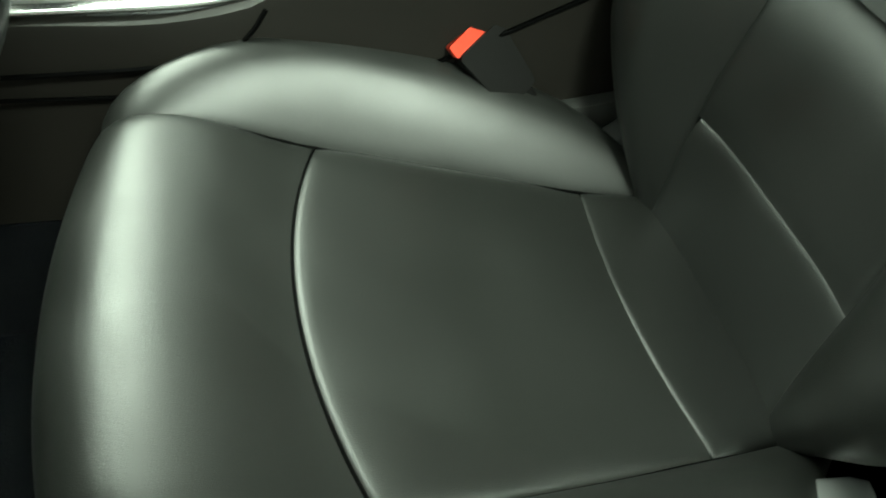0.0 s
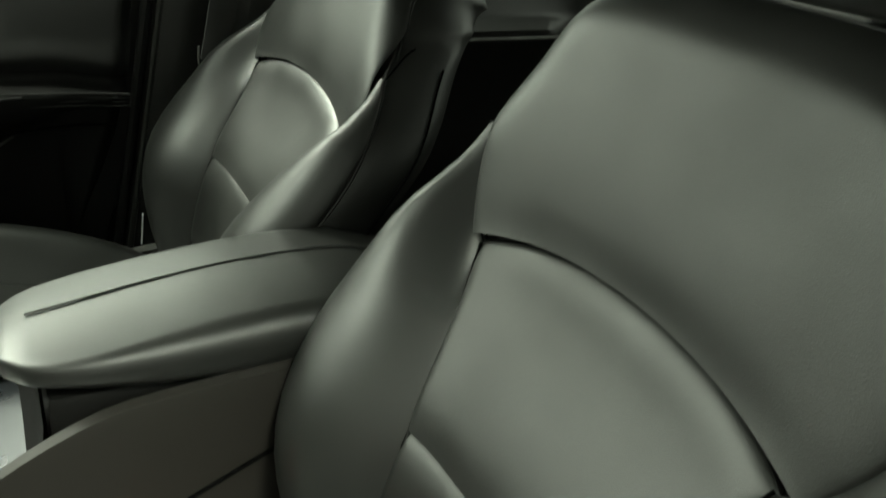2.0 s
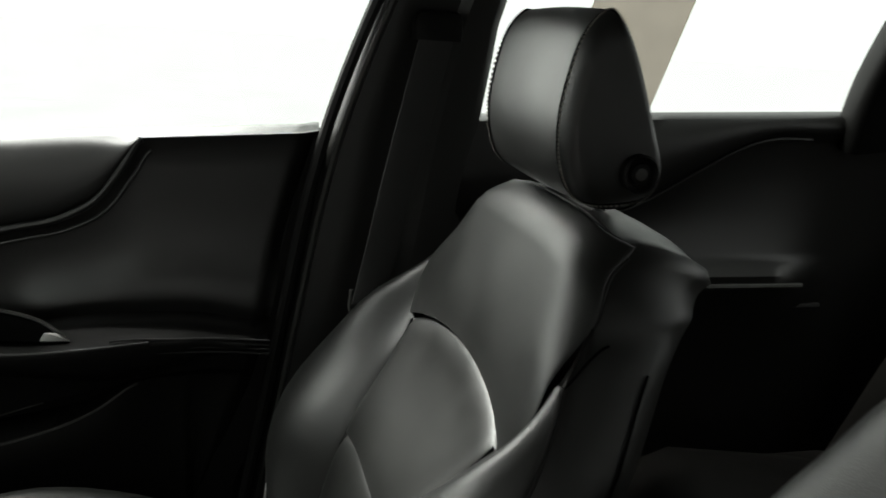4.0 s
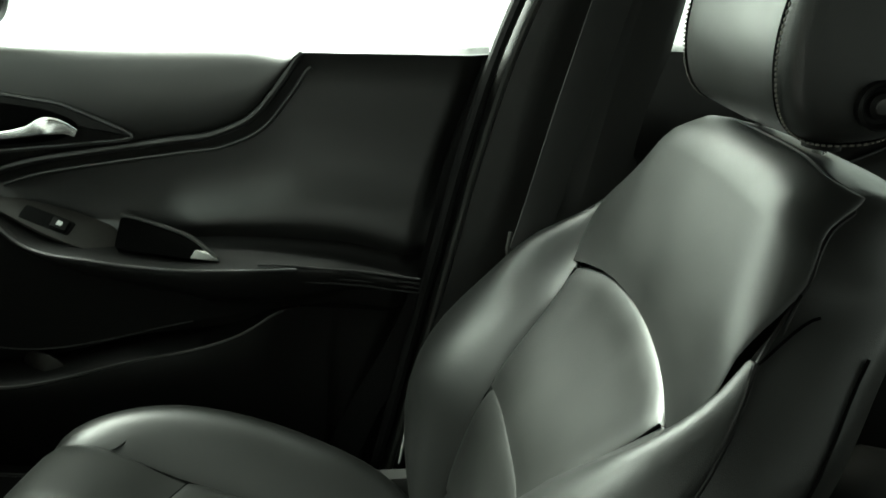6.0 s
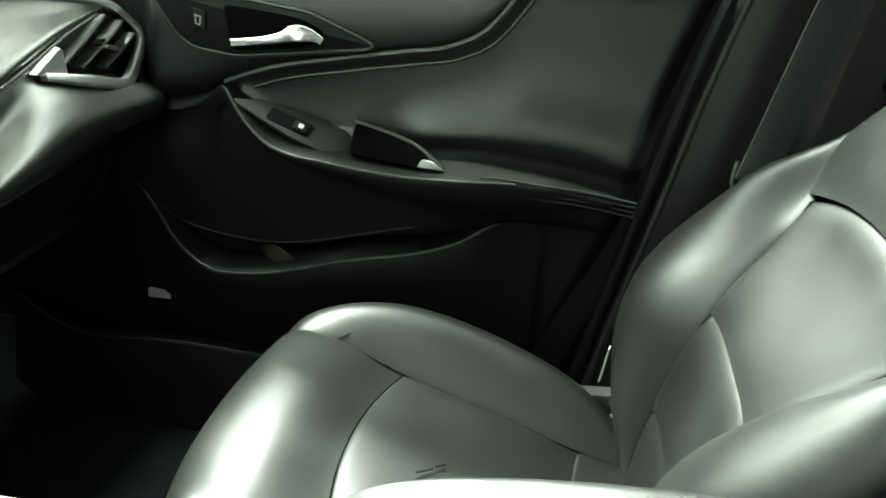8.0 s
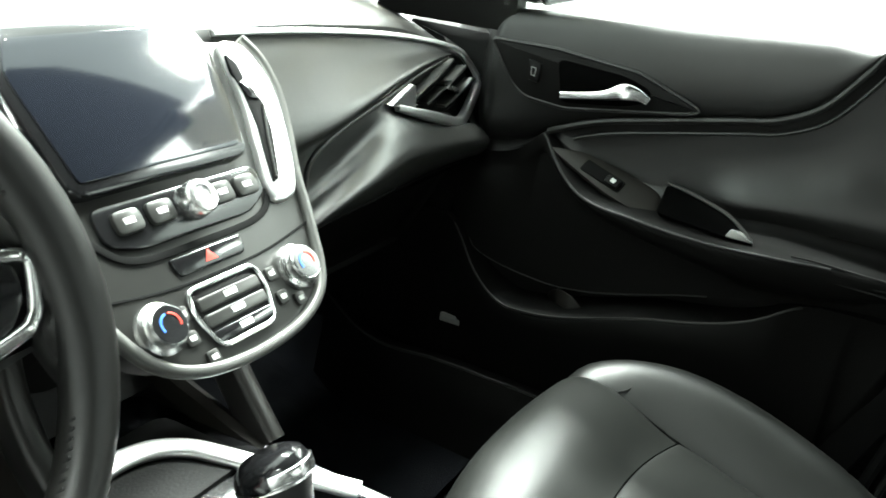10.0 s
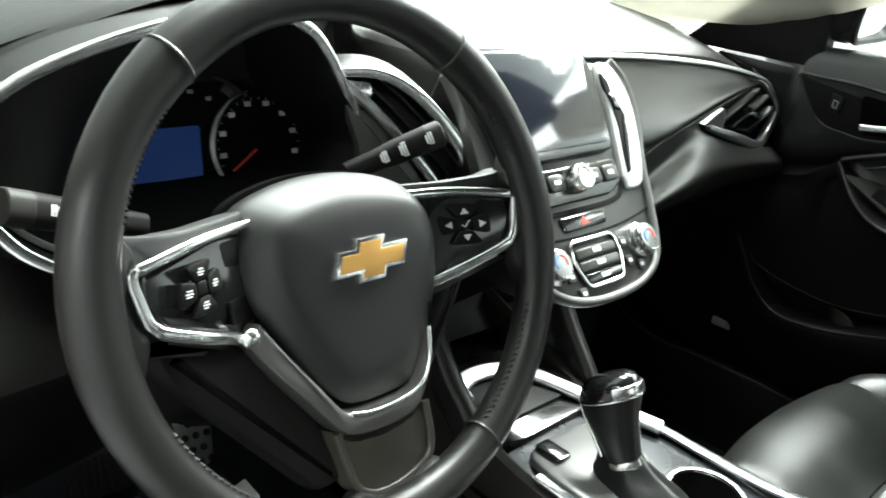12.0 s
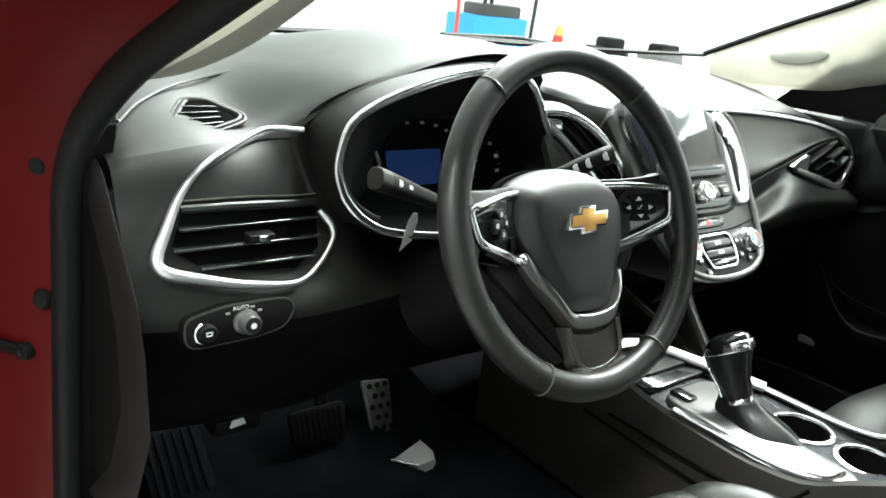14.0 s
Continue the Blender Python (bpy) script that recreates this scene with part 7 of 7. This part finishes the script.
for sg in (-1, 1):
    sp = [(sg * 0.05, 0.050), (sg * 0.115, 0.045), (sg * 0.150, 0.045), (sg * 0.174, 0.050), (sg * 0.177, -0.030), (sg * 0.155, -0.020), (sg * 0.12, -0.032), (sg * 0.085, -0.046), (sg * 0.05, -0.06)]
    part("spoke", plate(SW, round_corners(sp, 0.008), -0.032, -0.009, 0.004), HUB, wheel, "black spoke")
    kp = round_corners([(sg * 0.060, 0.036), (sg * 0.105, 0.034), (sg * 0.158, 0.024), (sg * 0.160, 0.006), (sg * 0.148, -0.012), (sg * 0.085, -0.034), (sg * 0.055, -0.03)], 0.006)
    part("key_panel", plate(SW, kp, -0.011, -0.0055, 0.002), GLOSS, wheel, "gloss black key panel")
    ln = spline([SW(sg * a, b, -0.003) for a, b in ((0.060, 0.0400), (0.11, 0.0365), (0.152, 0.0285), (0.1625, 0.0255), (0.1655, 0.020), (0.1610, -0.002), (0.1565, -0.0095), (0.149, -0.0145), (0.12, -0.025), (0.086, -0.0355))], 6)
    part("spoke_trim", sweep(ln, rrect(0.0038, 0.0034, 0.0024), up=WH.n, taper=lambda t: 0.85 + 0.35 * t), CHROME, wheel, "chrome spoke edge")
    cx_, cy_ = sg * 0.120, 0.0075
    lean = -0.10 * sg
    for ux, uy in ((0, 1), (0, -1), (-1, 0), (1, 0)):
        # four petals round a square middle, the outer ones cut off by the pad's slanted outline
        near_, far_ = 0.0052, 0.0165 if uy else 0.0185
        wn_, wf = 0.0050, 0.0115 if uy else 0.0085
        ol = [(-wn_, near_), (wn_, near_), (wf, far_ * 0.92), (wf * 0.6, far_), (-wf * 0.6, far_), (-wf, far_ * 0.92)]
        ol = [(cx_ + x * uy + y * ux, cy_ + y * uy - x * ux + lean * (x * uy + y * ux)) for x, y in ol]
        a, b = cx_ + ux * 0.0118, cy_ + uy * 0.0105 + lean * ux * 0.0118
        tri3 = [(a + ux * 0.0030, b + uy * 0.0030), (a - ux * 0.002 - uy * 0.0030, b - uy * 0.002 + ux * 0.0030), (a - ux * 0.002 + uy * 0.0030, b - uy * 0.002 - ux * 0.0030)]
        key("four_way_key", ol, -0.0012, [tri3] if sg > 0 else bars(a, b, 0.0028))
    mid = key("middle_key", [(cx_ - 0.0046, cy_ - 0.0046), (cx_ + 0.0046, cy_ - 0.0046), (cx_ + 0.0046, cy_ + 0.0046), (cx_ - 0.0046, cy_ + 0.0046)], -0.0018, [])
    if sg > 0:
        part("key_mark", sweep([SW(cx_ - 0.0025, cy_, -0.0014), SW(cx_ - 0.0005, cy_ - 0.002, -0.0014), SW(cx_ + 0.003, cy_ + 0.003, -0.0014)], rrect(0.0006, 0.0003, 0.0002, 1), up=SW.n), MARK, mid, "white tick")
    for b0, b1 in ((0.033, 0.013), (-0.006, -0.026)):
        a0, a1 = sg * 0.070, sg * 0.0955
        key("square_key", [(a0, b0), (a1, b0 - 0.002), (a1, b1 + (0.002 if b1 < 0 else 0)), (a0, b1)], -0.003, bars(sg * 0.0835, (b0 + b1) / 2, 0.0026))
# airbag pad: facets along its sides, a soft dome in the middle
A0 = 0.008
po = [(0.0, 0.066), (0.040, 0.062), (0.072, 0.050), (0.088, 0.030), (0.090, 0.006), (0.080, -0.026), (0.062, -0.058), (0.046, -0.084), (0.032, -0.098), (0.014, -0.102), (-0.014, -0.102), (-0.032, -0.098), (-0.046, -0.084), (-0.062, -0.058), (-0.080, -0.026), (-0.090, 0.006), (-0.089, 0.030), (-0.076, 0.050), (-0.040, 0.062)]
pos = [(p.x + A0, p.y) for p in spline([V(a, b, 0) for a, b in po], 4, closed=True)]
edge_h = curve1([-0.10, -0.06, -0.03, 0.0, 0.03, 0.065], [-0.017, -0.022, -0.028, -0.036, -0.046, -0.060])
rings = [[WH(a, b, edge_h(b) - 0.02) for a, b in inset(pos, 0.004)]]
for k, g in ((1.0, 0.0), (0.992, 0.12), (0.975, 0.22), (0.92, 0.42), (0.85, 0.62), (0.80, 0.74), (0.77, 0.80), (0.70, 0.86), (0.58, 0.92), (0.42, 0.965), (0.24, 0.99), (0.08, 1.0)):
    ring_ = []
    for a, b in pos:
        aa, bb = A0 + (a - A0) * k, -0.012 + (b + 0.012) * k
        ring_.append(WH(aa, bb, lerp(edge_h(b), -0.0075, g)))
    rings.append(ring_)
hub = part("airbag_cover", loft(rings), HUB, wheel, "domed black airbag cover", sharp=60)
part("hub_gap", loft([[WH(a, b, edge_h(b) - 0.018) for a, b in inset(pos, -0.0022)], [WH(a, b, edge_h(b) - 0.006) for a, b in inset(pos, -0.0022)]]), PIT_SHADE, wheel)
# plain bow-shaped badge: gold with a chrome border
bx = [(-0.035, -0.0085), (-0.028, 0.0095), (-0.0135, 0.0095), (-0.011, 0.0165), (0.0145, 0.0165), (0.0122, 0.0095), (0.035, 0.0095), (0.029, -0.0085), (0.0125, -0.0085), (0.0100, -0.0150), (-0.0150, -0.0150), (-0.0128, -0.0085)]
BP = Plane(WH(0.010, 0.0, -0.0065), WH.u, WH.v)
bd = part("badge", plate(BP, bx, -0.004, 0.0035, 0.0012), CHROME, wheel, "chrome-edged gold badge")
part("badge_inlay", plate(BP, inset(bx, 0.0030), 0.003, 0.0045, 0.0008), GOLD, bd, "gold inlay")
for dy_, w_ in ((0.0, 0.006), (-0.006, 0.009)):
    part("cover_mark", plate(WH, [(0.020 - w_, -0.066 + dy_), (0.020 + w_, -0.066 + dy_), (0.020 + w_, -0.063 + dy_), (0.020 - w_, -0.063 + dy_)], -0.02, -0.0098, 0.0003), PLASTIC, hub, "faint embossed mark")


# satin chevron round the cover's lower edge, the shield under it and the wing at its side
class Chevron(Plane):
    def __call__(self, a, b, h=0.0):
        hh = h - 0.020 + 0.013 * smooth((-0.036 - b) / 0.055)
        return self.o + self.u * a + self.v * b + self.n * hh


CH = Chevron(WH.o, WH.u, WH.v)
band_out = [(-0.094, -0.036), (-0.080, -0.058), (-0.060, -0.087), (-0.042, -0.110), (-0.028, -0.119), (0.0, -0.122), (0.026, -0.119), (0.040, -0.108), (0.052, -0.085), (0.064, -0.055), (0.072, -0.035)]
band_in = [(0.066, -0.040), (0.058, -0.060), (0.046, -0.085), (0.034, -0.100), (0.014, -0.1045), (-0.012, -0.1045), (-0.030, -0.101), (-0.040, -0.092), (-0.056, -0.066), (-0.070, -0.042), (-0.080, -0.026)]
sm = lambda pts: [(p.x, p.y) for p in spline([V(a, b, 0) for a, b in pts], 3)]  # noqa: E731
part("chevron", plate(CH, sm(band_out) + sm(band_in), -0.016, 0.004, 0.003), CHEVRON, wheel, "dark satin chevron under the cover")
part("chevron_edge", sweep(spline([CH(a, b, 0.0045) for a, b in ((-0.030, -0.1025), (-0.012, -0.1062), (0.014, -0.1062), (0.036, -0.1005), (0.048, -0.085), (0.058, -0.062))], 6), rrect(0.0018, 0.0018, 0.0014), up=WH.n), CHROME, wheel, "chrome chevron edge")
part("chrome_joint", knob(Plane(CH(-0.087, -0.0345, 0.0), WH.u, WH.v), 0, 0, -0.004, ((0.0075, 0), (0.0070, 0.006), (0.0045, 0.0085), (0.0015, 0.0092)), 18), CHROME, wheel, "chrome end of the spoke edge")
shield = [(-0.040, -0.112), (-0.026, -0.122), (0.0, -0.125), (0.026, -0.122), (0.042, -0.110), (0.044, -0.146), (0.038, -0.162), (0.010, -0.171), (-0.014, -0.171), (-0.031, -0.162)]
part("shield", plate(WH, round_corners(shield, 0.006), -0.030, -0.010, 0.004), SHIELD, wheel, "satin bronze-black shield of the lower spoke")
part("shield_lip", sweep(spline([WH(a, b, -0.009) for a, b in ((-0.040, -0.114), (-0.036, -0.138), (-0.030, -0.158), (-0.014, -0.168), (0.012, -0.168), (0.037, -0.159), (0.0435, -0.144), (0.043, -0.116))], 5), rrect(0.0032, 0.0022, 0.002), up=WH.n), SHIELD, wheel, "rounded lip of the shield")
for sg, k in ((-1, 1.0), (1, 0.94)):
    wing = [(sg * 0.152 * k, -0.022), (sg * 0.090, -0.034), (sg * 0.040, -0.108), (sg * 0.026, -0.156), (sg * 0.05, -0.160), (sg * 0.086 * k, -0.118), (sg * 0.124 * k, -0.074), (sg * 0.148 * k, -0.045)]
    part("spoke_wing", plate(WH, round_corners(wing, 0.010), -0.060 if sg > 0 else -0.046, -0.044 if sg > 0 else -0.024, 0.012), PLASTIC, wheel, "dark carrier wing behind the lower spoke")
# leather lobes where the rim runs out into the spokes
for lobe in ([(-0.182, 0.066), (-0.166, 0.048), (-0.160, 0.032), (-0.172, 0.020), (-0.170, 0.0), (-0.160, -0.014), (-0.166, -0.034), (-0.178, -0.056), (-0.190, -0.01), (-0.190, 0.03)],
             [(0.176, 0.066), (0.160, 0.048), (0.160, 0.034), (0.170, 0.020), (0.168, 0.0), (0.158, -0.014), (0.160, -0.034), (0.172, -0.056), (0.184, -0.01), (0.184, 0.03)],
             [(-0.072, -0.174), (-0.050, -0.170), (-0.034, -0.160), (-0.012, -0.169), (0.012, -0.169), (0.040, -0.160), (0.054, -0.168), (0.072, -0.172), (0.04, -0.186), (-0.04, -0.186)]):
    part("rim_lobe", plate(WH, [(p.x, p.y) for p in spline([V(a, b, 0) for a, b in lobe], 4, closed=True)], -0.016, 0.0, 0.006, dome=0.004), RIM_LEATHER, wheel, "black leather lobe of the rim")
part("hub_back", knob(WH, 0.005, -0.025, -0.085, ((0.045, 0), (0.055, 0.03), (0.055, 0.030)), 28), PLASTIC, wheel)

# column shroud and stalks
column = thing("steering_column", "black steering column shroud", "steering column", (-0.55, -0.37, 0.58))
rings = []
for h, rx, ry, dz in ((-0.03, 0.055, 0.04, -0.01), (-0.06, 0.062, 0.048, -0.015), (-0.14, 0.07, 0.06, -0.03), (-0.26, 0.085, 0.085, -0.05)):
    rings.append([WH(rx * math.cos(t), ry * math.sin(t) + dz - 0.02, h) for t in np.linspace(0, 2 * math.pi, 26, endpoint=False)])
part("shroud", loft(rings), PLASTIC, column)


def stalk(name, label, p0, p1, up, marks):
    s = thing(name, label, "control stalk", p0)
    d = (p1 - p0)
    ln = [p0, p0 + d * 0.3, p0 + d * 0.5, p0 + d * 0.8, p1 - d * 0.03, p1]
    part("arm", sweep(ln, rrect(0.0115, 0.0100, 0.008, 4), up=up, taper=lambda t: 0.8 + 0.3 * smooth(t * 1.6) - (0.25 if t >= 0.99 else 0)), PLASTIC, s, "black stalk arm")
    part("end_cap", sweep([p1 - d * 0.16, p1 - d * 0.15, p1 + d * 0.01, p1 + d * 0.02], rrect(0.0128, 0.0115, 0.009, 4), up=up, taper=lambda t: 0.97 + (0.03 if 0.2 < t < 0.8 else -0.05)), BROWN_PLASTIC, s, "turning end cap")
    sd = d.normalized().cross(Vector(up)).normalized()
    w = sd.cross(d.normalized()).normalized()
    for t, k in marks:
        hw_ = 0.0104 if t < 0.84 else 0.0118
        pl = Plane(p0 + d * t + w * hw_, sd, d)
        fl = -1 if pl.n.dot(w) < 0 else 1
        for q in (-0.0026, 0.0, 0.0026):
            x_ = 0.0034 * k * (0.7 if q < 0 else 1.0)
            part("stalk_mark", plate(pl, [(-x_, q - 0.0007), (x_, q - 0.0007), (x_, q + 0.0007), (-x_, q + 0.0007)], *sorted((fl * -0.003, fl * 0.0006)), 0.0001), MARK, s, "white printed symbol")
    return s


stalk("indicator_stalk", "black indicator stalk with white symbols", V(-0.575, -0.455, 0.628), V(-0.551, -0.562, 0.669), V(0.9, 0.1, 0.45), ((0.55, 0.8), (0.72, 1.2)))
stalk("wiper_stalk", "black wiper stalk with white symbols", V(-0.572, -0.262, 0.646), V(-0.546, -0.176, 0.682), V(0.9, -0.1, 0.45), ((0.38, 1.6), (0.58, 2.0), (0.86, 1.7)))
flap = thing("card_tag", "small grey card tag hanging under the indicator stalk", "tag", (-0.598, -0.468, 0.615))
part("tag_sheet", plate(Plane((-0.599, -0.468, 0.580), (0.15, 1, 0), (0.12, 0, 1)), [(-0.010, -0.023), (0.004, -0.010), (0.008, 0.018), (0.005, 0.028), (0.000, 0.028), (-0.005, 0.018)], -0.0008, 0.0008, 0.0003), LABEL, flap)

# ---- pedals, hood lever, floor mats ----
acc = thing("accelerator_pedal", "metal-faced accelerator pedal with rubber studs", "pedal", (-1.0, -0.165, 0.0))
AP = Plane((-1.0, -0.17, 0.06), (0.05, 1, 0), (-0.42, 0, 0.9))
part("pedal_plate", plate(AP, round_corners([(-0.026, -0.055), (0.024, -0.058), (0.030, 0.05), (-0.034, 0.056)], 0.008), -0.008, 0.0, 0.002), METAL, acc, "bare metal pedal plate")
for r_ in range(5):
    for c_ in range(2 + (r_ % 2 == 0)):
        a = (c_ - (1 if r_ % 2 == 0 else 0.5)) * 0.018
        part("stud", knob(AP, a, -0.042 + 0.021 * r_, 0, ((0.0058, 0), (0.0055, 0.003), (0.004, 0.004)), 10), RUBBER, acc, "black rubber stud")
part("pedal_arm", sweep([AP(0, 0.0, -0.012), V(-1.06, -0.17, 0.16), V(-1.10, -0.17, 0.32)], rrect(0.008, 0.012), up=V(0, 1, 0)), PLASTIC, acc)
brk = thing("brake_pedal", "wide black ribbed brake pedal", "pedal", (-1.0, -0.31, 0.05))
BPk = Plane((-0.99, -0.315, 0.062), (0, 1, 0), (-0.4, 0, 0.9))
part("pedal_pad", plate(BPk, round_corners([(-0.056, -0.034), (0.056, -0.034), (0.060, 0.034), (-0.060, 0.034)], 0.010), -0.012, 0.0, 0.003), RUBBER, brk)
for k in range(9):
    part("rib", sweep([BPk(-0.046 + 0.0115 * k, -0.026, 0.001), BPk(-0.046 + 0.0115 * k, 0.026, 0.001)], rrect(0.0025, 0.002), up=BPk.n), RUBBER, brk)
part("pedal_arm", sweep([BPk(0.02, 0.0, -0.012), V(-1.06, -0.30, 0.17), V(-1.10, -0.30, 0.34)], rrect(0.008, 0.012), up=V(0, 1, 0)), PLASTIC, brk)
hood = thing("hood_release", "black hood release lever with a white symbol", "lever", (-0.755, -0.61, 0.28))
part("lever_body", box_bm(-0.785, -0.745, -0.645, -0.575, 0.262, 0.284, 0.008), PLASTIC, hood)
HP = Plane((-0.744, -0.612, 0.276), (0, 1, 0.1), (-0.1, 0, 1))
part("lever_mark", plate(HP, round_corners([(-0.012, -0.004), (0.012, -0.004), (0.008, 0.006), (-0.008, 0.006)], 0.002), -0.002, 0.001, 0.0003), MARK, hood, "white printed symbol")
rest = thing("foot_rest", "black ribbed foot rest beside the pedals", "foot rest", (-1.0, -0.55, -0.03))
FP = Plane((-0.98, -0.58, 0.03), (0, 1, 0), (-0.75, 0, 0.66))
part("rest_pad", plate(FP, round_corners([(-0.06, -0.09), (0.05, -0.09), (0.05, 0.10), (-0.06, 0.10)], 0.012), -0.02, 0.0, 0.003), CARPET, rest)
for k in range(6):
    part("rib", sweep([FP(-0.045 + 0.016 * k, -0.08, 0.001), FP(-0.045 + 0.016 * k, 0.09, 0.001)], rrect(0.003, 0.003), up=FP.n), CARPET, rest)
for y0, y1, nm in ((-0.64, -0.17, "black carpet floor mat in the driver's footwell"), (0.18, 0.66, "black carpet floor mat in the passenger footwell")):
    mat_ = thing("floor_mat", nm, "floor mat", ((-0.75), (y0 + y1) / 2, -0.02), group="floor mats")
    rows = []
    for x, z in ((-1.12, 0.115), (-1.06, 0.055), (-1.0, 0.026), (-0.9, 0.0), (-0.7, -0.012), (-0.5, -0.012)):
        rows.append([V(x, y, z + 0.004 * math.sin(9 * y + 5 * x)) for y in np.linspace(y0, y1, 12)])
    m_ = sheet(rows)
    bmesh.ops.solidify(m_, geom=list(m_.faces), thickness=0.008)
    part("mat_sheet", m_, CARPET, mat_)
pl_ = thing("mat_plate", "worn metal and plastic plate lying by the pedals", "plate", (-0.93, -0.11, 0.0))
PPl = Plane((-0.878, -0.172, 0.012), (0.5, 0.8, 0.35), (-0.8, 0.45, 0.25))
part("plate_sheet", plate(PPl, round_corners([(-0.040, 0.004), (0.006, -0.026), (0.040, -0.022), (0.038, 0.030), (0.018, 0.036)], 0.004), -0.02, 0.003, 0.001), LABEL, pl_)
part("plate_edge", tube([PPl(-0.042, 0.004, 0.003), PPl(0.008, -0.028, 0.003)], 0.0035, 8), CHROME, pl_)

# ---- outside the car ----
mirror = thing("wing_mirror", "black-edged passenger wing mirror outside the window", "wing mirror", (-0.58, 0.92, 0.75))
MP = Plane((-0.56, 0.925, 0.835), (-0.12, 1, 0), (0.05, 0, 1))
mo = round_corners([(-0.172, -0.082), (0.120, -0.084), (0.150, -0.05), (0.155, 0.075), (-0.165, 0.078)], 0.03)
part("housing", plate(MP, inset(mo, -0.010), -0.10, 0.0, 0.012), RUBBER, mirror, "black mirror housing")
MIRROR = material("mirror glass", (0.95, 0.95, 0.95), 0.02, metal=1.0, wear=0.0)
part("mirror_glass", plate(MP, mo, 0.0, 0.003, 0.001), MIRROR, mirror, "mirror glass")
part("mirror_edge", tube([MP(a, b, 0.002) for a, b in inset(mo, -0.003)], 0.007, 8, closed=True), RUBBER, mirror, "black edge round the mirror glass")
part("mirror_foot", sweep([V(-0.66, 0.78, 0.755), V(-0.63, 0.84, 0.78)], rrect(0.03, 0.02), up=V(0, 0, 1)), RUBBER, mirror)

beam = thing("leaning_slab", "leaning grey-brown concrete slab outside the rear window", "concrete slab", (3.83, 7.5, 0.1))
part("slab_body", sweep([V(3.80, 7.55, 0.22), V(4.73, 7.45, 3.2)], rrect(0.46, 0.18, 0.02), up=V(0.45, 0.9, 0)), BEAM, beam)
part("slab_foot", box_bm(3.48, 4.23, 7.3, 7.8, -0.34, 0.21, 0.02), MARK, beam, "white base block")

binn = thing("storage_bin", "bright blue plastic bin standing in the hall", "bin", (-7.2, 5.65, -0.34))
part("bin_shell", box_bm(-7.5, -7.0, 5.25, 6.08, -0.34, 0.47, 0.03), BLUE_BIN, binn)
bxx = thing("tool_case", "grey tool case on top of the blue bin", "tool case", (-7.2, 5.7, 0.47))
part("case_body", box_bm(-7.4, -7.05, 5.4, 6.0, 0.47, 0.60, 0.03), SATIN, bxx)
post = thing("signal_post", "thin red post standing in the hall", "post", (-7.0, 5.0, -0.34))
part("post_rod", tube([V(-7.0, 5.02, -0.34), V(-7.0, 4.95, 2.4)], 0.022, 8), RED_MARK, post)
post2 = thing("grey_post", "thin grey post standing in the hall", "post", (-7.0, 2.46, -0.34))
part("post_rod", tube([V(-7.0, 2.46, -0.34), V(-7.0, 2.46, 2.4)], 0.012, 8), SATIN, post2)
for dy, hh, hz in ((6.33, 1.6, 0.74), (5.52, 1.5, 0.9), (5.62, 1.5, 0.86)):
    tri = thing("light_stand", "thin grey stand with a bracket in the hall", "stand", (-7.2, dy, -0.34), group="light stands")
    part("stand_rod", tube([V(-7.2, dy, -0.34), V(-7.2, dy + 0.06, hh)], 0.025, 8), SATIN, tri)
    part("stand_head", box_bm(-7.25, -7.15, dy - 0.16, dy + 0.08, hz - 0.03, hz + 0.04, 0.015), SATIN, tri)
cone = thing("traffic_cone", "pale red and yellow cone standing in the hall", "cone", (-7.0, 6.62, -0.34))
part("cone_body", knob(Plane((-7.0, 6.62, -0.34), (1, 0, 0), (0, 1, 0)), 0, 0, 0, ((0.16, 0), (0.16, 0.05), (0.12, 0.06), (0.06, 0.66)), 16), RED_MARK, cone)
part("cone_tip", knob(Plane((-7.0, 6.62, -0.34), (1, 0, 0), (0, 1, 0)), 0, 0, 0.66, ((0.06, 0), (0.045, 0.08), (0.02, 0.12)), 16), GOLD, cone, "yellow tip")
for y0, y1, z1 in ((7.45, 7.9, 0.34), (8.55, 9.1, 0.30)):
    mc = thing("work_machine", "low grey machine standing in the hall", "machine", (-7.0, (y0 + y1) / 2, -0.34), group="hall machines")
    part("machine_body", box_bm(-7.3, -6.9, y0, y1, -0.34, z1 - 0.12, 0.03), SATIN, mc)
    part("machine_head", box_bm(-7.2, -6.95, y0 + 0.08, y1 - 0.05, z1 - 0.12, z1, 0.04), PLASTIC, mc)
wiper = thing("windscreen_wiper", "black wiper arm lying at the windscreen base", "wiper", (-1.12, 0.35, 0.79))
part("wiper_blade", sweep(spline([V(-1.19, -0.35, 0.758), V(-1.21, 0.0, 0.762), V(-1.20, 0.3, 0.760), V(-1.17, 0.6, 0.752)], 6), rrect(0.006, 0.005), up=V(0, 0, 1)), RUBBER, wiper)
part("wiper_arm", sweep([V(-1.24, 0.50, 0.750), V(-1.24, 0.30, 0.766), V(-1.21, 0.05, 0.765)], rrect(0.008, 0.006), up=V(0, 0, 1)), RUBBER, wiper)
